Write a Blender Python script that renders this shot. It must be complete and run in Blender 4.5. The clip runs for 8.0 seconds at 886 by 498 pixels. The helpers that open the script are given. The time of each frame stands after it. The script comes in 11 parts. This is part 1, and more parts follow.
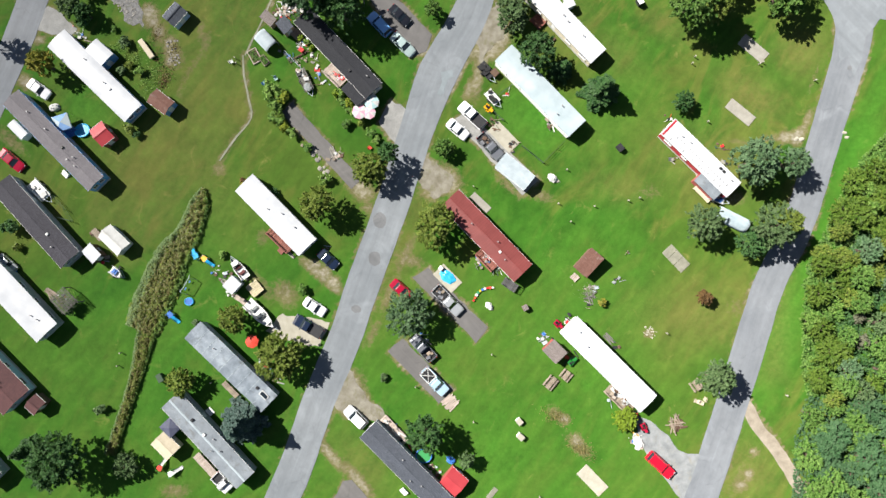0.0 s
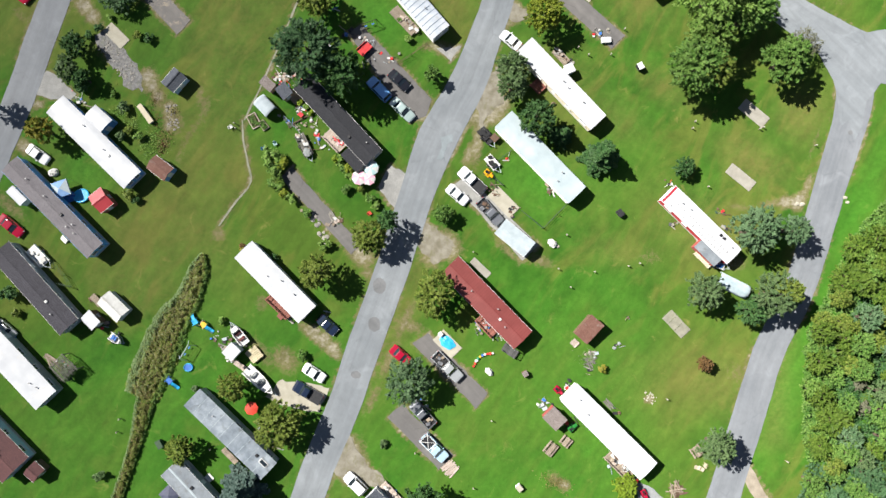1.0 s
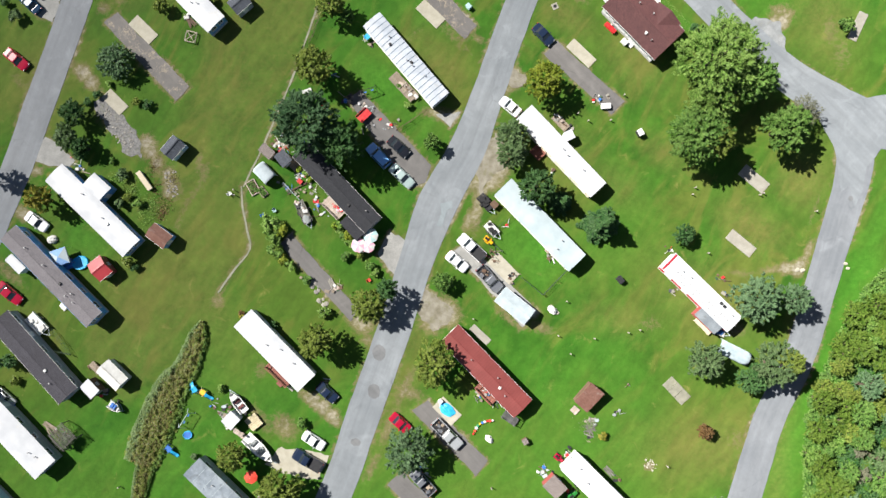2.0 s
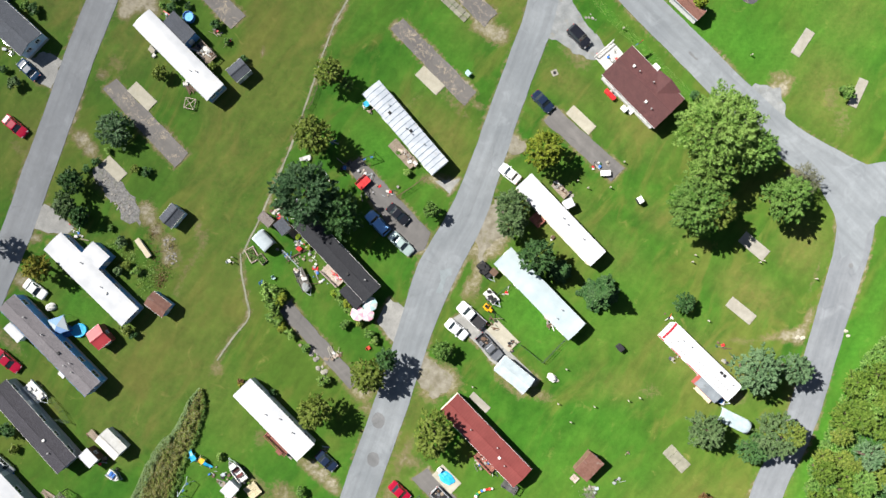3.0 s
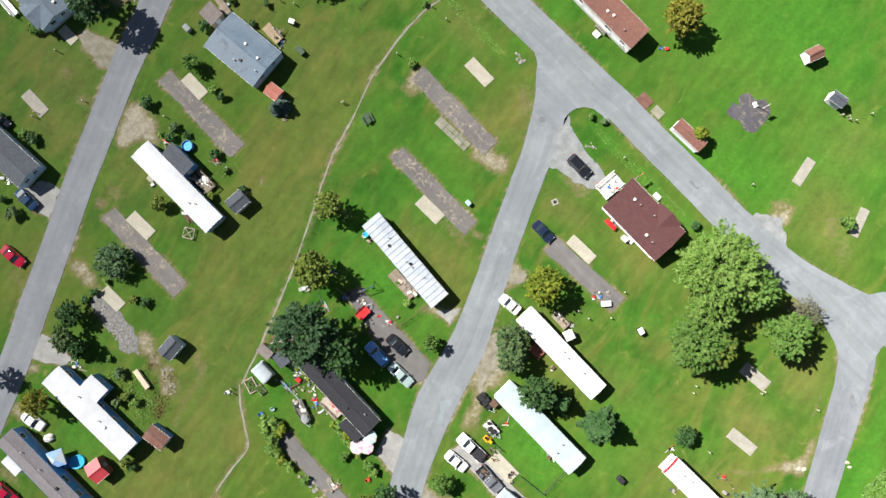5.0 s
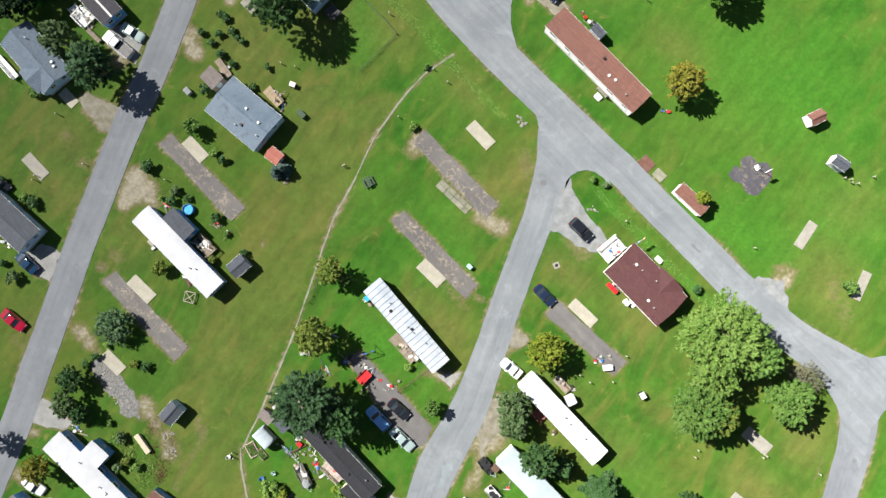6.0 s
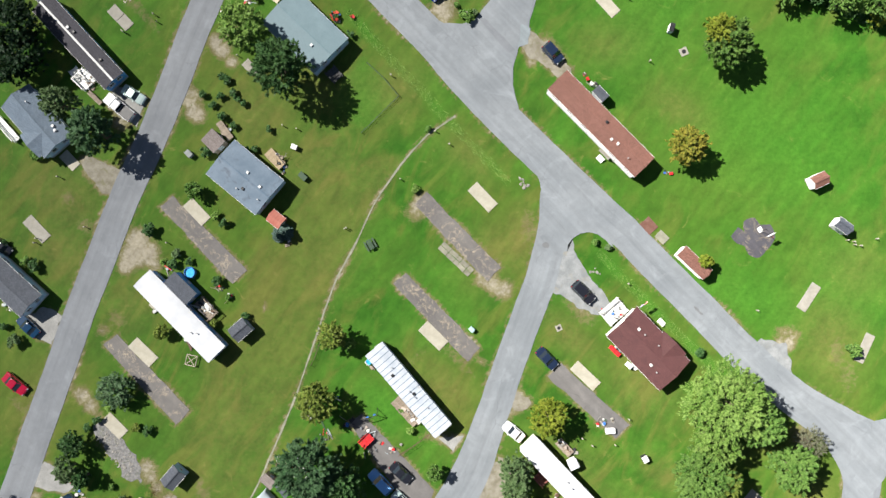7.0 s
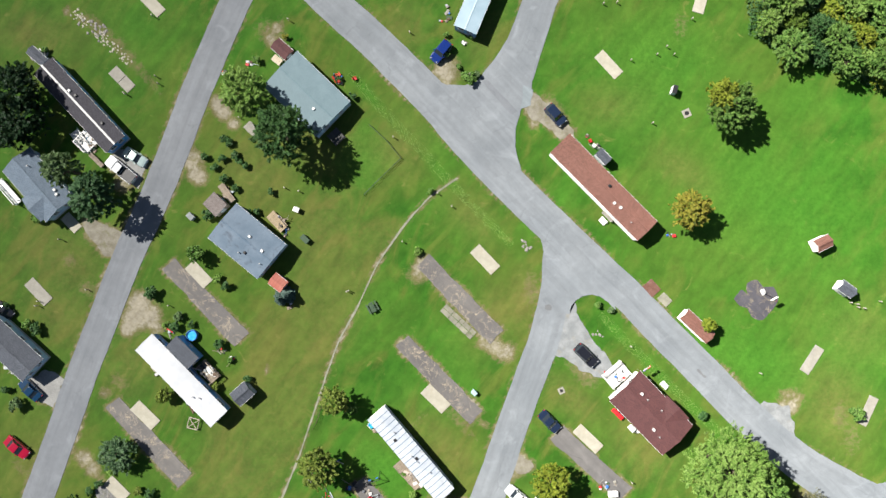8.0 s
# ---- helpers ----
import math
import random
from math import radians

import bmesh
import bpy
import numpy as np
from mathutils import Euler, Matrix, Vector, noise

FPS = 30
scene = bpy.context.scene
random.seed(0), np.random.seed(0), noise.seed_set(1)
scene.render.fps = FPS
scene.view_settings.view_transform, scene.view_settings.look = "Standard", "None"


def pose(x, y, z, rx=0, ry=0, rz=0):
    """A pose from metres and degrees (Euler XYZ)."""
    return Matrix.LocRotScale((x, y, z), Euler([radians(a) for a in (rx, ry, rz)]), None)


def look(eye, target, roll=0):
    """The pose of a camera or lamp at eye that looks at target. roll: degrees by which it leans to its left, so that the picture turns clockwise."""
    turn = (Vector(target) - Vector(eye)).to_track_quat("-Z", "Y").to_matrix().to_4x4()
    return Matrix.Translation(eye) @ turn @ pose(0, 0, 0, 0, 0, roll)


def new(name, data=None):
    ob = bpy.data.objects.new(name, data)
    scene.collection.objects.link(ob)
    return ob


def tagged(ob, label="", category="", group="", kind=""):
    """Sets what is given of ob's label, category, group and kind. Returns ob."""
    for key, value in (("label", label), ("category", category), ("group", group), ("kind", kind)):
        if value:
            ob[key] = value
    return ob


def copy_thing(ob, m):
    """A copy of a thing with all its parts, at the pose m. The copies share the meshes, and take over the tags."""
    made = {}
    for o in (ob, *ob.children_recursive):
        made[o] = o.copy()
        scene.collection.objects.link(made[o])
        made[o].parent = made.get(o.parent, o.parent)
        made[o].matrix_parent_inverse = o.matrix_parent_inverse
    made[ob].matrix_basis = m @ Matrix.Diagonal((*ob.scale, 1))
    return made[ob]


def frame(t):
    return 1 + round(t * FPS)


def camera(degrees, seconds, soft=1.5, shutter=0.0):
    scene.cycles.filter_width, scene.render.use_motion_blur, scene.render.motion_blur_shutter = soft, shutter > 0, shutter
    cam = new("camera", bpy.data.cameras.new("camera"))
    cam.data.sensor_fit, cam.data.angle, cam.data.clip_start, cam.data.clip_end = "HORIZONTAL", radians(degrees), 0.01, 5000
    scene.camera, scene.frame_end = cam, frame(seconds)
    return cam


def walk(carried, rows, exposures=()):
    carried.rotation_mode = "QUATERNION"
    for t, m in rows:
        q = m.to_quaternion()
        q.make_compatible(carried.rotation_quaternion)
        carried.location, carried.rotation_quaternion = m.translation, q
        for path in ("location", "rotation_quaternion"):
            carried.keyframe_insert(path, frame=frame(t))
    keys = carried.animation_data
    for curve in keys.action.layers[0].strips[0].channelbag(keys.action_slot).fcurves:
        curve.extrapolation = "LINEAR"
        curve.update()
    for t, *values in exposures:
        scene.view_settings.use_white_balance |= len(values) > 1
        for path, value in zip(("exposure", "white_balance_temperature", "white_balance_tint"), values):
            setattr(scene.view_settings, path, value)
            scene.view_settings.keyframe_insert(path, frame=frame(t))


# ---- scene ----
EXPOSURE = 1.125
cam = camera(63.0, 8.0, 1.5)
PATH = [
    (0, 0.603, -1.842, 118.621, 1.261, -0.006, 1.256),
    (0.5, 0.503, 3.598, 118.624, 1.205, -0.006, 1.254),
    (1, 0.409, 9.042, 118.628, 1.186, -0.001, 1.25),
    (1.5, 0.328, 14.487, 118.63, 1.183, 0.002, 1.215),
    (2.8, 0.16, 28.644, 118.615, 1.269, 0.024, 1.142),
    (3, 0.133, 30.808, 118.615, 1.284, 0.015, 1.179),
    (3.5, 0.057, 36.178, 118.614, 1.3, -0.002, 1.182),
    (4, -0.051, 41.501, 118.614, 1.307, -0.019, 1.187),
    (4.5, -0.205, 46.781, 118.615, 1.334, -0.037, 1.2),
    (6, -0.805, 62.526, 118.619, 1.3, -0.029, 1.182),
    (6.5, -1.029, 67.757, 118.612, 1.255, -0.007, 1.149),
    (7, -1.269, 72.974, 118.598, 1.205, 0.011, 1.13),
    (7.5, -1.518, 78.184, 118.586, 1.169, 0.032, 1.081),
    (8, -1.768, 83.39, 118.577, 1.115, 0.054, 1.103),
]
walk(cam, [(t, pose(x, y, z, rx, ry, rz)) for t, x, y, z, rx, ry, rz in PATH], [(0.0, EXPOSURE), (8.0, EXPOSURE)])

# ---- light
SUN_EL, SUN_AZ = 49.0, -62.0  # degrees; azimuth clockwise from +y
world = bpy.data.worlds.new("sky")
scene.world = world
world.use_nodes = True
wn = world.node_tree.nodes
sky = wn.new("ShaderNodeTexSky")
sky.sky_type = "NISHITA"
sky.sun_disc = False
sky.sun_elevation, sky.sun_rotation = radians(SUN_EL), radians(SUN_AZ)
sky.air_density, sky.dust_density = 1.0, 1.0
wn["Background"].inputs[1].default_value = 0.033
world.node_tree.links.new(sky.outputs[0], wn["Background"].inputs[0])
sun = new("sun", bpy.data.lights.new("sun", "SUN"))
sun.data.energy, sun.data.angle, sun.data.color = 4.95, radians(0.55), (1.0, 0.96, 0.9)
sun_way = Vector((math.sin(radians(SUN_AZ)) * math.cos(radians(SUN_EL)), math.cos(radians(SUN_AZ)) * math.cos(radians(SUN_EL)), math.sin(radians(SUN_EL))))
sun.matrix_world = look(sun_way * 200, (0, 0, 0))

# ---- materials
def ramp(nt, fac, stops):
    r = nt.nodes.new("ShaderNodeValToRGB")
    e = r.color_ramp.elements
    while len(e) < len(stops):
        e.new(0.5)
    for el, (p, c) in zip(e, stops):
        el.position = p
        el.color = (*c, 1) if len(c) == 3 else c
    nt.links.new(fac, r.inputs[0])
    return r.outputs[0]


def grey(v):
    return (v, v, v)


def noise_of(nt, vec, scale, detail=4.0, rough=0.55, warp=0.0):
    n = nt.nodes.new("ShaderNodeTexNoise")
    n.inputs["Scale"].default_value, n.inputs["Detail"].default_value = scale, detail
    n.inputs["Roughness"].default_value, n.inputs["Distortion"].default_value = rough, warp
    nt.links.new(vec, n.inputs["Vector"])
    return n.outputs["Fac"]


def blend(nt, fac, a, b, mode="MIX"):
    m = nt.nodes.new("ShaderNodeMix")
    m.data_type, m.blend_type = "RGBA", mode
    for sock, v in ((m.inputs[0], fac), (m.inputs[6], a), (m.inputs[7], b)):
        if isinstance(v, (int, float)):
            sock.default_value = v
        elif isinstance(v, tuple):
            sock.default_value = (*v, 1)
        else:
            nt.links.new(v, sock)
    return m.outputs[2]


def calc(nt, op, a, b=0.0, clamp=False):
    m = nt.nodes.new("ShaderNodeMath")
    m.operation, m.use_clamp = op, clamp
    for sock, v in zip(m.inputs, (a, b)):
        if isinstance(v, (int, float)):
            sock.default_value = v
        else:
            nt.links.new(v, sock)
    return m.outputs[0]


def bare(name):
    m = bpy.data.materials.new(name)
    m.use_nodes = True
    nt = m.node_tree
    nt.nodes["Principled BSDF"].inputs["Diffuse Roughness"].default_value = 1.0
    return m, nt, nt.nodes["Principled BSDF"]


def bump(nt, bsdf, height, strength=0.4, dist=0.02):
    b = nt.nodes.new("ShaderNodeBump")
    b.inputs["Strength"].default_value, b.inputs["Distance"].default_value = strength, dist
    nt.links.new(height, b.inputs["Height"])
    nt.links.new(b.outputs[0], bsdf.inputs["Normal"])


def coords(nt, world_space=False):
    if world_space:
        return nt.nodes.new("ShaderNodeNewGeometry").outputs["Position"]
    return nt.nodes.new("ShaderNodeTexCoord").outputs["Object"]


def surface(name, c1, c2, scale=1.0, rough=0.7, metal=0.0, fine=25.0, amount=0.25, relief=0.3, dist=0.01, vary=0.0, world_space=False, stain=None, stain_scale=0.6, coat=0.0):
    """A two-scale surface: c1 to c2 by a broad noise, a fine grain, and stains of their own colour."""
    m, nt, bsdf = bare(name)
    vec = coords(nt, world_space)
    n1 = noise_of(nt, vec, scale, 5)
    n2 = noise_of(nt, vec, fine, 3)
    col = ramp(nt, n1, [(0.32, c1), (0.68, c2)])
    col = blend(nt, amount, col, ramp(nt, n2, [(0.3, grey(0.35)), (0.7, grey(1.0))]), "MULTIPLY")
    if stain:
        n3 = noise_of(nt, vec, stain_scale, 6, 0.65, 0.8)
        col = blend(nt, ramp(nt, n3, [(0.55, grey(0)), (0.72, grey(0.8))]), col, stain)
    if vary:
        info = nt.nodes.new("ShaderNodeObjectInfo")
        col = blend(nt, vary, col, ramp(nt, info.outputs["Random"], [(0, grey(0.45)), (1, grey(1.25))]), "MULTIPLY")
    nt.links.new(col, bsdf.inputs["Base Color"])
    nt.links.new(ramp(nt, n1, [(0.3, grey(max(rough - 0.08, 0.02))), (0.7, grey(min(rough + 0.08, 1)))]), bsdf.inputs["Roughness"])
    bsdf.inputs["Metallic"].default_value = metal
    bsdf.inputs["Coat Weight"].default_value = coat
    bsdf.inputs["Specular IOR Level"].default_value = 0.35
    bump(nt, bsdf, n2, relief, dist)
    return m


def banded(name, c1, c2, axis, pitch, rough=0.6, metal=0.0, depth=0.25, relief=0.5, stain=None, dark=0.6):
    """Corrugated, lapped or shingled: rows of one pitch along one axis of the thing."""
    m, nt, bsdf = bare(name)
    vec = coords(nt)
    sep = nt.nodes.new("ShaderNodeSeparateXYZ")
    nt.links.new(vec, sep.inputs[0])
    saw = calc(nt, "FRACT", calc(nt, "DIVIDE", sep.outputs[axis], pitch))
    line = ramp(nt, saw, [(0.0, grey(0)), (0.14, grey(1)), (0.86, grey(1)), (1.0, grey(0.3))])
    n1, n2 = noise_of(nt, vec, 0.5, 5), noise_of(nt, vec, 14, 4)
    col = ramp(nt, n1, [(0.3, c1), (0.7, c2)])
    col = blend(nt, 0.3, col, ramp(nt, n2, [(0.3, grey(0.3)), (0.7, grey(1))]), "MULTIPLY")
    col = blend(nt, depth, col, blend(nt, line, grey(dark * 0.3), grey(1.0)), "MULTIPLY")
    if stain:
        n3 = noise_of(nt, vec, 0.8, 6, 0.7, 1.0)
        col = blend(nt, ramp(nt, n3, [(0.52, grey(0)), (0.7, grey(0.9))]), col, stain)
    nt.links.new(col, bsdf.inputs["Base Color"])
    bsdf.inputs["Roughness"].default_value, bsdf.inputs["Metallic"].default_value = rough, metal
    bump(nt, bsdf, line, relief, 0.02)
    return m


def glossy(name, c, rough=0.14, coat=0.5, metal=0.0):
    m, nt, bsdf = bare(name)
    vec = coords(nt)
    n = noise_of(nt, vec, 3.0, 5)
    col = blend(nt, ramp(nt, n, [(0.35, grey(0)), (0.8, grey(0.3))]), c, tuple(0.65 * v + 0.02 for v in c))
    nt.links.new(col, bsdf.inputs["Base Color"])
    bsdf.inputs["Roughness"].default_value, bsdf.inputs["Coat Weight"].default_value, bsdf.inputs["Metallic"].default_value = rough, coat, metal
    return m


def leaf(name, c1, c2, c3, glow=0.15):
    """Leaves: a tone for each leaf, a tone for each plant, and light that passes through."""
    m, nt, bsdf = bare(name)
    geo = nt.nodes.new("ShaderNodeNewGeometry")
    info = nt.nodes.new("ShaderNodeObjectInfo")
    vec = coords(nt)
    patch = noise_of(nt, vec, 0.45, 3)
    col = ramp(nt, geo.outputs["Random Per Island"], [(0.0, c1), (0.55, c2), (1.0, c3)])
    col = blend(nt, ramp(nt, patch, [(0.4, grey(0)), (0.66, grey(0.55))]), col, c3)
    col = blend(nt, 0.35, col, ramp(nt, info.outputs["Random"], [(0, grey(0.6)), (1, grey(1.2))]), "MULTIPLY")
    nt.links.new(col, bsdf.inputs["Base Color"])
    bsdf.inputs["Roughness"].default_value = 0.55
    bsdf.inputs["Specular IOR Level"].default_value = 0.15
    tr = nt.nodes.new("ShaderNodeBsdfTranslucent")
    nt.links.new(blend(nt, 0.4, col, (0.13, 0.21, 0.035)), tr.inputs[0])
    mix = nt.nodes.new("ShaderNodeMixShader")
    mix.inputs[0].default_value = glow
    nt.links.new(bsdf.outputs[0], mix.inputs[1])
    nt.links.new(tr.outputs[0], mix.inputs[2])
    nt.links.new(mix.outputs[0], nt.nodes["Material Output"].inputs[0])
    return m


def ground_material(name="grass_ground", blades=False):
    """Mown grass over soil. The sheet's 'soil' attribute says where it is worn bare, dried or lush."""
    m, nt, bsdf = bare(name)
    vec = coords(nt, True)
    att = nt.nodes.new("ShaderNodeAttribute")
    att.attribute_name = "soil"
    sep = nt.nodes.new("ShaderNodeSeparateColor")
    nt.links.new(att.outputs["Color"], sep.inputs[0])
    wear_v, dry_v, lush_v = sep.outputs
    flow = vec  # mowing and run-off draw the growth out along one way
    for rot, sc in ((-58, (1, 1, 1)), (0, (0.42, 1, 1))):
        mp = nt.nodes.new("ShaderNodeMapping")
        mp.inputs["Rotation"].default_value, mp.inputs["Scale"].default_value = (0, 0, radians(rot)), sc
        nt.links.new(flow, mp.inputs["Vector"])
        flow = mp.outputs[0]
    a, b, c, d = noise_of(nt, vec, 0.035, 4), noise_of(nt, vec, 0.22, 5, 0.6), noise_of(nt, vec, 1.6, 5, 0.65), noise_of(nt, vec, 11, 4, 0.7)
    col = ramp(nt, b, [(0.3, (0.022, 0.090, 0.007)), (0.5, (0.036, 0.121, 0.010)), (0.7, (0.060, 0.156, 0.016))])
    col = blend(nt, ramp(nt, a, [(0.42, grey(0)), (0.62, grey(0.7))]), col, (0.080, 0.130, 0.018))
    p = noise_of(nt, flow, 0.2, 6, 0.62, 0.9)  # olive, thin and yellowed places
    thin = calc(nt, "SUBTRACT", 1.0, lush_v, True)
    col = blend(nt, calc(nt, "MULTIPLY", thin, ramp(nt, p, [(0.48, grey(0)), (0.62, grey(0.8))])), col, (0.106, 0.135, 0.024))
    q = noise_of(nt, vec, 0.3, 6, 0.66, 0.8)
    col = blend(nt, ramp(nt, q, [(0.62, grey(0)), (0.74, grey(0.8))]), col, (0.19, 0.19, 0.05))
    col = blend(nt, ramp(nt, q, [(0.26, grey(0.4)), (0.4, grey(0))]), col, (0.032, 0.098, 0.009))
    col = blend(nt, calc(nt, "MULTIPLY", lush_v, 0.85, True), col, ramp(nt, c, [(0.3, (0.038, 0.146, 0.012)), (0.7, (0.07, 0.208, 0.02))]))
    dryf = calc(nt, "MULTIPLY", calc(nt, "MULTIPLY", dry_v, 1.5), ramp(nt, c, [(0.28, grey(0.45)), (0.7, grey(1))]), True)
    col = blend(nt, dryf, col, ramp(nt, d, [(0.3, (0.125, 0.118, 0.026)), (0.7, (0.19, 0.16, 0.058))]))
    edge = calc(nt, "ADD", wear_v, calc(nt, "MULTIPLY", calc(nt, "SUBTRACT", c, 0.5), 0.9))
    edge = calc(nt, "ADD", edge, calc(nt, "MULTIPLY", calc(nt, "SUBTRACT", d, 0.5), 0.35))
    col = blend(nt, ramp(nt, edge, [(0.22, grey(0)), (0.5, grey(0.9))]), col, ramp(nt, d, [(0.3, (0.115, 0.1, 0.035)), (0.7, (0.19, 0.17, 0.085))]))  # thin brown turf first
    baref = ramp(nt, edge, [(0.52, grey(0)), (0.92, grey(1))])
    gritty = ramp(nt, c, [(0.3, (0.225, 0.2, 0.14)), (0.7, (0.34, 0.315, 0.25))])
    col = blend(nt, baref, col, gritty)
    wave = nt.nodes.new("ShaderNodeTexWave")  # mower passes
    wave.inputs["Scale"].default_value, wave.inputs["Distortion"].default_value, wave.inputs["Detail"].default_value = 0.16, 3.0, 2.0
    turn = nt.nodes.new("ShaderNodeMapping")
    turn.inputs["Rotation"].default_value = (0, 0, radians(38))
    nt.links.new(vec, turn.inputs["Vector"])
    nt.links.new(turn.outputs[0], wave.inputs["Vector"])
    col = blend(nt, 0.06, col, ramp(nt, wave.outputs["Fac"], [(0.2, grey(0.6)), (0.8, grey(1.4))]), "MULTIPLY")
    shade_n = noise_of(nt, flow, 0.5, 6, 0.62, 0.6)  # thicker and thinner growth, a few metres across
    col = blend(nt, 0.38, col, ramp(nt, shade_n, [(0.3, grey(0.68)), (0.5, grey(1.0)), (0.72, grey(1.38))]), "MULTIPLY")
    streak = noise_of(nt, vec, 0.6, 4, 0.6, 1.2)
    col = blend(nt, 0.22, col, ramp(nt, streak, [(0.3, grey(0.58)), (0.7, grey(1.3))]), "MULTIPLY")
    col = blend(nt, 0.1, col, ramp(nt, d, [(0.25, grey(0.45)), (0.75, grey(1.15))]), "MULTIPLY")
    nt.links.new(col, bsdf.inputs["Base Color"])
    bsdf.inputs["Roughness"].default_value = 0.95
    bsdf.inputs["Specular IOR Level"].default_value = 0.15
    if blades:  # light passes through thin blades
        tr = nt.nodes.new("ShaderNodeBsdfTranslucent")
        nt.links.new(col, tr.inputs[0])
        mix = nt.nodes.new("ShaderNodeMixShader")
        mix.inputs[0].default_value = 0.12
        nt.links.new(bsdf.outputs[0], mix.inputs[1])
        nt.links.new(tr.outputs[0], mix.inputs[2])
        nt.links.new(mix.outputs[0], nt.nodes["Material Output"].inputs[0])
    else:
        bump(nt, bsdf, calc(nt, "ADD", c, d), 0.3, 0.05)
    return m


def asphalt(name, c1, c2, crack=0.5, broken=None):
    m, nt, bsdf = bare(name)
    vec = coords(nt, True)
    a, b, c = noise_of(nt, vec, 0.12, 5, 0.6), noise_of(nt, vec, 0.9, 5, 0.65, 0.6), noise_of(nt, vec, 30, 3)
    col = ramp(nt, a, [(0.36, c1), (0.64, c2)])
    col = blend(nt, ramp(nt, b, [(0.35, grey(0.22)), (0.6, grey(0))]), col, tuple(0.75 * v for v in c1))
    worn_n = noise_of(nt, vec, 0.26, 6, 0.62, 0.7)  # scoured pale places and dark damp ones
    col = blend(nt, ramp(nt, worn_n, [(0.56, grey(0)), (0.7, grey(0.55))]), col, tuple(1.22 * q for q in c2))
    col = blend(nt, ramp(nt, worn_n, [(0.3, grey(0.4)), (0.42, grey(0))]), col, tuple(0.8 * q for q in c1))
    v = nt.nodes.new("ShaderNodeTexVoronoi")
    v.feature = "DISTANCE_TO_EDGE"
    v.inputs["Scale"].default_value = 0.22
    warp = nt.nodes.new("ShaderNodeVectorMath")
    warp.operation = "ADD"
    nz = nt.nodes.new("ShaderNodeTexNoise")
    nz.inputs["Scale"].default_value = 0.7
    nt.links.new(vec, nz.inputs["Vector"])
    nt.links.new(vec, warp.inputs[0])
    nt.links.new(nz.outputs["Color"], warp.inputs[1])
    nt.links.new(warp.outputs[0], v.inputs["Vector"])
    line = calc(nt, "MULTIPLY", ramp(nt, v.outputs["Distance"], [(0.0, grey(0.8)), (0.022, grey(0))]), ramp(nt, noise_of(nt, vec, 0.3, 3), [(0.5, grey(0)), (0.64, grey(crack))]))
    col = blend(nt, line, col, tuple(0.62 * q for q in c1))
    if broken:
        e = noise_of(nt, vec, 0.55, 7, 0.72, 0.5)
        col = blend(nt, ramp(nt, e, [(0.63, grey(0)), (0.69, grey(0.9))]), col, broken)
        wander = noise_of(nt, warp.outputs[0], 0.45, 6, 0.68, 1.2)
        vein = calc(nt, "MULTIPLY", ramp(nt, calc(nt, "ABSOLUTE", calc(nt, "SUBTRACT", wander, 0.5)), [(0.0, grey(0.9)), (0.012, grey(0.7)), (0.03, grey(0))]), ramp(nt, e, [(0.47, grey(0.06)), (0.58, grey(0.9))]))
        col = blend(nt, vein, col, tuple(1.5 * q for q in broken))
    uv = nt.nodes.new("ShaderNodeUVMap")  # worn streaks and wheel tracks along the lane
    uv.uv_map = "lane"
    st = nt.nodes.new("ShaderNodeMapping")
    st.inputs["Scale"].default_value = (0.95, 0.05, 1.0)
    nt.links.new(uv.outputs[0], st.inputs["Vector"])
    track = noise_of(nt, st.outputs[0], 1.0, 5, 0.6, 0.3)
    col = blend(nt, 0.6, col, ramp(nt, track, [(0.3, grey(0.78)), (0.5, grey(0.98)), (0.7, grey(1.2))]), "MULTIPLY")
    col = blend(nt, 0.2, col, ramp(nt, c, [(0.3, grey(0.4)), (0.7, grey(1.1))]), "MULTIPLY")
    nt.links.new(col, bsdf.inputs["Base Color"])
    bsdf.inputs["Roughness"].default_value = 0.85
    bump(nt, bsdf, c, 0.4, 0.01)
    return m


M_GROUND = ground_material()
M_BLADES = ground_material("grass_blades", True)
M_ROAD = asphalt("faded_asphalt", (0.178, 0.197, 0.213), (0.232, 0.252, 0.268))
M_ROAD_DARK = asphalt("grey_asphalt", (0.16, 0.174, 0.191), (0.204, 0.219, 0.236))
M_DRIVE = asphalt("old_drive_asphalt", (0.12, 0.115, 0.112), (0.16, 0.152, 0.145), 1.0)
M_BROKEN = asphalt("broken_drive_asphalt", (0.115, 0.108, 0.105), (0.155, 0.145, 0.135), 1.0, (0.27, 0.225, 0.16))
M_DRAIN = surface("mossy_drain", (0.19, 0.2, 0.13), (0.33, 0.33, 0.25), 0.8, 0.9, 0, 12, 0.35, 0.4, 0.02, world_space=True)
M_PALE_TARP = surface("pale_blue_canvas", (0.28, 0.35, 0.38), (0.37, 0.44, 0.47), 1.5, 0.7, 0, 10, 0.15, 0.5, 0.03)
M_COURT = asphalt("dark_court_asphalt", (0.055, 0.053, 0.064), (0.08, 0.077, 0.088), 1.0, (0.19, 0.16, 0.11))
M_PATCH = asphalt("patched_asphalt", (0.14, 0.145, 0.15), (0.18, 0.185, 0.19))
M_SEAL = asphalt("pale_seal", (0.2, 0.235, 0.25), (0.24, 0.27, 0.285))
M_GRAVEL = surface("gravel", (0.25, 0.25, 0.24), (0.37, 0.368, 0.35), 0.5, 0.95, 0, 9, 0.45, 0.8, 0.03, world_space=True)
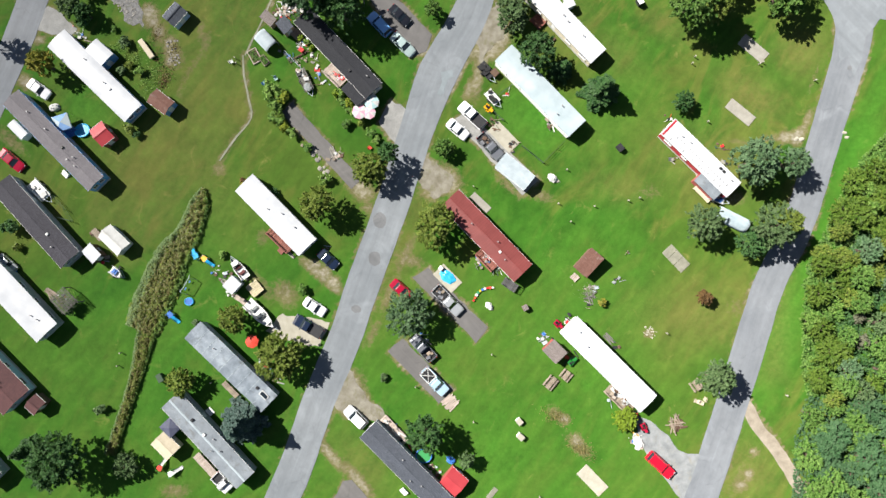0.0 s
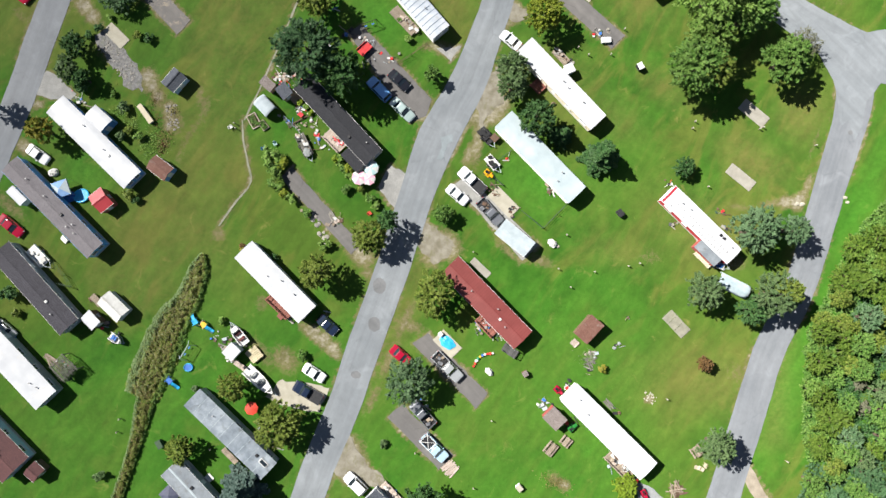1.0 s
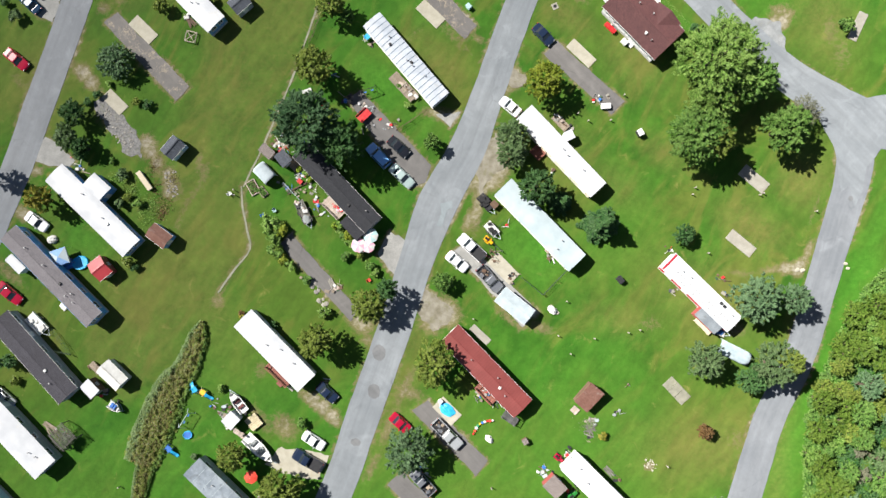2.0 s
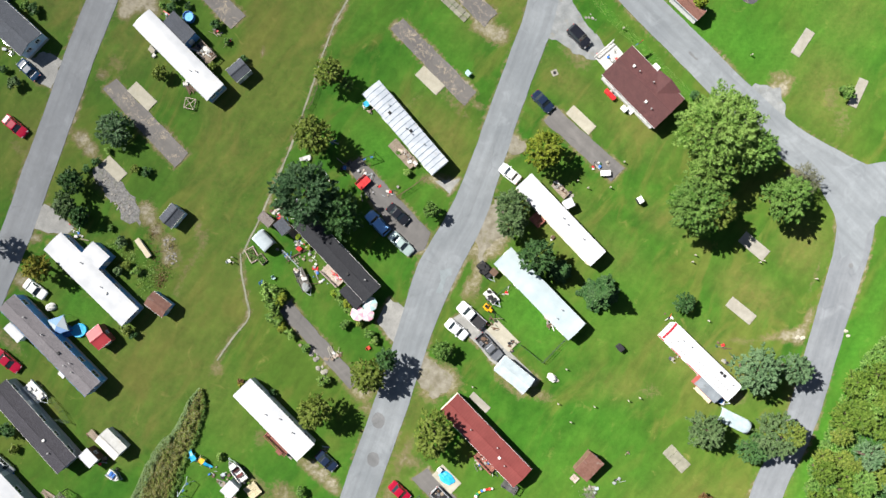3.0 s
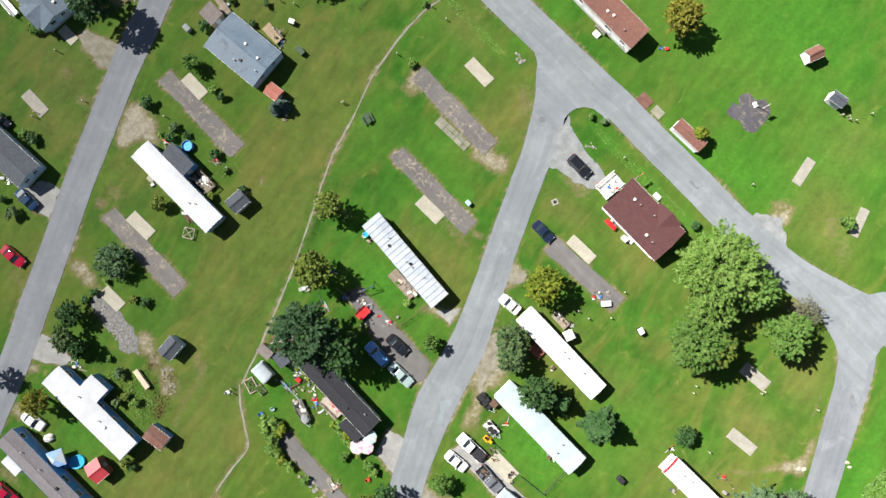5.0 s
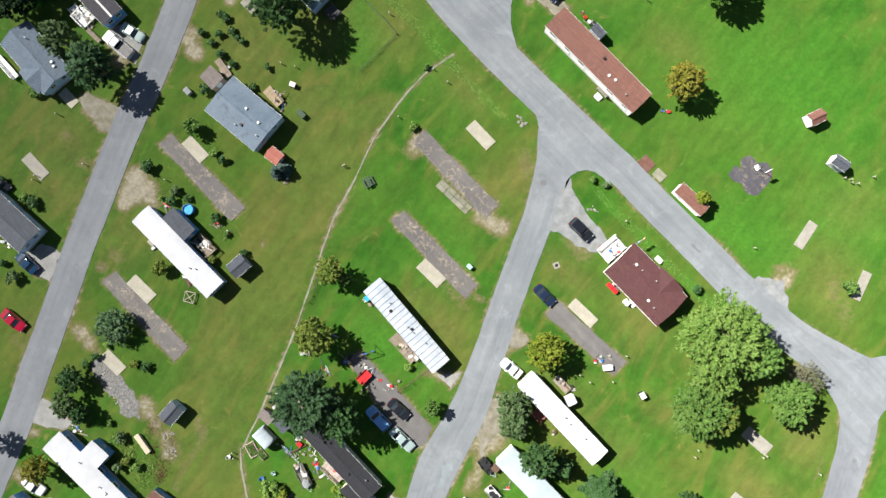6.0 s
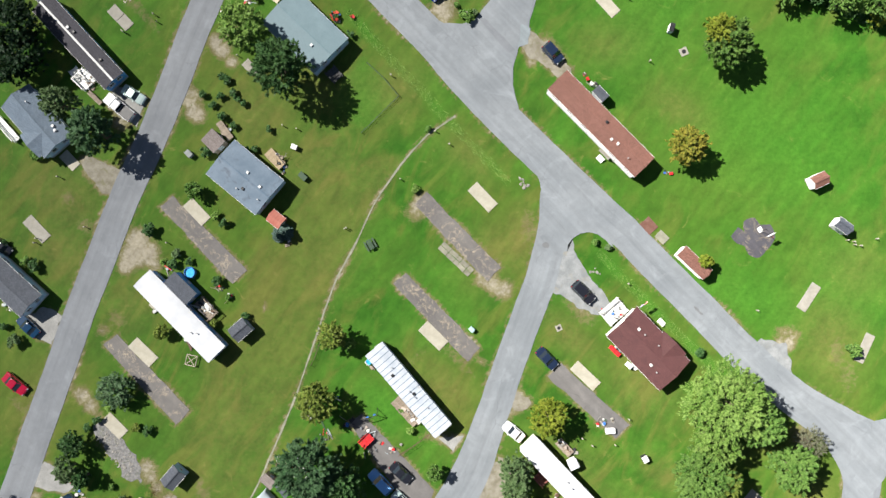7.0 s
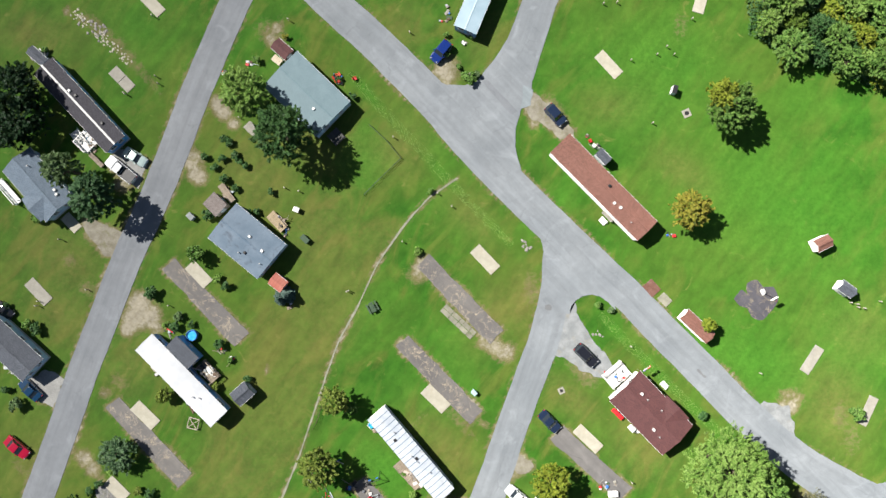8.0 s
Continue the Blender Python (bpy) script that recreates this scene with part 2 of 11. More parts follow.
M_SAND = surface("sandy_gravel", (0.175, 0.158, 0.112), (0.305, 0.287, 0.235), 0.7, 0.95, 0, 9, 0.4, 0.8, 0.03, world_space=True, stain=(0.13, 0.13, 0.05), stain_scale=0.9)
M_RUBBLE = surface("grey_rubble", (0.13, 0.13, 0.125), (0.29, 0.285, 0.28), 2.2, 0.95, 0, 7, 0.5, 1.0, 0.05, world_space=True, stain=(0.09, 0.11, 0.03), stain_scale=0.8)
M_BLUE_GRAVEL = surface("blue_grey_gravel", (0.2, 0.215, 0.22), (0.31, 0.322, 0.325), 0.8, 0.95, 0, 8, 0.4, 0.8, 0.03, world_space=True, stain=(0.24, 0.22, 0.17), stain_scale=0.7)
M_DIRT = surface("packed_dirt", (0.24, 0.205, 0.155), (0.37, 0.325, 0.26), 0.6, 0.95, 0, 9, 0.35, 0.8, 0.03, world_space=True)
M_CONCRETE = surface("concrete", (0.27, 0.255, 0.215), (0.35, 0.335, 0.29), 0.9, 0.85, 0, 18, 0.25, 0.4, 0.01, 0.12, stain=(0.24, 0.22, 0.17))
M_PALE = surface("pale_concrete", (0.36, 0.34, 0.27), (0.45, 0.425, 0.35), 0.9, 0.85, 0, 18, 0.25, 0.4, 0.01, 0.1, stain=(0.33, 0.29, 0.21))
M_STONE = surface("stone", (0.22, 0.21, 0.19), (0.34, 0.32, 0.29), 2.0, 0.9, 0, 12, 0.4, 0.7, 0.03, 0.35)
M_WHITE_ROOF = surface("white_roof_coating", (0.47, 0.485, 0.505), (0.56, 0.57, 0.585), 0.45, 0.45, 0, 9, 0.06, 0.25, 0.01, stain=(0.5, 0.49, 0.46), stain_scale=0.5)
M_COOL_ROOF = surface("pale_blue_metal_roof", (0.4, 0.47, 0.49), (0.48, 0.54, 0.56), 0.45, 0.4, 0.15, 9, 0.08, 0.25, 0.01)
M_SKY_ROOF = surface("light_blue_metal_roof", (0.27, 0.37, 0.43), (0.33, 0.43, 0.49), 0.45, 0.5, 0.05, 9, 0.1, 0.25, 0.01)
M_RIB_ROOF = surface("ribbed_white_metal", (0.38, 0.42, 0.47), (0.55, 0.58, 0.62), 0.6, 0.45, 0.0, 9, 0.15, 0.25, 0.01, 0.12, stain=(0.36, 0.35, 0.33))
M_SILVER_ROOF = surface("weathered_silver_roof", (0.19, 0.225, 0.26), (0.37, 0.415, 0.455), 0.5, 0.45, 0.2, 7, 0.3, 0.3, 0.01, stain=(0.1, 0.105, 0.105))
M_OLD_ROOF = surface("old_grey_roof", (0.18, 0.205, 0.23), (0.285, 0.315, 0.34), 0.6, 0.6, 0.1, 7, 0.3, 0.3, 0.01, stain=(0.13, 0.13, 0.12), stain_scale=0.8)
M_RED_ROOF = banded("red_brown_metal_roof", (0.2, 0.045, 0.04), (0.255, 0.062, 0.055), 0, 0.45, 0.5, 0.1, 0.3)
M_TEAL_ROOF = surface("pale_teal_roof", (0.135, 0.205, 0.23), (0.175, 0.25, 0.275), 0.5, 0.7, 0, 8, 0.2, 0.3, 0.01)
M_BLUEGREY_ROOF = surface("blue_grey_roof", (0.088, 0.136, 0.188), (0.152, 0.204, 0.26), 0.4, 0.6, 0, 8, 0.2, 0.3, 0.01, stain=(0.04, 0.05, 0.07), stain_scale=0.75)


def shingles(name, c1, c2):
    m, nt, bsdf = bare(name)
    vec = coords(nt)
    br = nt.nodes.new("ShaderNodeTexBrick")
    br.inputs["Scale"].default_value = 1.0
    br.inputs["Brick Width"].default_value, br.inputs["Row Height"].default_value = 0.32, 0.15
    br.inputs["Mortar Size"].default_value = 0.012
    br.inputs["Color1"].default_value, br.inputs["Color2"].default_value = (*c1, 1), (*c2, 1)
    br.inputs["Mortar"].default_value = (*[0.45 * v for v in c1], 1)
    nt.links.new(vec, br.inputs["Vector"])
    n1, n2 = noise_of(nt, vec, 0.5, 5), noise_of(nt, vec, 22, 3)
    col = blend(nt, 0.35, br.outputs["Color"], ramp(nt, n1, [(0.3, grey(0.55)), (0.7, grey(1.15))]), "MULTIPLY")
    col = blend(nt, 0.3, col, ramp(nt, n2, [(0.3, grey(0.4)), (0.7, grey(1.2))]), "MULTIPLY")
    nt.links.new(col, bsdf.inputs["Base Color"])
    bsdf.inputs["Roughness"].default_value = 0.9
    bump(nt, bsdf, br.outputs["Fac"], -0.4, 0.01)
    return m


M_DARK_SH = shingles("charcoal_shingles", (0.018, 0.019, 0.025), (0.028, 0.03, 0.037))
M_VIOLET_SH = shingles("dark_violet_shingles", (0.044, 0.042, 0.054), (0.062, 0.059, 0.073))
M_GREY_SH = shingles("grey_shingles", (0.182, 0.168, 0.18), (0.225, 0.21, 0.224))
M_SLATE_SH = shingles("slate_grey_shingles", (0.066, 0.076, 0.096), (0.097, 0.109, 0.134))
M_BLUE_SH = shingles("blue_grey_shingles", (0.118, 0.163, 0.215), (0.165, 0.213, 0.268))
M_BROWN_SH = shingles("brown_shingles", (0.096, 0.036, 0.037), (0.127, 0.05, 0.048))
M_RUST_SH = shingles("rusty_brown_shingles", (0.19, 0.085, 0.062), (0.25, 0.12, 0.092))
M_TAN_SH = shingles("tan_shingles", (0.2, 0.168, 0.155), (0.27, 0.232, 0.214))
M_RUST = surface("rusted_metal", (0.14, 0.06, 0.042), (0.2, 0.105, 0.08), 1.2, 0.75, 0.05, 9, 0.4, 0.4, 0.01, stain=(0.24, 0.19, 0.165))
M_ORANGE_METAL = banded("orange_red_metal", (0.36, 0.1, 0.07), (0.46, 0.2, 0.15), 0, 0.5, 0.5, 0.0, 0.35)
M_RED_METAL = banded("bright_red_metal", (0.4, 0.04, 0.05), (0.48, 0.06, 0.068), 0, 0.3, 0.45, 0.0, 0.2)

M_WHITE_SIDE = banded("white_lap_siding", (0.72, 0.72, 0.7), (0.8, 0.8, 0.78), 2, 0.18, 0.55, 0, 0.15, 0.4)
M_SKY_SIDE = banded("bright_blue_lap_siding", (0.08, 0.34, 0.7), (0.11, 0.39, 0.76), 2, 0.18, 0.5, 0, 0.2, 0.4)
M_BLUE_SIDE = banded("blue_lap_siding", (0.11, 0.29, 0.58), (0.15, 0.34, 0.64), 2, 0.18, 0.5, 0, 0.2, 0.4)
M_PALEBLUE_SIDE = banded("pale_blue_lap_siding", (0.42, 0.57, 0.72), (0.48, 0.63, 0.77), 2, 0.18, 0.5, 0, 0.2, 0.4)
M_GREY_SIDE = banded("grey_lap_siding", (0.3, 0.33, 0.36), (0.37, 0.4, 0.43), 2, 0.18, 0.55, 0, 0.2, 0.4)
M_CREAM_SIDE = banded("cream_lap_siding", (0.58, 0.52, 0.38), (0.66, 0.6, 0.46), 2, 0.18, 0.55, 0, 0.2, 0.4)
M_TAN_SIDE = banded("tan_board_siding", (0.3, 0.22, 0.15), (0.38, 0.29, 0.2), 0, 0.2, 0.75, 0, 0.3, 0.4)
M_RED_SIDE = banded("red_board_siding", (0.26, 0.06, 0.05), (0.32, 0.08, 0.07), 0, 0.2, 0.7, 0, 0.3, 0.4)
M_SKIRT = banded("skirting_panel", (0.4, 0.39, 0.36), (0.5, 0.49, 0.46), 0, 0.3, 0.7, 0, 0.3, 0.4)
M_TRIM = surface("white_trim", (0.62, 0.62, 0.6), (0.7, 0.7, 0.68), 2, 0.5, 0, 20, 0.08)
M_MAROON = surface("dark_red_fabric", (0.1, 0.03, 0.03), (0.16, 0.05, 0.05), 2, 0.8, 0, 16, 0.2)
M_RED_TRIM = surface("red_trim", (0.33, 0.02, 0.035), (0.4, 0.035, 0.05), 2, 0.45, 0, 20, 0.1)
M_DECK = surface("weathered_deck_board", (0.25, 0.2, 0.15), (0.37, 0.31, 0.24), 1.6, 0.85, 0, 14, 0.35, 0.4, 0.01, 0.45)
M_GREY_DECK = surface("dark_grey_board", (0.07, 0.07, 0.072), (0.12, 0.118, 0.115), 1.6, 0.85, 0, 14, 0.35, 0.4, 0.01, 0.45)
M_NEW_WOOD = surface("fresh_lumber", (0.36, 0.28, 0.17), (0.46, 0.37, 0.25), 1.6, 0.8, 0, 14, 0.25, 0.3, 0.01, 0.35)
M_RED_DECK = surface("red_stained_board", (0.24, 0.085, 0.06), (0.32, 0.13, 0.1), 1.6, 0.8, 0, 14, 0.3, 0.4, 0.01, 0.4)
M_PALE_DECK = surface("sun_bleached_board", (0.4, 0.33, 0.28), (0.52, 0.44, 0.38), 1.6, 0.8, 0, 14, 0.25, 0.3, 0.01, 0.4)
M_CREAM_DECK = surface("cream_painted_board", (0.48, 0.42, 0.27), (0.58, 0.52, 0.36), 1.6, 0.8, 0, 14, 0.2, 0.3, 0.01, 0.3)
M_DARK = surface("dark_rubber", (0.012, 0.012, 0.013), (0.025, 0.025, 0.027), 3, 0.8, 0, 30, 0.2)
M_BLACK = surface("black_plastic", (0.018, 0.018, 0.02), (0.03, 0.03, 0.033), 3, 0.5, 0, 30, 0.15)
M_STEEL = surface("steel", (0.4, 0.4, 0.41), (0.55, 0.55, 0.56), 2, 0.35, 0.9, 30, 0.15)
M_GALV = surface("galvanised_metal", (0.33, 0.385, 0.41), (0.43, 0.485, 0.51), 1.0, 0.6, 0.0, 12, 0.15, 0.2, 0.01)
M_TARP_BLUE = surface("blue_tarp", (0.03, 0.13, 0.42), (0.06, 0.2, 0.55), 2, 0.45, 0, 8, 0.2, 0.5, 0.03)
M_FADED_BLUE = surface("faded_blue_canvas", (0.17, 0.31, 0.55), (0.24, 0.39, 0.62), 1.5, 0.7, 0, 10, 0.15, 0.4, 0.02)
M_TARP_SKY = surface("sky_blue_plastic", (0.02, 0.34, 0.62), (0.05, 0.45, 0.72), 2, 0.35, 0, 8, 0.15, 0.4, 0.02)
M_TARP_WHITE = surface("white_canvas", (0.5, 0.5, 0.48), (0.6, 0.6, 0.58), 1.5, 0.7, 0, 10, 0.12, 0.4, 0.02, stain=(0.4, 0.38, 0.33))
M_STEELCLOTH = surface("grey_weathered_cloth", (0.22, 0.24, 0.24), (0.32, 0.34, 0.34), 1.5, 0.8, 0, 10, 0.25, 0.5, 0.03)
M_SLATECLOTH = surface("dark_blue_grey_cloth", (0.06, 0.065, 0.105), (0.1, 0.108, 0.16), 1.5, 0.7, 0, 10, 0.2, 0.5, 0.03)
M_CREAM = surface("cream_canvas", (0.48, 0.42, 0.3), (0.56, 0.5, 0.38), 1.5, 0.7, 0, 10, 0.12, 0.4, 0.02)
M_PINK = surface("pink_cloth", (0.66, 0.33, 0.42), (0.74, 0.42, 0.5), 2, 0.8, 0, 16, 0.12)
M_AQUA = surface("pale_aqua_cloth", (0.34, 0.5, 0.5), (0.42, 0.57, 0.58), 2, 0.8, 0, 16, 0.12)
M_ORANGE = surface("orange_red_cloth", (0.56, 0.05, 0.03), (0.66, 0.08, 0.045), 2, 0.7, 0, 16, 0.12)
M_RED = surface("red_plastic", (0.5, 0.02, 0.025), (0.6, 0.04, 0.04), 2, 0.4, 0, 16, 0.12)
M_YELLOW = surface("yellow_plastic", (0.7, 0.42, 0.03), (0.8, 0.52, 0.05), 2, 0.4, 0, 16, 0.12)
M_GREEN = surface("green_plastic", (0.02, 0.2, 0.08), (0.04, 0.28, 0.12), 2, 0.4, 0, 16, 0.12)
M_DARKGREEN = surface("dark_green_board", (0.03, 0.07, 0.035), (0.06, 0.1, 0.055), 2, 0.7, 0, 16, 0.2)
M_BROWN = surface("brown_wood", (0.1, 0.06, 0.04), (0.16, 0.1, 0.065), 2, 0.8, 0, 16, 0.3, 0.4, 0.01, 0.3)
M_GREY_WOOD = surface("grey_weathered_wood", (0.12, 0.115, 0.1), (0.21, 0.2, 0.175), 1.6, 0.85, 0, 14, 0.35, 0.4, 0.01, 0.4)
M_BARK = surface("bark", (0.07, 0.05, 0.035), (0.13, 0.1, 0.075), 2, 0.95, 0, 12, 0.5, 0.8, 0.03)
M_PIPE = surface("vent_pipe", (0.3, 0.3, 0.3), (0.45, 0.45, 0.45), 3, 0.6, 0.3)
M_WATER = glossy("pool_water", (0.06, 0.3, 0.1), 0.08, 0.4)
M_SLABGREEN = surface("mossy_concrete", (0.2, 0.2, 0.15), (0.3, 0.29, 0.23), 0.9, 0.9, 0, 16, 0.3, 0.4, 0.01, 0.3, stain=(0.16, 0.17, 0.09))


def pane_material():
    m, nt, bsdf = bare("dark_glass")
    bsdf.inputs["Base Color"].default_value = (0.02, 0.028, 0.035, 1)
    bsdf.inputs["Roughness"].default_value = 0.06
    bsdf.inputs["Specular IOR Level"].default_value = 0.8
    return m


M_GLASS = pane_material()
PAINT = {
    "white": glossy("white_car_paint", (0.72, 0.73, 0.74)), "red": glossy("red_car_paint", (0.34, 0.005, 0.03)),
    "scarlet": glossy("bright_red_car_paint", (0.58, 0.006, 0.025)), "silver": glossy("silver_car_paint", (0.45, 0.47, 0.48), 0.3, 0.6, 0.4), "grey": glossy("grey_car_paint", (0.2, 0.21, 0.23), 0.3, 0.6, 0.4),
    "black": glossy("black_car_paint", (0.012, 0.013, 0.018)), "navy": glossy("navy_car_paint", (0.012, 0.022, 0.05)),
    "blue": glossy("blue_car_paint", (0.2, 0.44, 0.74)), "teal": glossy("teal_blue_car_paint", (0.005, 0.035, 0.085)), "royal": glossy("royal_blue_car_paint", (0.006, 0.025, 0.16)),
    "sage": glossy("pale_green_car_paint", (0.42, 0.52, 0.5), 0.3, 0.6, 0.3), "sky": glossy("light_blue_car_paint", (0.42, 0.58, 0.68), 0.3, 0.6, 0.2),
    "orange": glossy("orange_red_paint", (0.34, 0.04, 0.02)), "green": glossy("tractor_green_paint", (0.02, 0.18, 0.03)), "yellow": glossy("yellow_paint", (0.7, 0.38, 0.01)),
}
M_LAMP = glossy("lamp_lens", (0.3, 0.31, 0.32), 0.15)
M_TAIL = glossy("red_lens", (0.35, 0.01, 0.01), 0.15)

L_GREEN = leaf("green_leaves", (0.034, 0.096, 0.016), (0.082, 0.182, 0.033), (0.18, 0.295, 0.07))
L_BRIGHT = leaf("bright_green_leaves", (0.055, 0.13, 0.018), (0.125, 0.24, 0.04), (0.25, 0.365, 0.095))
L_DARK = leaf("dark_green_leaves", (0.018, 0.058, 0.017), (0.038, 0.102, 0.028), (0.088, 0.17, 0.056))
L_OLIVE = leaf("olive_leaves", (0.058, 0.104, 0.014), (0.125, 0.185, 0.028), (0.225, 0.27, 0.058))
L_YELLOW = leaf("yellowing_leaves", (0.08, 0.132, 0.013), (0.165, 0.225, 0.022), (0.28, 0.305, 0.04))
L_ORANGE = leaf("autumn_orange_leaves", (0.095, 0.135, 0.018), (0.2, 0.225, 0.032), (0.36, 0.3, 0.05))
L_GREY = leaf("grey_green_leaves", (0.04, 0.084, 0.028), (0.082, 0.148, 0.052), (0.16, 0.23, 0.1))
L_BLUE = leaf("blue_spruce_needles", (0.038, 0.072, 0.058), (0.070, 0.118, 0.098), (0.115, 0.170, 0.145), 0.15)
L_RUSSET = leaf("russet_leaves", (0.075, 0.043, 0.020), (0.125, 0.072, 0.030), (0.165, 0.100, 0.040))
L_DEAD = leaf("bare_grey_twigs", (0.068, 0.072, 0.042), (0.12, 0.125, 0.08), (0.19, 0.195, 0.13), 0.1)
L_LIME = leaf("yellow_green_clipped_leaves", (0.090, 0.160, 0.012), (0.170, 0.260, 0.022), (0.260, 0.350, 0.040))
L_SAGE = leaf("sage_green_leaves", (0.038, 0.088, 0.036), (0.08, 0.155, 0.068), (0.16, 0.245, 0.125))
# dark green leaves, with the deep shade at these trees put into the colour
L_DEEP = leaf("shade_darkened_green_leaves", (0.007, 0.024, 0.01), (0.014, 0.042, 0.016), (0.03, 0.07, 0.025), 0.1)
L_SHRUB = leaf("yellow_green_shrub_leaves", (0.032, 0.074, 0.009), (0.077, 0.142, 0.018), (0.15, 0.22, 0.038))
L_MOSS = leaf("blue_green_leaves", (0.024, 0.07, 0.026), (0.048, 0.115, 0.046), (0.098, 0.178, 0.08))
L_PALEGREEN = leaf("pale_green_weed_leaves", (0.070, 0.125, 0.040), (0.130, 0.205, 0.075), (0.230, 0.300, 0.140))
L_GOLD = leaf("dry_golden_stalks", (0.09, 0.086, 0.022), (0.165, 0.14, 0.045), (0.27, 0.235, 0.1), 0.2)
L_PALEREED = leaf("pale_weeds", (0.150, 0.190, 0.080), (0.245, 0.280, 0.135), (0.360, 0.370, 0.215))

# ---- building blocks
BARE = []  # outlines where no grass grows


def footprint(x, y, L, W, yaw):
    c, s = math.cos(radians(yaw)), math.sin(radians(yaw))
    BARE.append([(x + a * L / 2 * c - b * W / 2 * s, y + a * L / 2 * s + b * W / 2 * c) for a, b in ((-1, -1), (1, -1), (1, 1), (-1, 1))])


def part(name, bm, material, parent, label=""):
    me = bpy.data.meshes.new(name)
    bm.to_mesh(me)
    bm.free()
    return hang(name, me, material, parent, label)


def hang(name, me, material, parent, label="", m=None):
    """A mesh as one object under a thing or a part."""
    if material and not me.materials:
        me.materials.append(material)
    ob = new(name, me)
    ob.parent = parent
    if m is not None:
        ob.matrix_basis = m
    if label:
        ob["label"] = label
    return ob


def thing(name, x, y, yaw, label, category, group="", z=0.0, kind=""):
    ob = new(name)
    ob.empty_display_size = 0.2
    ob.matrix_basis = pose(x, y, z, 0, 0, yaw)
    return tagged(ob, label, category, group, kind)


def box(bm, c, s, rot=0.0, chamfer=0.0, m=None):
    """A box with its centre and sizes; chamfer cuts its edges."""
    t = Matrix.Translation(c) @ Matrix.Rotation(radians(rot), 4, "Z")
    if m is not None:
        t = m @ t
    vs = [bm.verts.new(t @ Vector((sx * s[0] / 2, sy * s[1] / 2, sz * s[2] / 2))) for sz in (-1, 1) for sy in (-1, 1) for sx in (-1, 1)]
    fs = [bm.faces.new([vs[i] for i in q]) for q in ((0, 2, 3, 1), (4, 5, 7, 6), (0, 1, 5, 4), (2, 6, 7, 3), (0, 4, 6, 2), (1, 3, 7, 5))]
    if chamfer:
        bmesh.ops.bevel(bm, geom=list({e for f in fs for e in f.edges}), offset=chamfer, segments=1, affect="EDGES")
    return bm


def boxes(*items):
    bm = bmesh.new()
    for it in items:
        box(bm, *it)
    return bm


def rod(bm, a, b, r0, r1=None, n=8):
    """A tapered rod from a to b with closed ends."""
    a, b = Vector(a), Vector(b)
    r1 = r0 if r1 is None else r1
    q = (b - a).to_track_quat("Z", "Y").to_matrix()
    rings = []
    for p, r in ((a, r0), (b, r1)):
        rings.append([bm.verts.new(p + q @ Vector((r * math.cos(k * math.tau / n), r * math.sin(k * math.tau / n), 0))) for k in range(n)])
    for k in range(n):
        bm.faces.new((rings[0][k], rings[0][(k + 1) % n], rings[1][(k + 1) % n], rings[1][k]))
    bm.faces.new(rings[0][::-1])
    bm.faces.new(rings[1])
    return bm


def rods(items, n=8):
    bm = bmesh.new()
    for it in items:
        rod(bm, *it, n=n)
    return bm


def loft(bm, rings, caps=True):
    """Rings of points joined into a skin."""
    vr = [[bm.verts.new(p) for p in ring] for ring in rings]
    n = len(vr[0])
    for a, b in zip(vr, vr[1:]):
        for k in range(n):
            bm.faces.new((a[k], a[(k + 1) % n], b[(k + 1) % n], b[k]))
    if caps:
        bm.faces.new(vr[0][::-1])
        bm.faces.new(vr[-1])
    bmesh.ops.recalc_face_normals(bm, faces=bm.faces)
    return bm


def dome(bm, c, rx, ry, rz, n=14, m=6, jitter=0.0, full=False):
    """A rounded heap: half an ellipsoid (or a whole one), with an uneven skin."""
    c = Vector(c)
    rings = []
    lo = -m if full else 0
    for j in range(lo, m):
        a = j / m * math.pi / 2
        ring = []
        for k in range(n):
            f = 1 + jitter * random.uniform(-1, 1)
            ring.append(c + Vector((rx * f * math.cos(a) * math.cos(k * math.tau / n), ry * f * math.cos(a) * math.sin(k * math.tau / n), rz * f * math.sin(a))))
        rings.append(ring)
    if full:
        rings = rings[1:]
    return loft(bm, rings)


def shade(ob):
    for p in ob.data.polygons:
        p.use_smooth = True
    return ob


def quads(name, cen, u, v):
    """One mesh of many small four-cornered leaves: centres and half-axes."""
    n = len(cen)
    co = np.empty((n, 4, 3))
    co[:, 0], co[:, 1], co[:, 2], co[:, 3] = cen - u, cen - 0.55 * v + 0.1 * u, cen + u, cen + v
    me = bpy.data.meshes.new(name)
    me.vertices.add(4 * n)
    me.vertices.foreach_set("co", co.reshape(-1))
    me.loops.add(4 * n)
    me.loops.foreach_set("vertex_index", np.arange(4 * n, dtype=np.int32))
    me.polygons.add(n)
    me.polygons.foreach_set("loop_start", np.arange(0, 4 * n, 4, dtype=np.int32))
    me.update(calc_edges=True)
    me.validate()
    return me


def unit(a):
    return a / np.maximum(np.linalg.norm(a, axis=1, keepdims=True), 1e-6)


def leaf_axes(normal, size, rng, stretch=1.0):
    side = unit(np.cross(normal, rng.normal(size=normal.shape)))
    return side * size[:, None] * stretch, np.cross(normal, side) * size[:, None]


# ---- ground sheet and paving
GX = np.concatenate([[-2600, -1200, -500, -250, -150, -110], np.arange(-88, 88.01, 0.64), [110, 150, 250, 500, 1200, 2600]])
GY = np.concatenate([[-2600, -1200, -500, -250, -130, -80], np.arange(-58, 145.01, 0.64), [165, 210, 300, 500, 1200, 2600]])
SX, SY = np.meshgrid(GX, GY)
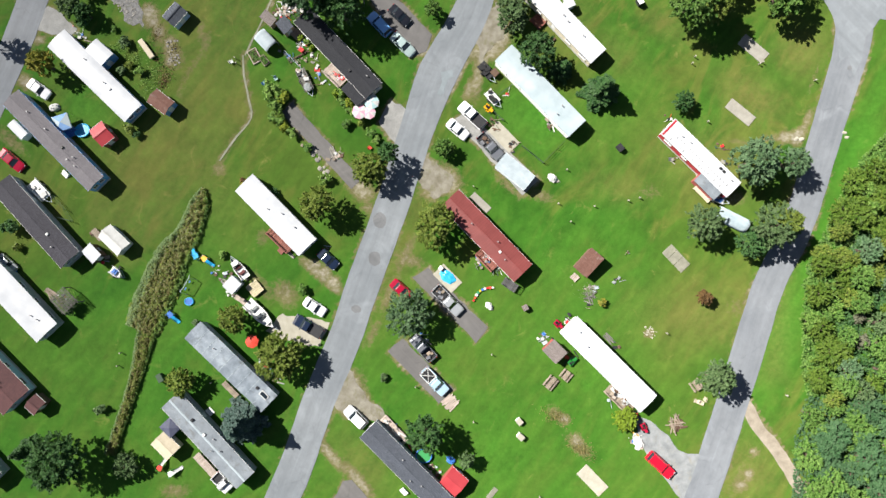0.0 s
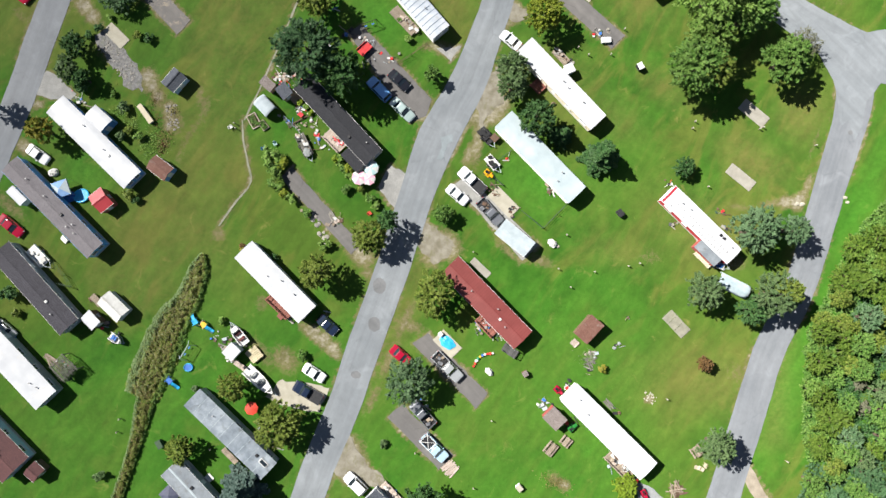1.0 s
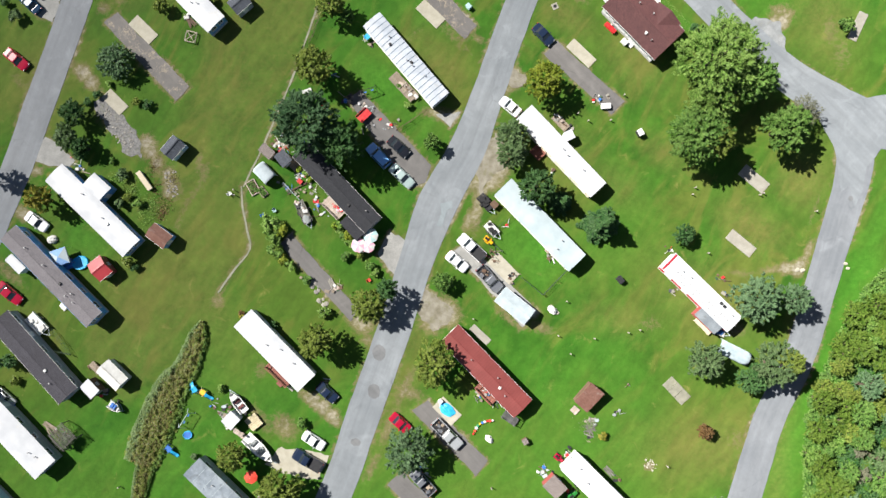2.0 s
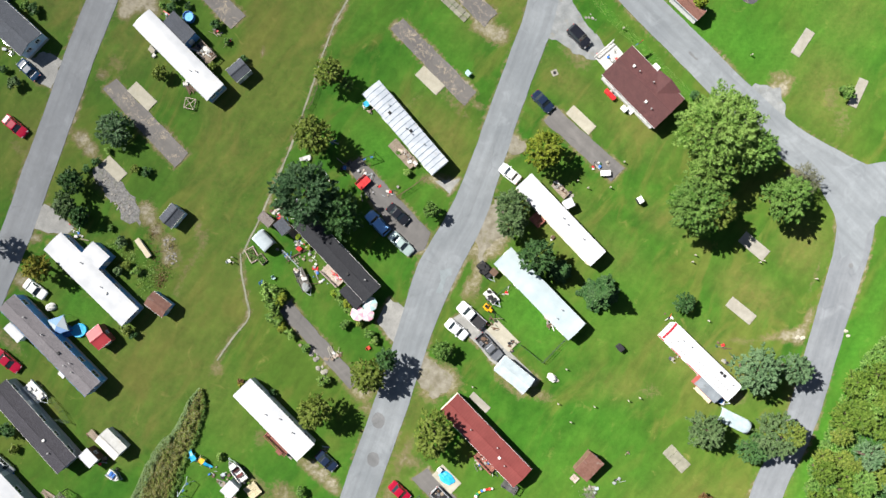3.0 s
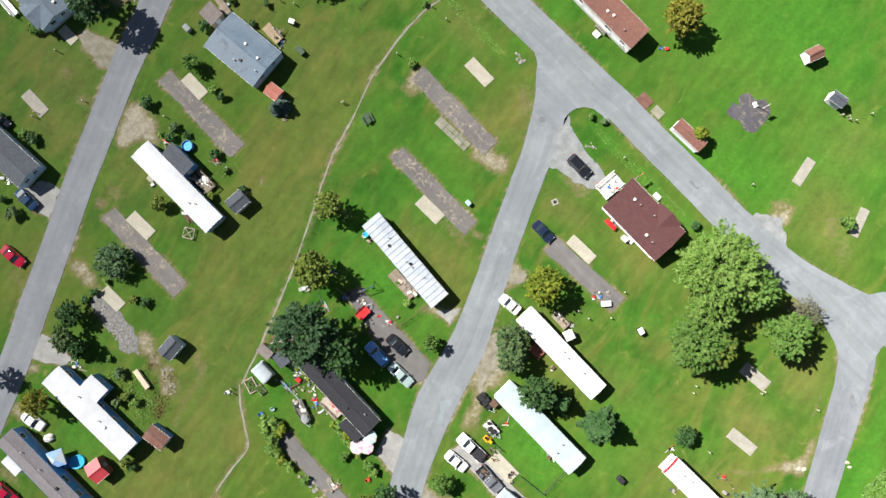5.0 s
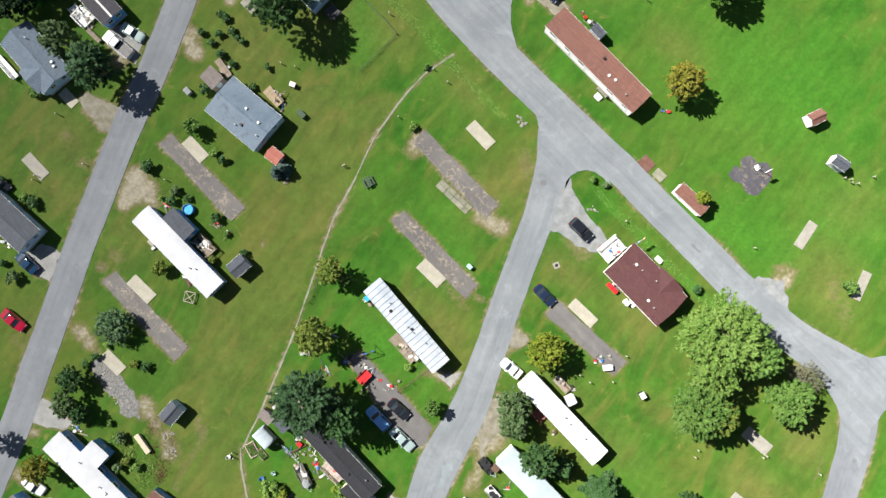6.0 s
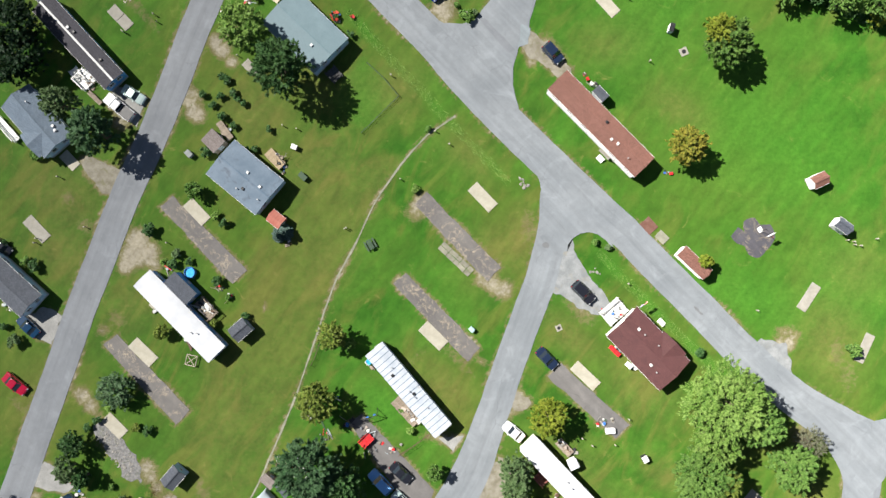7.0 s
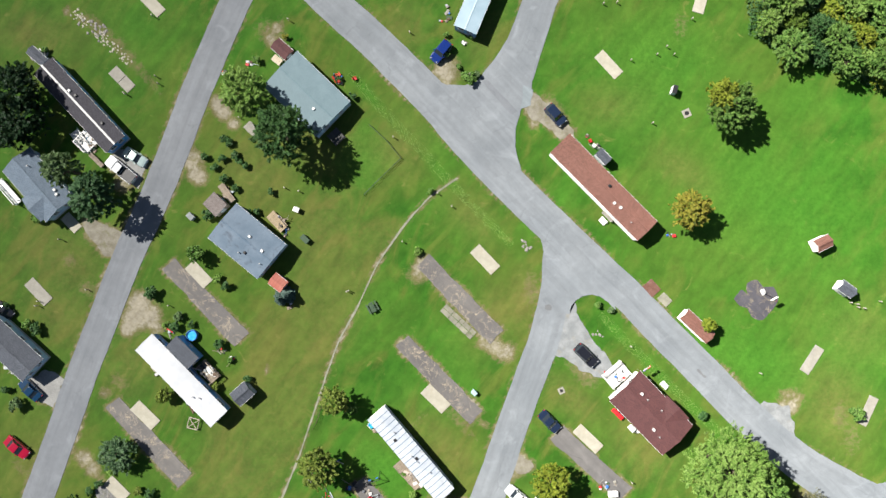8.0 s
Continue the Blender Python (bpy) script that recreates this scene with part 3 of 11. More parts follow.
SOIL = np.zeros((3,) + SX.shape)


def soil(channel, x, y, rx, ry, yaw=0.0, amount=1.0, hard=2.0):
    """Worn (0), dry (1) or lush (2) patch of the ground, as a soft oval."""
    c, s = math.cos(radians(yaw)), math.sin(radians(yaw))
    reach = 2.2 * max(rx, ry)
    i0, i1 = np.searchsorted(GX, (x - reach, x + reach))
    j0, j1 = np.searchsorted(GY, (y - reach, y + reach))
    px, py = SX[j0:j1, i0:i1] - x, SY[j0:j1, i0:i1] - y
    a, b = px * c + py * s, -px * s + py * c
    d = np.abs(a / rx) ** hard + np.abs(b / ry) ** hard
    SOIL[channel][j0:j1, i0:i1] = np.maximum(SOIL[channel][j0:j1, i0:i1], amount * np.exp(-d * 0.9))


def worn(x, y, rx, ry, yaw=0.0, amount=1.0):
    soil(0, x, y, rx, ry, yaw, amount, 2.6)


def dry(x, y, rx, ry, yaw=0.0, amount=0.6):
    soil(1, x, y, rx, ry, yaw, amount)


def lush(x, y, rx, ry, yaw=0.0, amount=0.8):
    soil(2, x, y, rx, ry, yaw, amount)


def field(channel, outline, amount, soft=0.8):
    """A whole lot or field of one growth, with a fairly crisp mown edge."""
    p = np.array(outline)
    (i0, i1), (j0, j1) = np.searchsorted(GX, (p[:, 0].min() - 2, p[:, 0].max() + 2)), np.searchsorted(GY, (p[:, 1].min() - 2, p[:, 1].max() + 2))
    px, py = SX[j0:j1, i0:i1], SY[j0:j1, i0:i1]
    hit, far = np.zeros(px.shape, bool), np.full(px.shape, 99.0)
    for (ax, ay), (bx, by) in zip(p, np.roll(p, -1, 0)):
        if ay != by:
            hit ^= ((ay > py) != (by > py)) & (px < (bx - ax) * (py - ay) / (by - ay) + ax)
        t = np.clip(((px - ax) * (bx - ax) + (py - ay) * (by - ay)) / max((bx - ax) ** 2 + (by - ay) ** 2, 1e-6), 0, 1)
        far = np.minimum(far, np.hypot(px - ax - t * (bx - ax), py - ay - t * (by - ay)))
    fill = np.clip(0.5 + np.where(hit, far, -far) / (2 * soft), 0, 1) * amount
    SOIL[channel][j0:j1, i0:i1] = np.maximum(SOIL[channel][j0:j1, i0:i1], fill)


def lay_ground():
    ny, nx = SX.shape
    co = np.stack([SX, SY, np.zeros_like(SX)], -1).reshape(-1, 3)
    i = np.arange(ny * nx).reshape(ny, nx)
    f = np.stack([i[:-1, :-1], i[:-1, 1:], i[1:, 1:], i[1:, :-1]], -1).reshape(-1, 4)
    me = bpy.data.meshes.new("ground")
    me.vertices.add(len(co))
    me.vertices.foreach_set("co", co.reshape(-1))
    me.loops.add(f.size)
    me.loops.foreach_set("vertex_index", f.reshape(-1).astype(np.int32))
    me.polygons.add(len(f))
    me.polygons.foreach_set("loop_start", np.arange(0, f.size, 4, dtype=np.int32))
    me.update(calc_edges=True)
    at = me.attributes.new("soil", "FLOAT_COLOR", "POINT")
    col = np.ones((len(co), 4), dtype=np.float32)
    col[:, :3] = SOIL.reshape(3, -1).T
    at.data.foreach_set("color", col.reshape(-1))
    me.materials.append(M_GROUND)
    return tagged(new("ground", me), "mown green lawn with dry and worn patches", "ground", kind="structure")


def along(points, step):
    """A smooth line through the points, with points every step metres, and the sideways way at each."""
    p = [Vector((*q, 0)) for q in points]
    p = [2 * p[0] - p[1]] + p + [2 * p[-1] - p[-2]]
    out = []
    for a, b, c, d in zip(p, p[1:], p[2:], p[3:]):
        n = max(2, int((c - b).length / step))
        for k in range(n):
            t = k / n
            out.append(0.5 * ((2 * b) + (c - a) * t + (2 * a - 5 * b + 4 * c - d) * t * t + (3 * b - a - 3 * c + d) * t ** 3))
    out.append(p[-2])
    res = []
    for k, q in enumerate(out):
        w = (out[min(k + 1, len(out) - 1)] - out[max(k - 1, 0)]).normalized()
        res.append((q, Vector((-w.y, w.x, 0))))
    return res


def ribbon(name, points, width, z, material, label, category, ragged=0.09, thick=0.12, crown=0.006, edge=1.0):
    """A road: a crowned strip with ragged edges. width is one number, or one for each point."""
    line = along(points, 1.0)
    if isinstance(width, (int, float)):
        ws = [width] * len(line)
    else:  # each width holds at its own point
        at = [min(range(len(line)), key=lambda k: (line[k][0] - Vector((*p, 0))).length) for p in points]
        ws = list(np.interp(range(len(line)), at, width))
    bm = bmesh.new()
    lane = bm.loops.layers.uv.new("lane")
    rows, run, last = [], 0.0, line[0][0]
    runs = []
    for (q, s), w in zip(line, ws):
        run += (q - last).length
        last = q
        runs.append(run)
        for e in (-1, 1):  # sandy, trodden edge
            k = q + s * (e * (w / 2 + 0.1))
            soil(0, k.x, k.y, 0.5, 0.5, 0, edge * (0.5 + 0.8 * noise.noise((k.x * 0.12, k.y * 0.12, e))))
        j = [ragged * (noise.noise((q.x * 0.35 + o, q.y * 0.35, o)) + 0.5 * noise.noise((q.x * 1.3, q.y * 1.3 + o, o))) for o in (3.1, 9.7)]
        l, r = q + s * (w / 2 + j[0]), q - s * (w / 2 + j[1])
        row = [Vector((l.x, l.y, z - thick)), Vector((l.x, l.y, z)), (l + (q - l) * 0.35) + Vector((0, 0, z + crown * 0.7)), q + Vector((0, 0, z + crown)),
               (r + (q - r) * 0.35) + Vector((0, 0, z + crown * 0.7)), Vector((r.x, r.y, z)), Vector((r.x, r.y, z - thick))]
        rows.append([bm.verts.new(p) for p in row])
    across = (1.0, 1.0, 0.65, 0.0, -0.65, -1.0, -1.0)
    for i, (a, b) in enumerate(zip(rows, rows[1:])):
        for k in range(6):
            f = bm.faces.new((a[k], a[k + 1], b[k + 1], b[k]))
            for lp, uv in zip(f.loops, ((across[k], runs[i]), (across[k + 1], runs[i]), (across[k + 1], runs[i + 1]), (across[k], runs[i + 1]))):
                lp[lane].uv = (uv[0] * ws[i] / 2, uv[1])
    BARE.append([tuple(r[1].co.xy) for r in rows] + [tuple(r[5].co.xy) for r in reversed(rows)])
    ob = part(name, bm, material, None)
    return tagged(ob, label, category, kind="structure")


def apron(name, corners, z, material, label, category="pavement", ragged=0.2, thick=0.1, smooth=False, kind="structure", heading=-45):
    """A flat patch of paving with an uneven outline."""
    pts = [Vector((*c, 0)) for c in corners]
    ring = []
    if smooth:
        ring = [q for q, _ in along([*corners, corners[0]], 0.6)][:-1]
    else:
        for a, b in zip(pts, pts[1:] + pts[:1]):
            n = max(1, int((b - a).length / 0.7))
            ring += [a + (b - a) * (k / n) for k in range(n)]
    ring = [q + Vector((noise.noise((q.x * 0.6, q.y * 0.6, 2.0)), noise.noise((q.x * 0.6, q.y * 0.6, 7.0)), 0)) * ragged
            + Vector((noise.noise((q.x * 2.6, q.y * 2.6, 4.0)), noise.noise((q.x * 2.6, q.y * 2.6, 1.0)), 0)) * ragged * 0.5 for q in ring]
    BARE.append([(q.x, q.y) for q in ring])
    if material in (M_DRIVE, M_BROKEN, M_GRAVEL, M_SAND):  # crumbs and sand trodden off the edge
        for k, q in enumerate(ring):
            soil(0, q.x, q.y, 0.5, 0.5, 0, 0.68 + 0.7 * noise.noise((q.x * 0.4, q.y * 0.4, 6.0)))
    bm = bmesh.new()
    top = [bm.verts.new((q.x, q.y, z)) for q in ring]
    low = [bm.verts.new((q.x, q.y, z - thick)) for q in ring]
    bm.faces.new(top)
    for k in range(len(ring)):
        j = (k + 1) % len(ring)
        bm.faces.new((top[k], low[k], low[j], top[j]))
    bmesh.ops.triangulate(bm, faces=[f for f in bm.faces if len(f.verts) > 4])
    bmesh.ops.recalc_face_normals(bm, faces=bm.faces)
    for f in bm.faces:  # the top always faces up
        if f.normal.z < -0.5:
            f.normal_flip()
    lane = bm.loops.layers.uv.new("lane")
    hc, hs = math.cos(radians(heading)), math.sin(radians(heading))
    for f in bm.faces:
        for lp in f.loops:
            v = lp.vert.co
            lp[lane].uv = (-v.x * hs + v.y * hc, v.x * hc + v.y * hs)
    return tagged(part(name, bm, material, None), label, category, kind=kind)


def pad(x, y, L, W, yaw, material=None, cracks=(), label="pale concrete slab flush in the lawn", z=0.1):
    """A concrete slab in the lawn, in one piece or cracked into pieces along its length (cracks: fractions)."""
    base = thing("concrete_pad", x, y, yaw, label, "concrete slab", "slabs in the lawn", kind="structure")
    footprint(x, y, L, W, yaw)
    edges = [0, *cracks, 1]
    for a, b in zip(edges, edges[1:]):
        for side in ((-1, 1) if len(cracks) > 2 else (0,)):
            bm = bmesh.new()
            wy = W if side == 0 else W / 2
            box(bm, ((a + b) / 2 * L - L / 2, side * W / 4, z / 2 - 0.1 + random.uniform(0, 0.015)), ((b - a) * L - 0.07 * (len(edges) > 2), wy - 0.07 * abs(side), z + 0.2), random.uniform(-1.5, 1.5) * (len(edges) > 2), 0.02)
            part("slab", bm, material or M_CONCRETE, base)
    return base


# ---- homes and sheds
MESHES = {}


def window_meshes(w, h):
    key = ("window", round(w, 2), round(h, 2))
    if key not in MESHES:
        bm = boxes(((0, 0, h / 2 - 0.04), (w, 0.12, 0.08)), ((0, 0, -h / 2 + 0.04), (w, 0.12, 0.08)), ((-w / 2 + 0.04, 0, 0), (0.08, 0.12, h - 0.16)), ((w / 2 - 0.04, 0, 0), (0.08, 0.12, h - 0.16)), ((0, 0, 0), (0.05, 0.08, h - 0.16)))
        fr = bpy.data.meshes.new("window")
        bm.to_mesh(fr)
        bm.free()
        bm = boxes(((0, 0, 0), (w - 0.14, 0.02, h - 0.14)))
        gl = bpy.data.meshes.new("pane")
        bm.to_mesh(gl)
        bm.free()
        bm = boxes(((0, -0.05, 0), (w + 0.1, 0.2, 0.05)))
        si = bpy.data.meshes.new("sill")
        bm.to_mesh(si)
        bm.free()
        for me, mt in ((fr, M_TRIM), (gl, M_GLASS), (si, M_TRIM)):
            me.materials.append(mt)
        MESHES[key] = (fr, gl, si)
    return MESHES[key]


def side_wall(home, name, length, z0, z1, openings, m, material, trim):
    """A wall 0.12 thick along its own x, outer face towards -y, with openings (x, width, bottom, top, kind) cut through."""
    bm = bmesh.new()
    xs = sorted({-length / 2, length / 2, *[o[0] - o[1] / 2 for o in openings], *[o[0] + o[1] / 2 for o in openings]})
    zs = sorted({z0, z1, *[o[2] for o in openings], *[o[3] for o in openings]})
    solid = lambda i, j: 0 <= i < len(xs) - 1 and 0 <= j < len(zs) - 1 and not any(abs((xs[i] + xs[i + 1]) / 2 - o[0]) < o[1] / 2 and o[2] < (zs[j] + zs[j + 1]) / 2 < o[3] for o in openings)
    pts = {}
    def at(i, j, k):
        if (i, j, k) not in pts:
            pts[i, j, k] = bm.verts.new(m @ Vector((xs[i], (-0.06, 0.06)[k], zs[j])))
        return pts[i, j, k]
    for i in range(len(xs) - 1):
        for j in range(len(zs) - 1):
            if not solid(i, j):
                continue
            bm.faces.new((at(i, j, 0), at(i + 1, j, 0), at(i + 1, j + 1, 0), at(i, j + 1, 0)))
            bm.faces.new((at(i, j, 1), at(i, j + 1, 1), at(i + 1, j + 1, 1), at(i + 1, j, 1)))
            for di, dj, (p, q) in ((-1, 0, ((i, j), (i, j + 1))), (1, 0, ((i + 1, j + 1), (i + 1, j))), (0, -1, ((i + 1, j), (i, j))), (0, 1, ((i, j + 1), (i + 1, j + 1)))):
                if not solid(i + di, j + dj):
                    bm.faces.new((at(*p, 0), at(*q, 0), at(*q, 1), at(*p, 1)))
    part(name, bm, material, home)
    for ox, w, lo, hi, kind in openings:
        at = m @ Matrix.Translation((ox, -0.02, (lo + hi) / 2))
        if kind == "window":
            fr, gl, si = window_meshes(w, hi - lo)
            win = hang("window", fr, M_TRIM, home, m=at)
            hang("pane", gl, M_GLASS, win)
            hang("sill", si, M_TRIM, win, m=Matrix.Translation((0, -0.03, -(hi - lo) / 2)))
        else:
            bm = boxes(((0, 0.01, 0), (w - 0.02, 0.07, hi - lo - 0.02)), ((0, -0.035, 0.45), (w * 0.6, 0.03, 0.6)), ((0, -0.035, -0.5), (w * 0.6, 0.03, 0.6)))
            door = part("door", bm, trim, home)
            door.matrix_basis = at
            part("handle", rods([((w * 0.38, -0.03, 0), (w * 0.38, -0.1, 0), 0.03)]), M_STEEL, door, "steel door knob")


def roof_bow(home, L, W, h, rise, over, material, seams=0, seam_mat=None, panels=False):
    n = 10
    ys = [(-0.5 + k / n) * (W + 2 * over) for k in range(n + 1)]
    zs = [h + rise * (1 - (2 * k / n - 1) ** 2) for k in range(n + 1)]
    ring = list(zip(ys, zs)) + [(y, z - 0.09) for y, z in reversed(list(zip(ys, zs)))]
    x0, x1 = -L / 2 - over, L / 2 + over
    if panels:
        k_n = panels
        for k in range(k_n):
            a, b = x0 + (x1 - x0) * k / k_n, x0 + (x1 - x0) * (k + 1) / k_n
            up = random.uniform(0, 0.02)
            part("roof_panel", loft(bmesh.new(), [[(x, y, z + up) for y, z in ring] for x in (a + 0.015, b - 0.015)]), material, home)
    else:
        part("roof", loft(bmesh.new(), [[(x, y, z) for y, z in ring] for x in np.linspace(x0, x1, 9)]), material, home)
    for k in range(1, seams):
        key = ("seam", bool(panels), round(W, 2), round(rise, 2), round(h, 2), round(over, 2))
        if key not in MESHES:
            bm = bmesh.new()
            rr = list(zip(ys, zs)) + [(y, z + 0.05) for y, z in reversed(list(zip(ys, zs)))]
            loft(bm, [[(x, y, z - 0.01) for y, z in rr] for x in ((-0.045, 0.045) if panels else (-0.03, 0.03))])
            me = bpy.data.meshes.new("seam")
            bm.to_mesh(me)
            bm.free()
            me.materials.append(seam_mat or material)
            MESHES[key] = me
        hang("seam", MESHES[key], None, home, m=Matrix.Translation((x0 + (x1 - x0) * k / seams, 0, 0)))


def roof_gable(home, L, W, h, rise, over, material, wall, trim, ridge_mat=None, seams=0, across=False):
    """Two slopes on a ridge along x (or along y), with gable ends, fascia and a ridge cap."""
    turn = Matrix.Rotation(radians(90), 4, "Z") if across else Matrix()
    if across:
        L, W = W, L
    half = W / 2 + over
    drop = rise * over / (W / 2)
    for side, nm in ((1, "roof_slope"), (-1, "roof_slope")):
        bm = bmesh.new()
        sec = [(0, h + rise), (side * half, h - drop), (side * half, h - drop - 0.1), (0, h + rise - 0.1)]
        loft(bm, [[turn @ Vector((x, y, z)) for y, z in sec] for x in np.linspace(-L / 2 - over, L / 2 + over, 4)])
        part(nm, bm, material, home)
        bm = bmesh.new()
        box(bm, (0, side * (half + 0.015), h - drop - 0.06), (L + 2 * over, 0.03, 0.16), m=turn)
        part("fascia", bm, trim, home)
    bm = bmesh.new()
    sec = [(-0.16, h + rise - 0.015), (0, h + rise + 0.05), (0.16, h + rise - 0.015), (0.15, h + rise - 0.04), (-0.15, h + rise - 0.04)]
    loft(bm, [[turn @ Vector((x, y, z)) for y, z in sec] for x in (-L / 2 - over - 0.01, L / 2 + over + 0.01)])
    part("ridge_cap", bm, ridge_mat or material, home)
    for e in (-1, 1):
        bm = bmesh.new()
        sec = [(-W / 2, h), (W / 2, h), (0, h + rise - 0.11)]
        loft(bm, [[turn @ Vector((e * (L / 2 - t), y, z)) for y, z in sec] for t in (0.0, 0.12)])
        part("gable_end", bm, wall, home)


def vents(home, spots, zfun):
    """Pipes and box vents on a roof: (x, y, kind)."""
    for x, y, kind in spots:
        z = zfun(x, y)
        if kind == "pipe":
            part("vent_pipe", rods([((x, y, z - 0.05), (x, y, z + 0.4), 0.07), ((x, y, z + 0.36), (x, y, z + 0.46), 0.11)]), M_PIPE, home)
        elif kind == "box":
            part("roof_vent", boxes(((x, y, z + 0.1), (0.42, 0.42, 0.28), 0, 0.05)), M_TRIM, home, "white roof vent")
        elif kind == "dark":
            part("roof_vent", boxes(((x, y, z + 0.1), (0.45, 0.45, 0.3), 0, 0.05)), M_BLACK, home, "black roof vent")
        elif kind == "sky":
            f = part("skylight", boxes(((x, y, z + 0.06), (1.5, 0.8, 0.2), 0, 0.03)), M_TRIM, home)
            part("pane", boxes(((x, y, z + 0.17), (1.3, 0.6, 0.03))), M_GLASS, f)


def home(name, x, y, L, W, yaw, label, roof, wall, style="bow", h=2.75, rise=None, over=0.14, trim=None, seams=0, panels=0, spots=(), ridge=None, skirt=None, category="mobile home", group="mobile homes", cross=None, porch_win=True, side=None, across=False):
    """A home on its lot: skirting, four walls with windows and doors, and a bowed or gabled roof. L and W are the roof's."""
    trim = trim or M_TRIM
    ob = thing(name, x, y, yaw, label, category, group)
    l, w = L - 2 * over, W - 2 * over
    footprint(x, y, l, w, yaw)
    base = 0.65
    part("skirting", boxes(((0, 0, base / 2), (l - 0.08, w - 0.08, base))), skirt or M_SKIRT, ob)
    part("floor", boxes(((0, 0, base + 0.03), (l - 0.06, w - 0.06, 0.06))), M_BROWN, ob)
    sill, head = base + 0.95, min(h - 0.3, base + 1.95)
    long_open = []
    n = max(2, int(l / 3.2))
    for k in range(n):
        px = -l / 2 + l * (k + 0.5) / n
        long_open.append((px, 1.1 if k % 2 else 1.5, sill, head, "window"))
    south = [(px, 0.9, base, min(base + 1.98, h - 0.1), "door") if k == n // 2 else (px, wd, a, b, kd) for k, (px, wd, a, b, kd) in enumerate(long_open)]
    north = [(px, 0.9, base, min(base + 1.98, h - 0.1), "door") if k == max(n - 2, 1) else (px, wd, a, b, kd) for k, (px, wd, a, b, kd) in enumerate(long_open)]
    ends = [(-w * 0.2, 1.0, sill, head, "window"), (w * 0.22, 0.9, sill, head, "window")]
    turn = lambda a: Matrix.Rotation(radians(a), 4, "Z")
    side_wall(ob, "wall", l, base, h, south, Matrix.Translation((0, -w / 2 + 0.06, 0)), side or wall, trim)
    side_wall(ob, "wall", l, base, h, north, Matrix.Translation((0, w / 2 - 0.06, 0)) @ turn(180), wall, trim)
    side_wall(ob, "wall", w - 0.24, base, h, ends, Matrix.Translation((l / 2 - 0.06, 0, 0)) @ turn(90), wall, trim)
    side_wall(ob, "wall", w - 0.24, base, h, ends[:1], Matrix.Translation((-l / 2 + 0.06, 0, 0)) @ turn(-90), wall, trim)
    if style == "bow":
        rise = 0.3 if rise is None else rise
        roof_bow(ob, l, w, h, rise, over, roof, seams, M_BLUEGREY_ROOF if panels else M_GALV, panels)
        zf = lambda px, py: h + rise * (1 - (2 * py / W) ** 2)
    else:
        rise = W * 0.11 if rise is None else rise
        roof_gable(ob, l, w, h, rise, over, roof, wall, trim, ridge, across=across)
        zf = lambda px, py: h + rise * (1 - (abs(2 * px / L) if across else abs(2 * py / W)))
    vents(ob, spots, zf)
    if cross:  # a gabled wing across the roof: place along the length, its width, reach to the side (sign), rise
        cx, cw, reach, cr = cross
        bm = bmesh.new()
        s = 1 if reach > 0 else -1
        y1 = s * (W / 2) + reach
        sec = [(cx - cw / 2 - 0.2, h - 0.08), (cx, h + cr), (cx + cw / 2 + 0.2, h - 0.08), (cx + cw / 2 + 0.2, h - 0.18), (cx, h + cr - 0.1), (cx - cw / 2 - 0.2, h - 0.18)]
        loft(bm, [[(px, py, z) for px, z in sec] for py in (0.0, y1)])
        part("cross_gable_roof", bm, roof, ob)
        bm = bmesh.new()
        yy = y1 - s * 0.25
        loft(bm, [[(px, py, z) for px, z in ((cx - cw / 2, 0.0), (cx + cw / 2, 0.0), (cx + cw / 2, h - 0.15), (cx, h + cr - 0.12), (cx - cw / 2, h - 0.15))] for py in (s * W * 0.3, yy)])
        part("wing_wall", bm, wall, ob)
    return ob


def shed(x, y, L, W, yaw, label, roof, wall, h=2.1, rise=0.5, style="gable", over=0.12, category="shed", name="garden_shed", trim=None, across=False):
    ob = thing(name, x, y, yaw, label, category, "sheds")
    l, w = L - 2 * over, W - 2 * over
    footprint(x, y, l, w, yaw)
    trim = trim or M_TRIM
    part("floor", boxes(((0, 0, 0.06), (l, w, 0.12))), M_BROWN, ob)
    turn = lambda a: Matrix.Rotation(radians(a), 4, "Z")
    side_wall(ob, "wall", l, 0.12, h, [], Matrix.Translation((0, -w / 2 + 0.06, 0)), wall, trim)
    side_wall(ob, "wall", l, 0.12, h, [(0, 0.6, 1.0, 1.6, "window")] if l > 2 else [], Matrix.Translation((0, w / 2 - 0.06, 0)) @ turn(180), wall, trim)
    side_wall(ob, "wall", w - 0.24, 0.12, h, [(0, 0.9, 0.12, 1.95, "door")] if w > 1.6 else [], Matrix.Translation((l / 2 - 0.06, 0, 0)) @ turn(90), wall, trim)
    side_wall(ob, "wall", w - 0.24, 0.12, h, [], Matrix.Translation((-l / 2 + 0.06, 0, 0)) @ turn(-90), wall, trim)
    if style == "gable":
        roof_gable(ob, l, w, h, rise, over, roof, wall, trim, across=across)
    elif style == "bow":
        roof_bow(ob, l, w, h, rise, over, roof)
    else:  # single slope, high on +y
        bm = bmesh.new()
        sec = [(-w / 2 - over, h), (w / 2 + over, h + rise), (w / 2 + over, h + rise - 0.08), (-w / 2 - over, h - 0.08)]
        loft(bm, [[(px, py, z) for py, z in sec] for px in (-l / 2 - over, l / 2 + over)])
        part("roof", bm, roof, ob)
        bm = bmesh.new()
        for e in (-1, 1):
            loft(bm, [[(e * (l / 2 - t), py, z) for py, z in ((-w / 2, h - 0.09), (w / 2, h - 0.09), (w / 2, h + rise - 0.11))] for t in (0.0, 0.1)])
        part("gable_end", bm, wall, ob)
    return ob


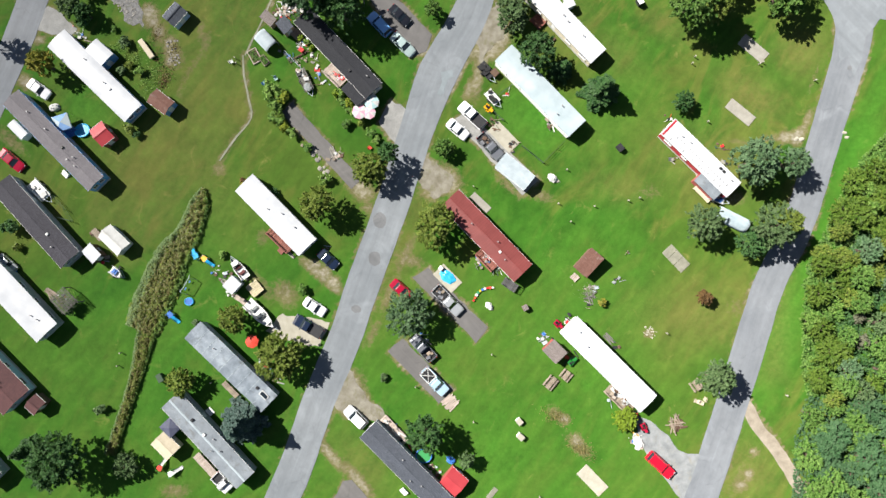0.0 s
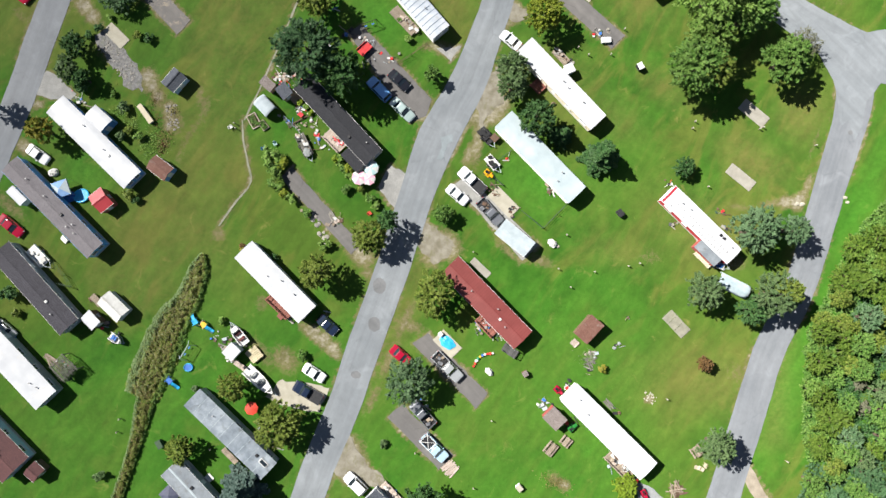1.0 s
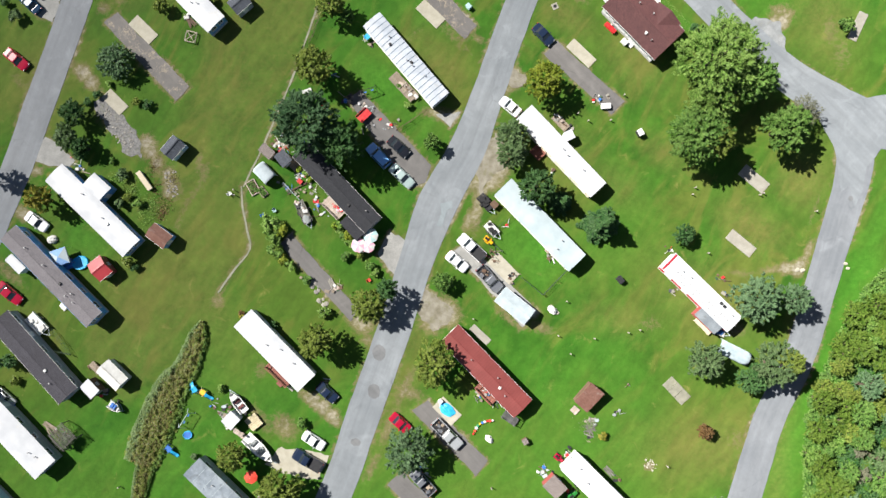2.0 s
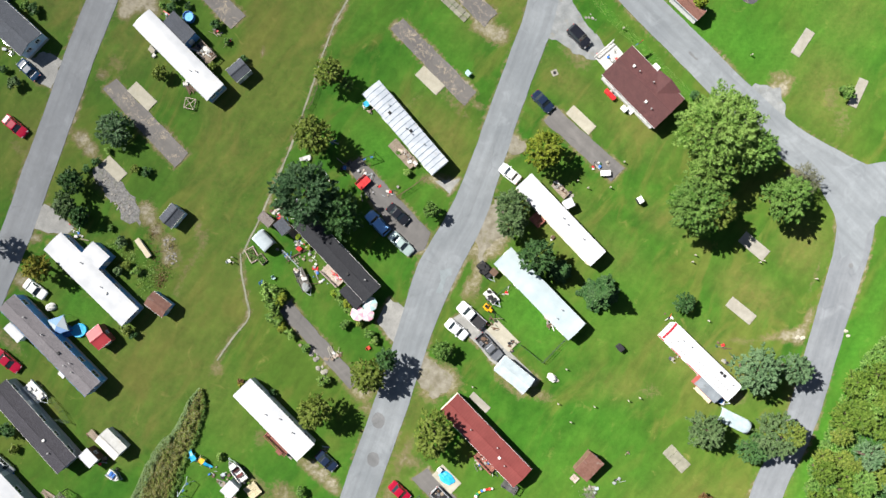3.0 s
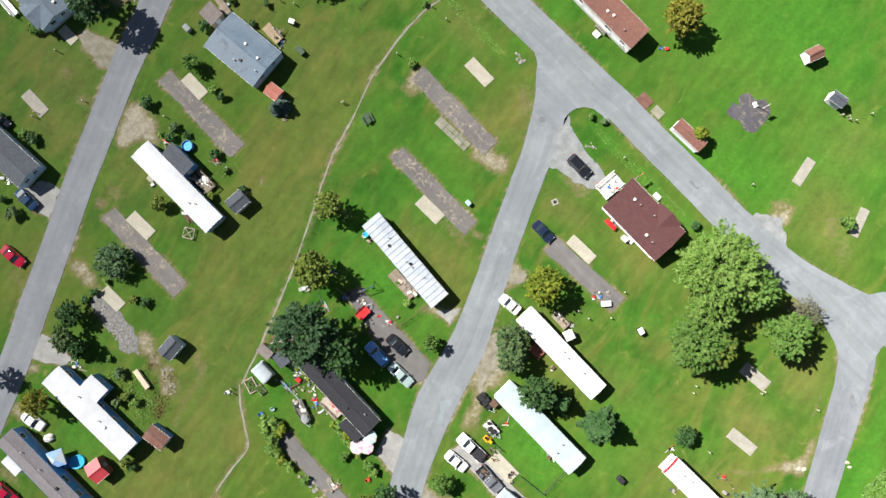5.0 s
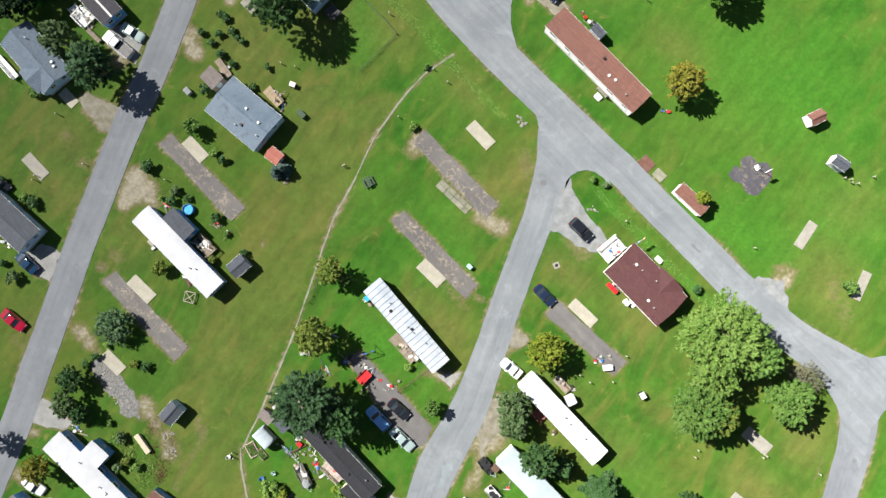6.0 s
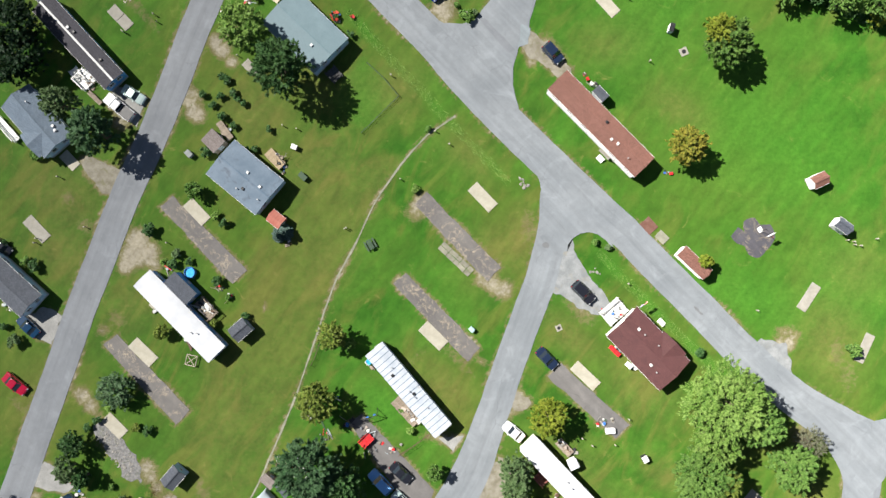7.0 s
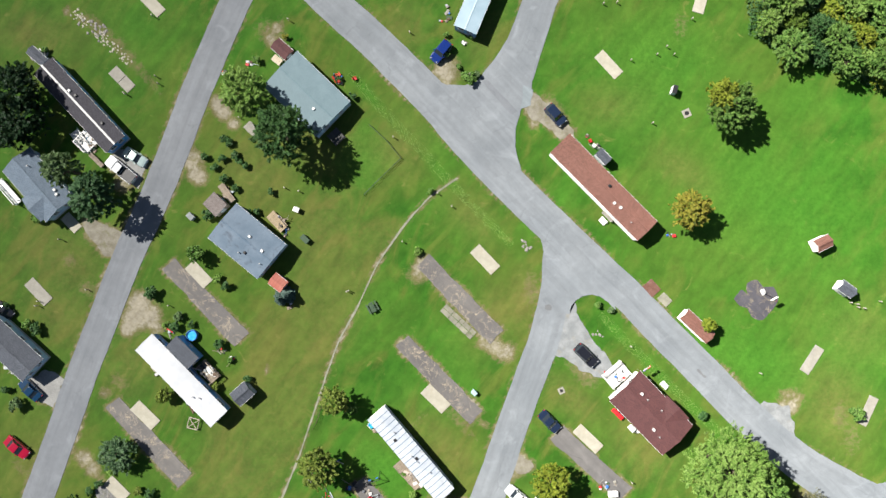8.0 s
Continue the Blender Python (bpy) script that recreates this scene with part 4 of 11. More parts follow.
def arch_shelter(x, y, L, W, yaw, label, cover, h=2.6, name="arched_shelter", ribs=5, foot=1.2):
    """A round-topped shelter: hoops with a cover over them."""
    ob = thing(name, x, y, yaw, label, "shelter", "sheds")
    n = 12
    prof = [(W / 2 * math.cos(math.pi * k / n), foot + (h - foot) * math.sin(math.pi * k / n)) for k in range(n + 1)]
    prof = [(W / 2, 0.05)] + prof + [(-W / 2, 0.05)]
    ring = prof + [(py * 0.985, z - 0.03) for py, z in reversed(prof)]
    shade(part("cover", loft(bmesh.new(), [[(px, py, z + 0.02 * math.sin(px * 3)) for py, z in ring] for px in np.linspace(-L / 2, L / 2, 8)]), cover, ob))
    for k in range(ribs):
        px = -L / 2 + 0.05 + (L - 0.1) * k / (ribs - 1)
        q = [(px, py * 0.965, max(z - 0.07, 0)) for py, z in prof]
        part("hoop", rods([(a, b, 0.025) for a, b in zip(q, q[1:])], 6), M_STEEL, ob)
    return ob


# ---- decks, rails, small buildings on decks
def deck(x, y, L, W, yaw, material, label, h=0.6, rail=(), name="wooden_deck", board=0.3, steps=None):
    """A deck with boards along its width, posts, and rails on the sides named (n, s, e, w)."""
    ob = thing(name, x, y, yaw, label, "deck", "decks")
    n = max(3, int(L / board))
    pitch = L / n
    me = bpy.data.meshes.new("plank")
    bm = boxes(((0, 0, 0), (pitch - 0.025, W, 0.05)))
    bm.to_mesh(me)
    bm.free()
    me.materials.append(material)
    for k in range(n):
        hang("plank", me, None, ob, m=Matrix.Translation((-L / 2 + pitch * (k + 0.5), random.uniform(-0.03, 0.03), h - 0.025 + random.uniform(0, 0.008))))
    for py in (-W / 2 + 0.1, 0, W / 2 - 0.1):
        part("joist", boxes(((0, py, h - 0.14), (L - 0.1, 0.06, 0.17))), M_BROWN, ob)
    for px in (-L / 2 + 0.12, L / 2 - 0.12):
        for py in (-W / 2 + 0.12, W / 2 - 0.12):
            top = h + 0.95 if rail else h - 0.06
            part("post", boxes(((px, py, top / 2), (0.1, 0.1, top))), material, ob)
    ends = {"n": ((-L / 2, W / 2 - 0.1), (L / 2, W / 2 - 0.1)), "s": ((-L / 2, -W / 2 + 0.1), (L / 2, -W / 2 + 0.1)), "w": ((-L / 2 + 0.1, -W / 2), (-L / 2 + 0.1, W / 2)), "e": ((L / 2 - 0.1, -W / 2), (L / 2 - 0.1, W / 2))}
    for s in rail:
        (ax, ay), (bx, by) = ends[s]
        ln = math.hypot(bx - ax, by - ay)
        rot = math.degrees(math.atan2(by - ay, bx - ax))
        part("rail", boxes((((ax + bx) / 2, (ay + by) / 2, h + 0.92), (ln, 0.12, 0.05), rot), (((ax + bx) / 2, (ay + by) / 2, h + 0.15), (ln, 0.05, 0.05), rot)), material, ob)
        m = max(2, int(ln / 0.35))
        stick = bpy.data.meshes.new("baluster")
        bm = boxes(((0, 0, 0), (0.05, 0.05, 0.74)))
        bm.to_mesh(stick)
        bm.free()
        stick.materials.append(material)
        for k in range(m):
            f = (k + 0.5) / m
            hang("baluster", stick, None, ob, m=Matrix.Translation((ax + (bx - ax) * f, ay + (by - ay) * f, h + 0.53)))
    if steps:
        sx, sy, rot = steps
        n = max(1, int(h / 0.19))
        for k in range(n):
            bm = bmesh.new()
            box(bm, (0.28 * (k + 0.5), 0, (h - (k + 1) * h / (n + 1)) / 2), (0.28, 1.0, h - (k + 1) * h / (n + 1)), m=Matrix.Translation((sx, sy, 0)) @ Matrix.Rotation(radians(rot), 4, "Z"))
            part("step", bm, material, ob)
    return ob


# ---- vehicles
def tyre_meshes():
    if "tyre" not in MESHES:
        bm = bmesh.new()
        prof = [(0.2, -0.1), (0.3, -0.11), (0.34, -0.07), (0.34, 0.07), (0.3, 0.11), (0.2, 0.1)]
        loft(bm, [[(r * math.cos(a), y, r * math.sin(a)) for r, y in prof] for a in np.linspace(0, math.tau, 17)], caps=False)
        bmesh.ops.remove_doubles(bm, verts=bm.verts, dist=1e-4)
        t = bpy.data.meshes.new("wheel")
        bm.to_mesh(t)
        bm.free()
        t.materials.append(M_DARK)
        bm = rods([((0, -0.09, 0), (0, 0.09, 0), 0.21)], 12)
        r = bpy.data.meshes.new("rim")
        bm.to_mesh(r)
        bm.free()
        r.materials.append(M_STEEL)
        MESHES["tyre"] = (t, r)
    return MESHES["tyre"]


def wheels(ob, xs, half, r=0.34):
    t, rim = tyre_meshes()
    for px in xs:
        for py in (-half, half):
            w = hang("wheel", t, None, ob, m=pose(px, py, r) @ Matrix.Scale(r / 0.34, 4))
            hang("rim", rim, None, w)


def body_ring(x, w, z0, z1, soft=0.12):
    """One cross-section of a car body: square below, rounded above."""
    h = w / 2
    return [(x, -h + 0.05, z0), (x, -h, z0 + 0.15), (x, -h, z1 - soft), (x, -h + soft * 0.45, z1 - soft * 0.35), (x, -h + soft * 1.6, z1), (x, h - soft * 1.6, z1), (x, h - soft * 0.45, z1 - soft * 0.35), (x, h, z1 - soft), (x, h, z0 + 0.15), (x, h - 0.05, z0)]


def car(x, y, yaw, L, label, paint, style="sedan", W=None, name=None, roof_paint=None, cargo=None, group="parked vehicles", hood=None):
    """A parked car, heading along its own x. Styles: sedan, suv, pickup."""
    name = name or {"sedan": "car", "suv": "suv", "pickup": "pickup_truck"}[style]
    ob = thing(name, x, y, yaw, label, {"sedan": "car", "suv": "car", "pickup": "pickup truck"}[style], group)
    W = W or {"sedan": 1.78, "suv": 1.88, "pickup": 1.92}[style]
    h, a = L / 2, PAINT[paint]
    rp = PAINT[roof_paint] if roof_paint else a
    if style == "sedan":
        st = [(-h, W * 0.8, 0.42, 0.72), (-h + 0.12, W * 0.94, 0.3, 0.88), (-h + 0.75, W, 0.25, 0.96), (-h * 0.2, W, 0.24, 0.94), (h * 0.3, W, 0.24, 0.93), (h * 0.48, W, 0.25, 0.9), (h - 0.45, W * 0.97, 0.28, 0.8), (h - 0.12, W * 0.9, 0.32, 0.7), (h, W * 0.74, 0.42, 0.58)]
        cab = (-h * 0.62, -h * 0.34, h * 0.14, h * 0.44, 0.93, 1.44)
    elif style == "suv":
        st = [(-h, W * 0.86, 0.45, 0.9), (-h + 0.1, W * 0.96, 0.35, 1.02), (-h + 0.6, W, 0.3, 1.05), (h * 0.3, W, 0.3, 1.03), (h * 0.45, W, 0.3, 1.02), (h - 0.4, W * 0.97, 0.33, 0.95), (h - 0.1, W * 0.9, 0.38, 0.84), (h, W * 0.78, 0.45, 0.7)]
        cab = (-h + 0.12, -h + 0.42, h * 0.16, h * 0.42, 1.03, 1.72)
    else:
        bed0 = -h * 0.12
        st = [(bed0, W, 0.4, 1.05), (h * 0.3, W, 0.4, 1.06), (h * 0.5, W, 0.4, 1.08), (h - 0.4, W * 0.98, 0.42, 1.03), (h - 0.1, W * 0.93, 0.45, 0.95), (h, W * 0.84, 0.5, 0.8)]
        cab = (bed0 + 0.04, bed0 + 0.2, h * 0.28, h * 0.5, 1.05, 1.78)
    shade_body = part("body", loft(bmesh.new(), [body_ring(*s) for s in st]), a, ob)
    c0, c1, c2, c3, zb, zt = cab
    wi, wo = W * 0.72, W * 0.92
    bm = bmesh.new()
    loft(bm, [[(c0, -wo / 2, zb), (c3, -wo / 2, zb), (c3, wo / 2, zb), (c0, wo / 2, zb)], [(c1, -wi / 2, zt - 0.03), (c2, -wi / 2, zt - 0.03), (c2, wi / 2, zt - 0.03), (c1, wi / 2, zt - 0.03)]])
    part("window_glass", bm, M_GLASS, ob, "dark window glass")
    bm = bmesh.new()
    k = 0.12
    rings = []
    for e, z in ((0.06, zt - 0.05), (0.06, zt - 0.01), (-0.06, zt + 0.025)):
        rings.append([(c1 - e, -wi / 2 - e + k, z), (c1 - e + k, -wi / 2 - e, z), (c2 + e - k, -wi / 2 - e, z), (c2 + e, -wi / 2 - e + k, z), (c2 + e, wi / 2 + e - k, z), (c2 + e - k, wi / 2 + e, z), (c1 - e + k, wi / 2 + e, z), (c1 - e, wi / 2 + e - k, z)])
    loft(bm, rings)
    part("roof", bm, rp, ob)
    mid = (c1 + c2) / 2
    for s in (-1, 1):
        for (px, pz), (qx, qz) in (((c0, zb), (c1, zt - 0.02)), ((mid, zb), (mid, zt - 0.02)), ((c3, zb), (c2, zt - 0.02))):
            part("pillar", rods([((px, s * wo / 2, pz), (qx, s * wi / 2, qz), 0.045)], 6), a, ob)
    if style == "pickup":
        b1 = bed0 - 0.06
        ln = b1 + h - 0.1
        bc = (b1 - h + 0.1) / 2
        part("bed_floor", boxes(((bc, 0, 0.62), (ln, W - 0.1, 0.08))), M_BLACK, ob, "dark truck bed liner")
        for s in (-1, 1):
            part("bed_side", boxes(((bc, s * (W / 2 - 0.06), 0.76), (ln, 0.12, 0.6), 0, 0.03)), a, ob)
        part("tailgate", boxes(((-h + 0.12, 0, 0.78), (0.08, W - 0.26, 0.52), 0, 0.02)), a, ob)
        part("bulkhead", boxes(((b1, 0, 0.78), (0.06, W - 0.26, 0.56))), a, ob)
        part("chassis", boxes(((0, 0, 0.42), (L - 0.5, W * 0.5, 0.2))), M_BLACK, ob)
        if cargo == "rack":
            fr = bmesh.new()
            q = [(bc - ln / 2 + 0.1, W / 2 - 0.1), (bc + ln / 2 - 0.1, W / 2 - 0.1), (bc + ln / 2 - 0.1, -W / 2 + 0.1), (bc - ln / 2 + 0.1, -W / 2 + 0.1)]
            for (ax, ay), (bx, by) in zip(q, q[1:] + q[:1]):
                rod(fr, (ax, ay, 1.55), (bx, by, 1.55), 0.04)
                rod(fr, (ax, ay, 1.0), (ax, ay, 1.55), 0.04)
            rod(fr, (*q[0], 1.55), (*q[2], 1.55), 0.035)
            rod(fr, (*q[1], 1.55), (*q[3], 1.55), 0.035)
            part("ladder_rack", fr, M_TRIM, ob, "white steel ladder rack")
        elif cargo == "load":
            for _ in range(9):
                s = random.uniform(0.2, 0.55)
                bm = bmesh.new()
                box(bm, (bc + random.uniform(-0.36, 0.36) * ln, random.uniform(-0.55, 0.55), 0.66 + s * 0.35), (s * 1.3, s, s * 0.7), random.uniform(0, 90), 0.03)
                part("crate", bm, random.choice((M_DECK, M_BROWN, M_STEEL, M_BLACK)), ob)
        elif cargo == "cap":
            part("tonneau_cover", boxes(((bc, 0, 1.08), (ln - 0.02, W - 0.12, 0.06), 0, 0.02)), M_BLACK, ob, "black bed cover")
        wx = (-h + ln * 0.42, h - 0.85)
    else:
        wx = (-h + L * 0.19, h - L * 0.19)
    wheels(ob, wx, W / 2 - 0.1, 0.34 if style == "sedan" else 0.38)
    zl = 0.62 if style == "sedan" else 0.8
    for s in (-1, 1):
        part("headlight", boxes(((h - 0.1, s * W * 0.34, zl), (0.16, 0.34, 0.16), s * -14, 0.03)), M_LAMP, ob)
        part("tail_light", boxes(((-h + 0.06, s * W * 0.37, zl + 0.12), (0.12, 0.22, 0.2), 0, 0.02)), M_TAIL, ob)
        part("mirror", boxes(((c3 - 0.25, s * (W / 2 + 0.07), zb + 0.06), (0.14, 0.2, 0.14), 0, 0.03)), a, ob)
    part("bumper", boxes(((h - 0.02, 0, 0.45), (0.14, W * 0.84, 0.2), 0, 0.04)), M_STEEL if style == "pickup" else a, ob)
    part("bumper", boxes(((-h + 0.02, 0, 0.48), (0.14, W * 0.86, 0.2), 0, 0.04)), M_STEEL if style == "pickup" else a, ob)
    return ob


def boat(x, y, yaw, L, W, label, hull, inner, motor=True):
    """An open motor boat on its road trailer, bow along its own x."""
    ob = thing("motor_boat", x, y, yaw, label, "boat", "boats")
    xs = np.linspace(-L / 2, L / 2, 9)
    def half(t):
        return max(0.03, W / 2 * (1 - max(0, (t - 0.45) / 0.55) ** 2.2))
    outer, inn = [], []
    for k, px in enumerate(xs):
        t = k / 8
        b = half(t)
        lift = 0.5 + 0.35 * max(0, t - 0.5)
        top = 1.25 + 0.3 * max(0, t - 0.4)
        outer.append([(px, -b, top), (px, -b * 0.82, lift + 0.25), (px, 0, lift), (px, b * 0.82, lift + 0.25), (px, b, top), (px, b * 0.86, top), (px, b * 0.72, top - 0.5), (px, -b * 0.72, top - 0.5), (px, -b * 0.86, top)])
    part("hull", loft(bmesh.new(), outer), hull, ob)
    for px in (-L * 0.22, L * 0.05):
        part("seat", boxes(((px, 0, 1.0), (0.5, W * 0.62, 0.3), 0, 0.05)), inner, ob)
    part("windscreen", boxes(((L * 0.14, 0, 1.5), (0.06, W * 0.72, 0.34))), M_GLASS, ob)
    part("foredeck", boxes(((L * 0.25, 0, 1.36), (L * 0.2, W * 0.62, 0.05), 0, 0.02)), hull, ob)
    if motor:
        part("outboard_motor", boxes(((-L / 2 - 0.25, 0, 1.35), (0.45, 0.38, 0.5), 0, 0.08), ((-L / 2 - 0.2, 0, 0.9), (0.18, 0.16, 0.7), 0, 0.03)), M_BLACK, ob)
    part("trailer_bed", rods([((-L * 0.4, -0.6, 0.5), (L * 0.2, -0.6, 0.5), 0.05), ((-L * 0.4, 0.6, 0.5), (L * 0.2, 0.6, 0.5), 0.05), ((L * 0.2, -0.6, 0.5), (L * 0.62, 0, 0.5), 0.05), ((L * 0.2, 0.6, 0.5), (L * 0.62, 0, 0.5), 0.05), ((-L * 0.1, -0.9, 0.42), (-L * 0.1, 0.9, 0.42), 0.05), ((L * 0.6, 0, 0.0), (L * 0.6, 0, 0.5), 0.04)]), M_GALV, ob)
    wheels(ob, (-L * 0.1,), 0.95, 0.32)
    return ob


# ---- plants
def crown_cloud(name, r, h0, h1, rng, leaves, size, clumps, squash=1.0, core=0.3):
    """Leaf clumps set in an uneven ellipsoid from h0 to h1, with gaps; returns the mesh and the clump centres."""
    zc, rz = (h0 + h1) / 2, (h1 - h0) / 2
    d = unit(rng.normal(size=(clumps, 3)))
    d[:, 2] = np.where(d[:, 2] < -0.3, -d[:, 2], d[:, 2])
    ang = np.arctan2(d[:, 1], d[:, 0])
    lob = 0.84 + 0.14 * np.sin(ang * rng.integers(2, 4) + rng.uniform(0, 6)) + 0.1 * np.sin(ang * rng.integers(5, 8) + rng.uniform(0, 6))
    rad = rng.uniform(core, 1.0, clumps) ** 0.55 * lob
    cen = d * rad[:, None] * np.array([r, r * squash, rz]) * 0.92
    cen[:, 2] += zc
    cr = rng.uniform(0.06, 0.17, clumps) * min(r, 4.5) + 0.12
    w = cr ** 2
    idx = rng.choice(clumps, leaves, p=w / w.sum())
    e = unit(rng.normal(size=(leaves, 3)) + np.array([0, 0, 0.3]))
    pos = cen[idx] + e * (cr[idx] * rng.uniform(0.2, 1.0, leaves) ** 0.7 * rng.choice((1.0, 1.0, 1.35, 1.8), leaves))[:, None] * np.array([1, 1, 0.8])
    out = unit((pos - np.array([0, 0, zc - rz * 0.3])))
    nrm = unit(e * 0.35 + out * 0.75 + np.array([0, 0, 0.15]) + rng.normal(size=(leaves, 3)) * 0.55)
    u, v = leaf_axes(nrm, size * rng.uniform(0.55, 1.3, leaves), rng)
    return quads(name, pos, u, v), cen


def crown_boughs(name, r, h0, h1, rng, leaves, size, squash=1.0, reach=1.05):
    """A crown of leafy sprays that stand out from a few main boughs, with gaps between them; returns the mesh and the spray tips."""
    zc, rz = (h0 + h1) / 2, (h1 - h0) / 2
    lobes = int(rng.integers(7, 11))
    bough = (np.arange(lobes) + rng.uniform(-0.38, 0.38, lobes)) * math.tau / lobes
    length = rng.uniform(0.9, 1.06, lobes)
    notch = 0.1 + min(0.018 * r, 0.13)
    n = int(60 + 27 * r * r) if r < 3.8 else int(21 * r * r)
    d = unit(rng.normal(size=(n, 3)))
    d[:, 2] = np.where(d[:, 2] < -0.25, -d[:, 2], d[:, 2])
    ang = np.arctan2(d[:, 1], d[:, 0])
    off = np.abs((ang[:, None] - bough[None] + math.pi) % math.tau - math.pi)
    near = off.argmin(1)
    flat = np.sqrt(np.clip(1 - d[:, 2] ** 2, 0, 1))
    lob = 1 - flat * (1 - (1 - notch + notch * np.exp(-(off.min(1) * lobes / 2.6) ** 2)) * length[near])
    far = rng.uniform(0.12, 1.0, n) ** 0.3 * lob * rng.uniform(0.9, 1.08, n)
    tip = d * far[:, None] * np.array([r, r * squash, rz]) * reach
    tip[:, 2] += zc
    run = rng.uniform(0.55, 1.0, n) * (0.12 * r + 0.3 if r < 3.8 else 0.15 * r + 0.25)
    axis = unit(d * np.array([1, 1, 0.4]) + np.array([0, 0, 0.12]) + rng.normal(size=(n, 3)) * 0.28)
    side = unit(np.cross(axis, np.array([0.02, 0.01, 1.0])))
    above = np.cross(side, axis)
    k = rng.choice(n, leaves, p=run / run.sum())
    t = rng.uniform(0, 1, leaves) ** 0.8
    wide = 0.46 * run[k] * (1.05 - 0.75 * t)
    hand = rng.uniform(-1, 1, leaves)
    pos = tip[k] - axis[k] * (run[k] * (1 - t))[:, None] + side[k] * (hand * wide)[:, None] + above[k] * (rng.uniform(-1, 0.6, leaves) * wide * 0.6)[:, None]
    u = unit(axis[k] + side[k] * (hand * 0.9)[:, None] + rng.normal(size=(leaves, 3)) * 0.3)
    nrm = above[k] * 0.25 + d[k] * np.array([1.15, 1.15, 0.8]) + rng.normal(size=(leaves, 3)) * 0.34
    v = unit(np.cross(nrm, u))
    ls = size * rng.uniform(0.6, 1.25, leaves)
    return quads(name, pos, u * (ls * 1.3)[:, None], v * (ls * 0.62)[:, None]), tip


def trunk_mesh(h, r, tips, rng, n_limbs=7):
    bm = bmesh.new()
    lean = Vector((rng.uniform(-0.2, 0.2), rng.uniform(-0.2, 0.2), 0))
    t0, t1 = Vector((0, 0, -0.15)), Vector((0, 0, h * 0.45)) + lean
    rod(bm, t0, (t0 + t1) / 2, r * 1.25, r, 10)
    rod(bm, (t0 + t1) / 2, t1, r, r * 0.72, 10)
    rod(bm, t1, Vector((0, 0, h * 0.78)) + lean * 2, r * 0.72, r * 0.2, 8)
    for k in range(min(n_limbs, len(tips))):
        tip = Vector(tips[k]) * 0.82
        a = Vector((0, 0, h * (0.3 + 0.4 * k / n_limbs))) + lean * 0.7
        mid = a.lerp(tip, 0.5) + Vector((0, 0, 0.25))
        rod(bm, a, mid, r * 0.42, r * 0.28, 6)
        rod(bm, mid, tip, r * 0.28, r * 0.08, 6)
    me = bpy.data.meshes.new("trunk")
    bm.to_mesh(me)
    bm.free()
    me.materials.append(M_BARK)
    return me


def tree(x, y, r, h, leaves, label, seed, size=0.175, squash=1.0, dense=1.0, name="broadleaf_tree", low=0.07, group="trees", extra=None, category="tree"):
    """A broadleaf tree: tapered trunk, limbs and a crown of leaf clumps."""
    rng = np.random.default_rng(seed)
    ob = thing(name, x, y, 0, label, category, group)
    n = int(min(27000, 700 * r * r * dense + 400))
    me, cen = crown_boughs("crown", r, h * low, h, rng, n, size, squash)
    hang("trunk", trunk_mesh(h, 0.06 + 0.032 * h, cen[:8], rng), M_BARK, ob)
    hang("crown", me, leaves, ob)
    if extra:  # a second tone of leaves on one side of the crown
        me2, _ = crown_boughs("crown", r * 0.6, h * 0.45, h * 1.03, rng, int(n * 0.3), size)
        hang("crown", me2, extra[0], ob, m=pose(extra[1], extra[2], 0))
    return ob


def conifer(x, y, r, h, leaves, label, seed, size=0.26, dense=1.0, name="conifer_tree", group="trees"):
    """A conifer: straight trunk, whorls of drooping boughs with needles."""
    rng = np.random.default_rng(seed)
    ob = thing(name, x, y, 0, label, "tree", group)
    bm = bmesh.new()
    rod(bm, (0, 0, -0.15), (0, 0, h * 0.96), 0.05 + 0.022 * h, 0.03, 8)
    pos, nrm, ln = [], [], []
    tiers = int(6 + h * 1.1)
    for k in range(tiers):
        f = k / (tiers - 1)
        z = h * (0.1 + 0.86 * f)
        rr = r * (1 - f) ** 0.85 + 0.12
        m = max(4, int(9 - 4 * f))
        for j in range(m):
            a = rng.uniform(0, math.tau)
            b = rr * rng.uniform(0.75, 1.12)
            tip = np.array([math.cos(a) * b, math.sin(a) * b, z - b * rng.uniform(0.12, 0.3)])
            root = np.array([0, 0, z])
            rod(bm, root, tip, 0.035, 0.01, 5)
            q = max(4, int(26 * b * dense))
            t = rng.uniform(0.15, 1.0, q) ** 0.75
            side = np.array([-math.sin(a), math.cos(a), 0])
            spread = (1.1 - t) * 0.34 * b + 0.08
            p = root + (tip - root) * t[:, None] + side * (rng.uniform(-1, 1, q) * spread)[:, None] + np.array([0, 0, 1]) * rng.uniform(-0.1, 0.12, q)[:, None]
            pos.append(p)
            nrm.append(unit(np.array([math.cos(a) * 0.35, math.sin(a) * 0.35, 1.0]) + rng.normal(size=(q, 3)) * 0.45))
    pos, nrm = np.concatenate(pos), np.concatenate(nrm)
    u, v = leaf_axes(nrm, size * rng.uniform(0.6, 1.2, len(pos)), rng, 1.25)
    hang("trunk", _to_mesh("trunk", bm), M_BARK, ob)
    hang("crown", quads("crown", pos, u, v), leaves, ob)
    return ob


def _to_mesh(name, bm):
    me = bpy.data.meshes.new(name)
    bm.to_mesh(me)
    bm.free()
    return me


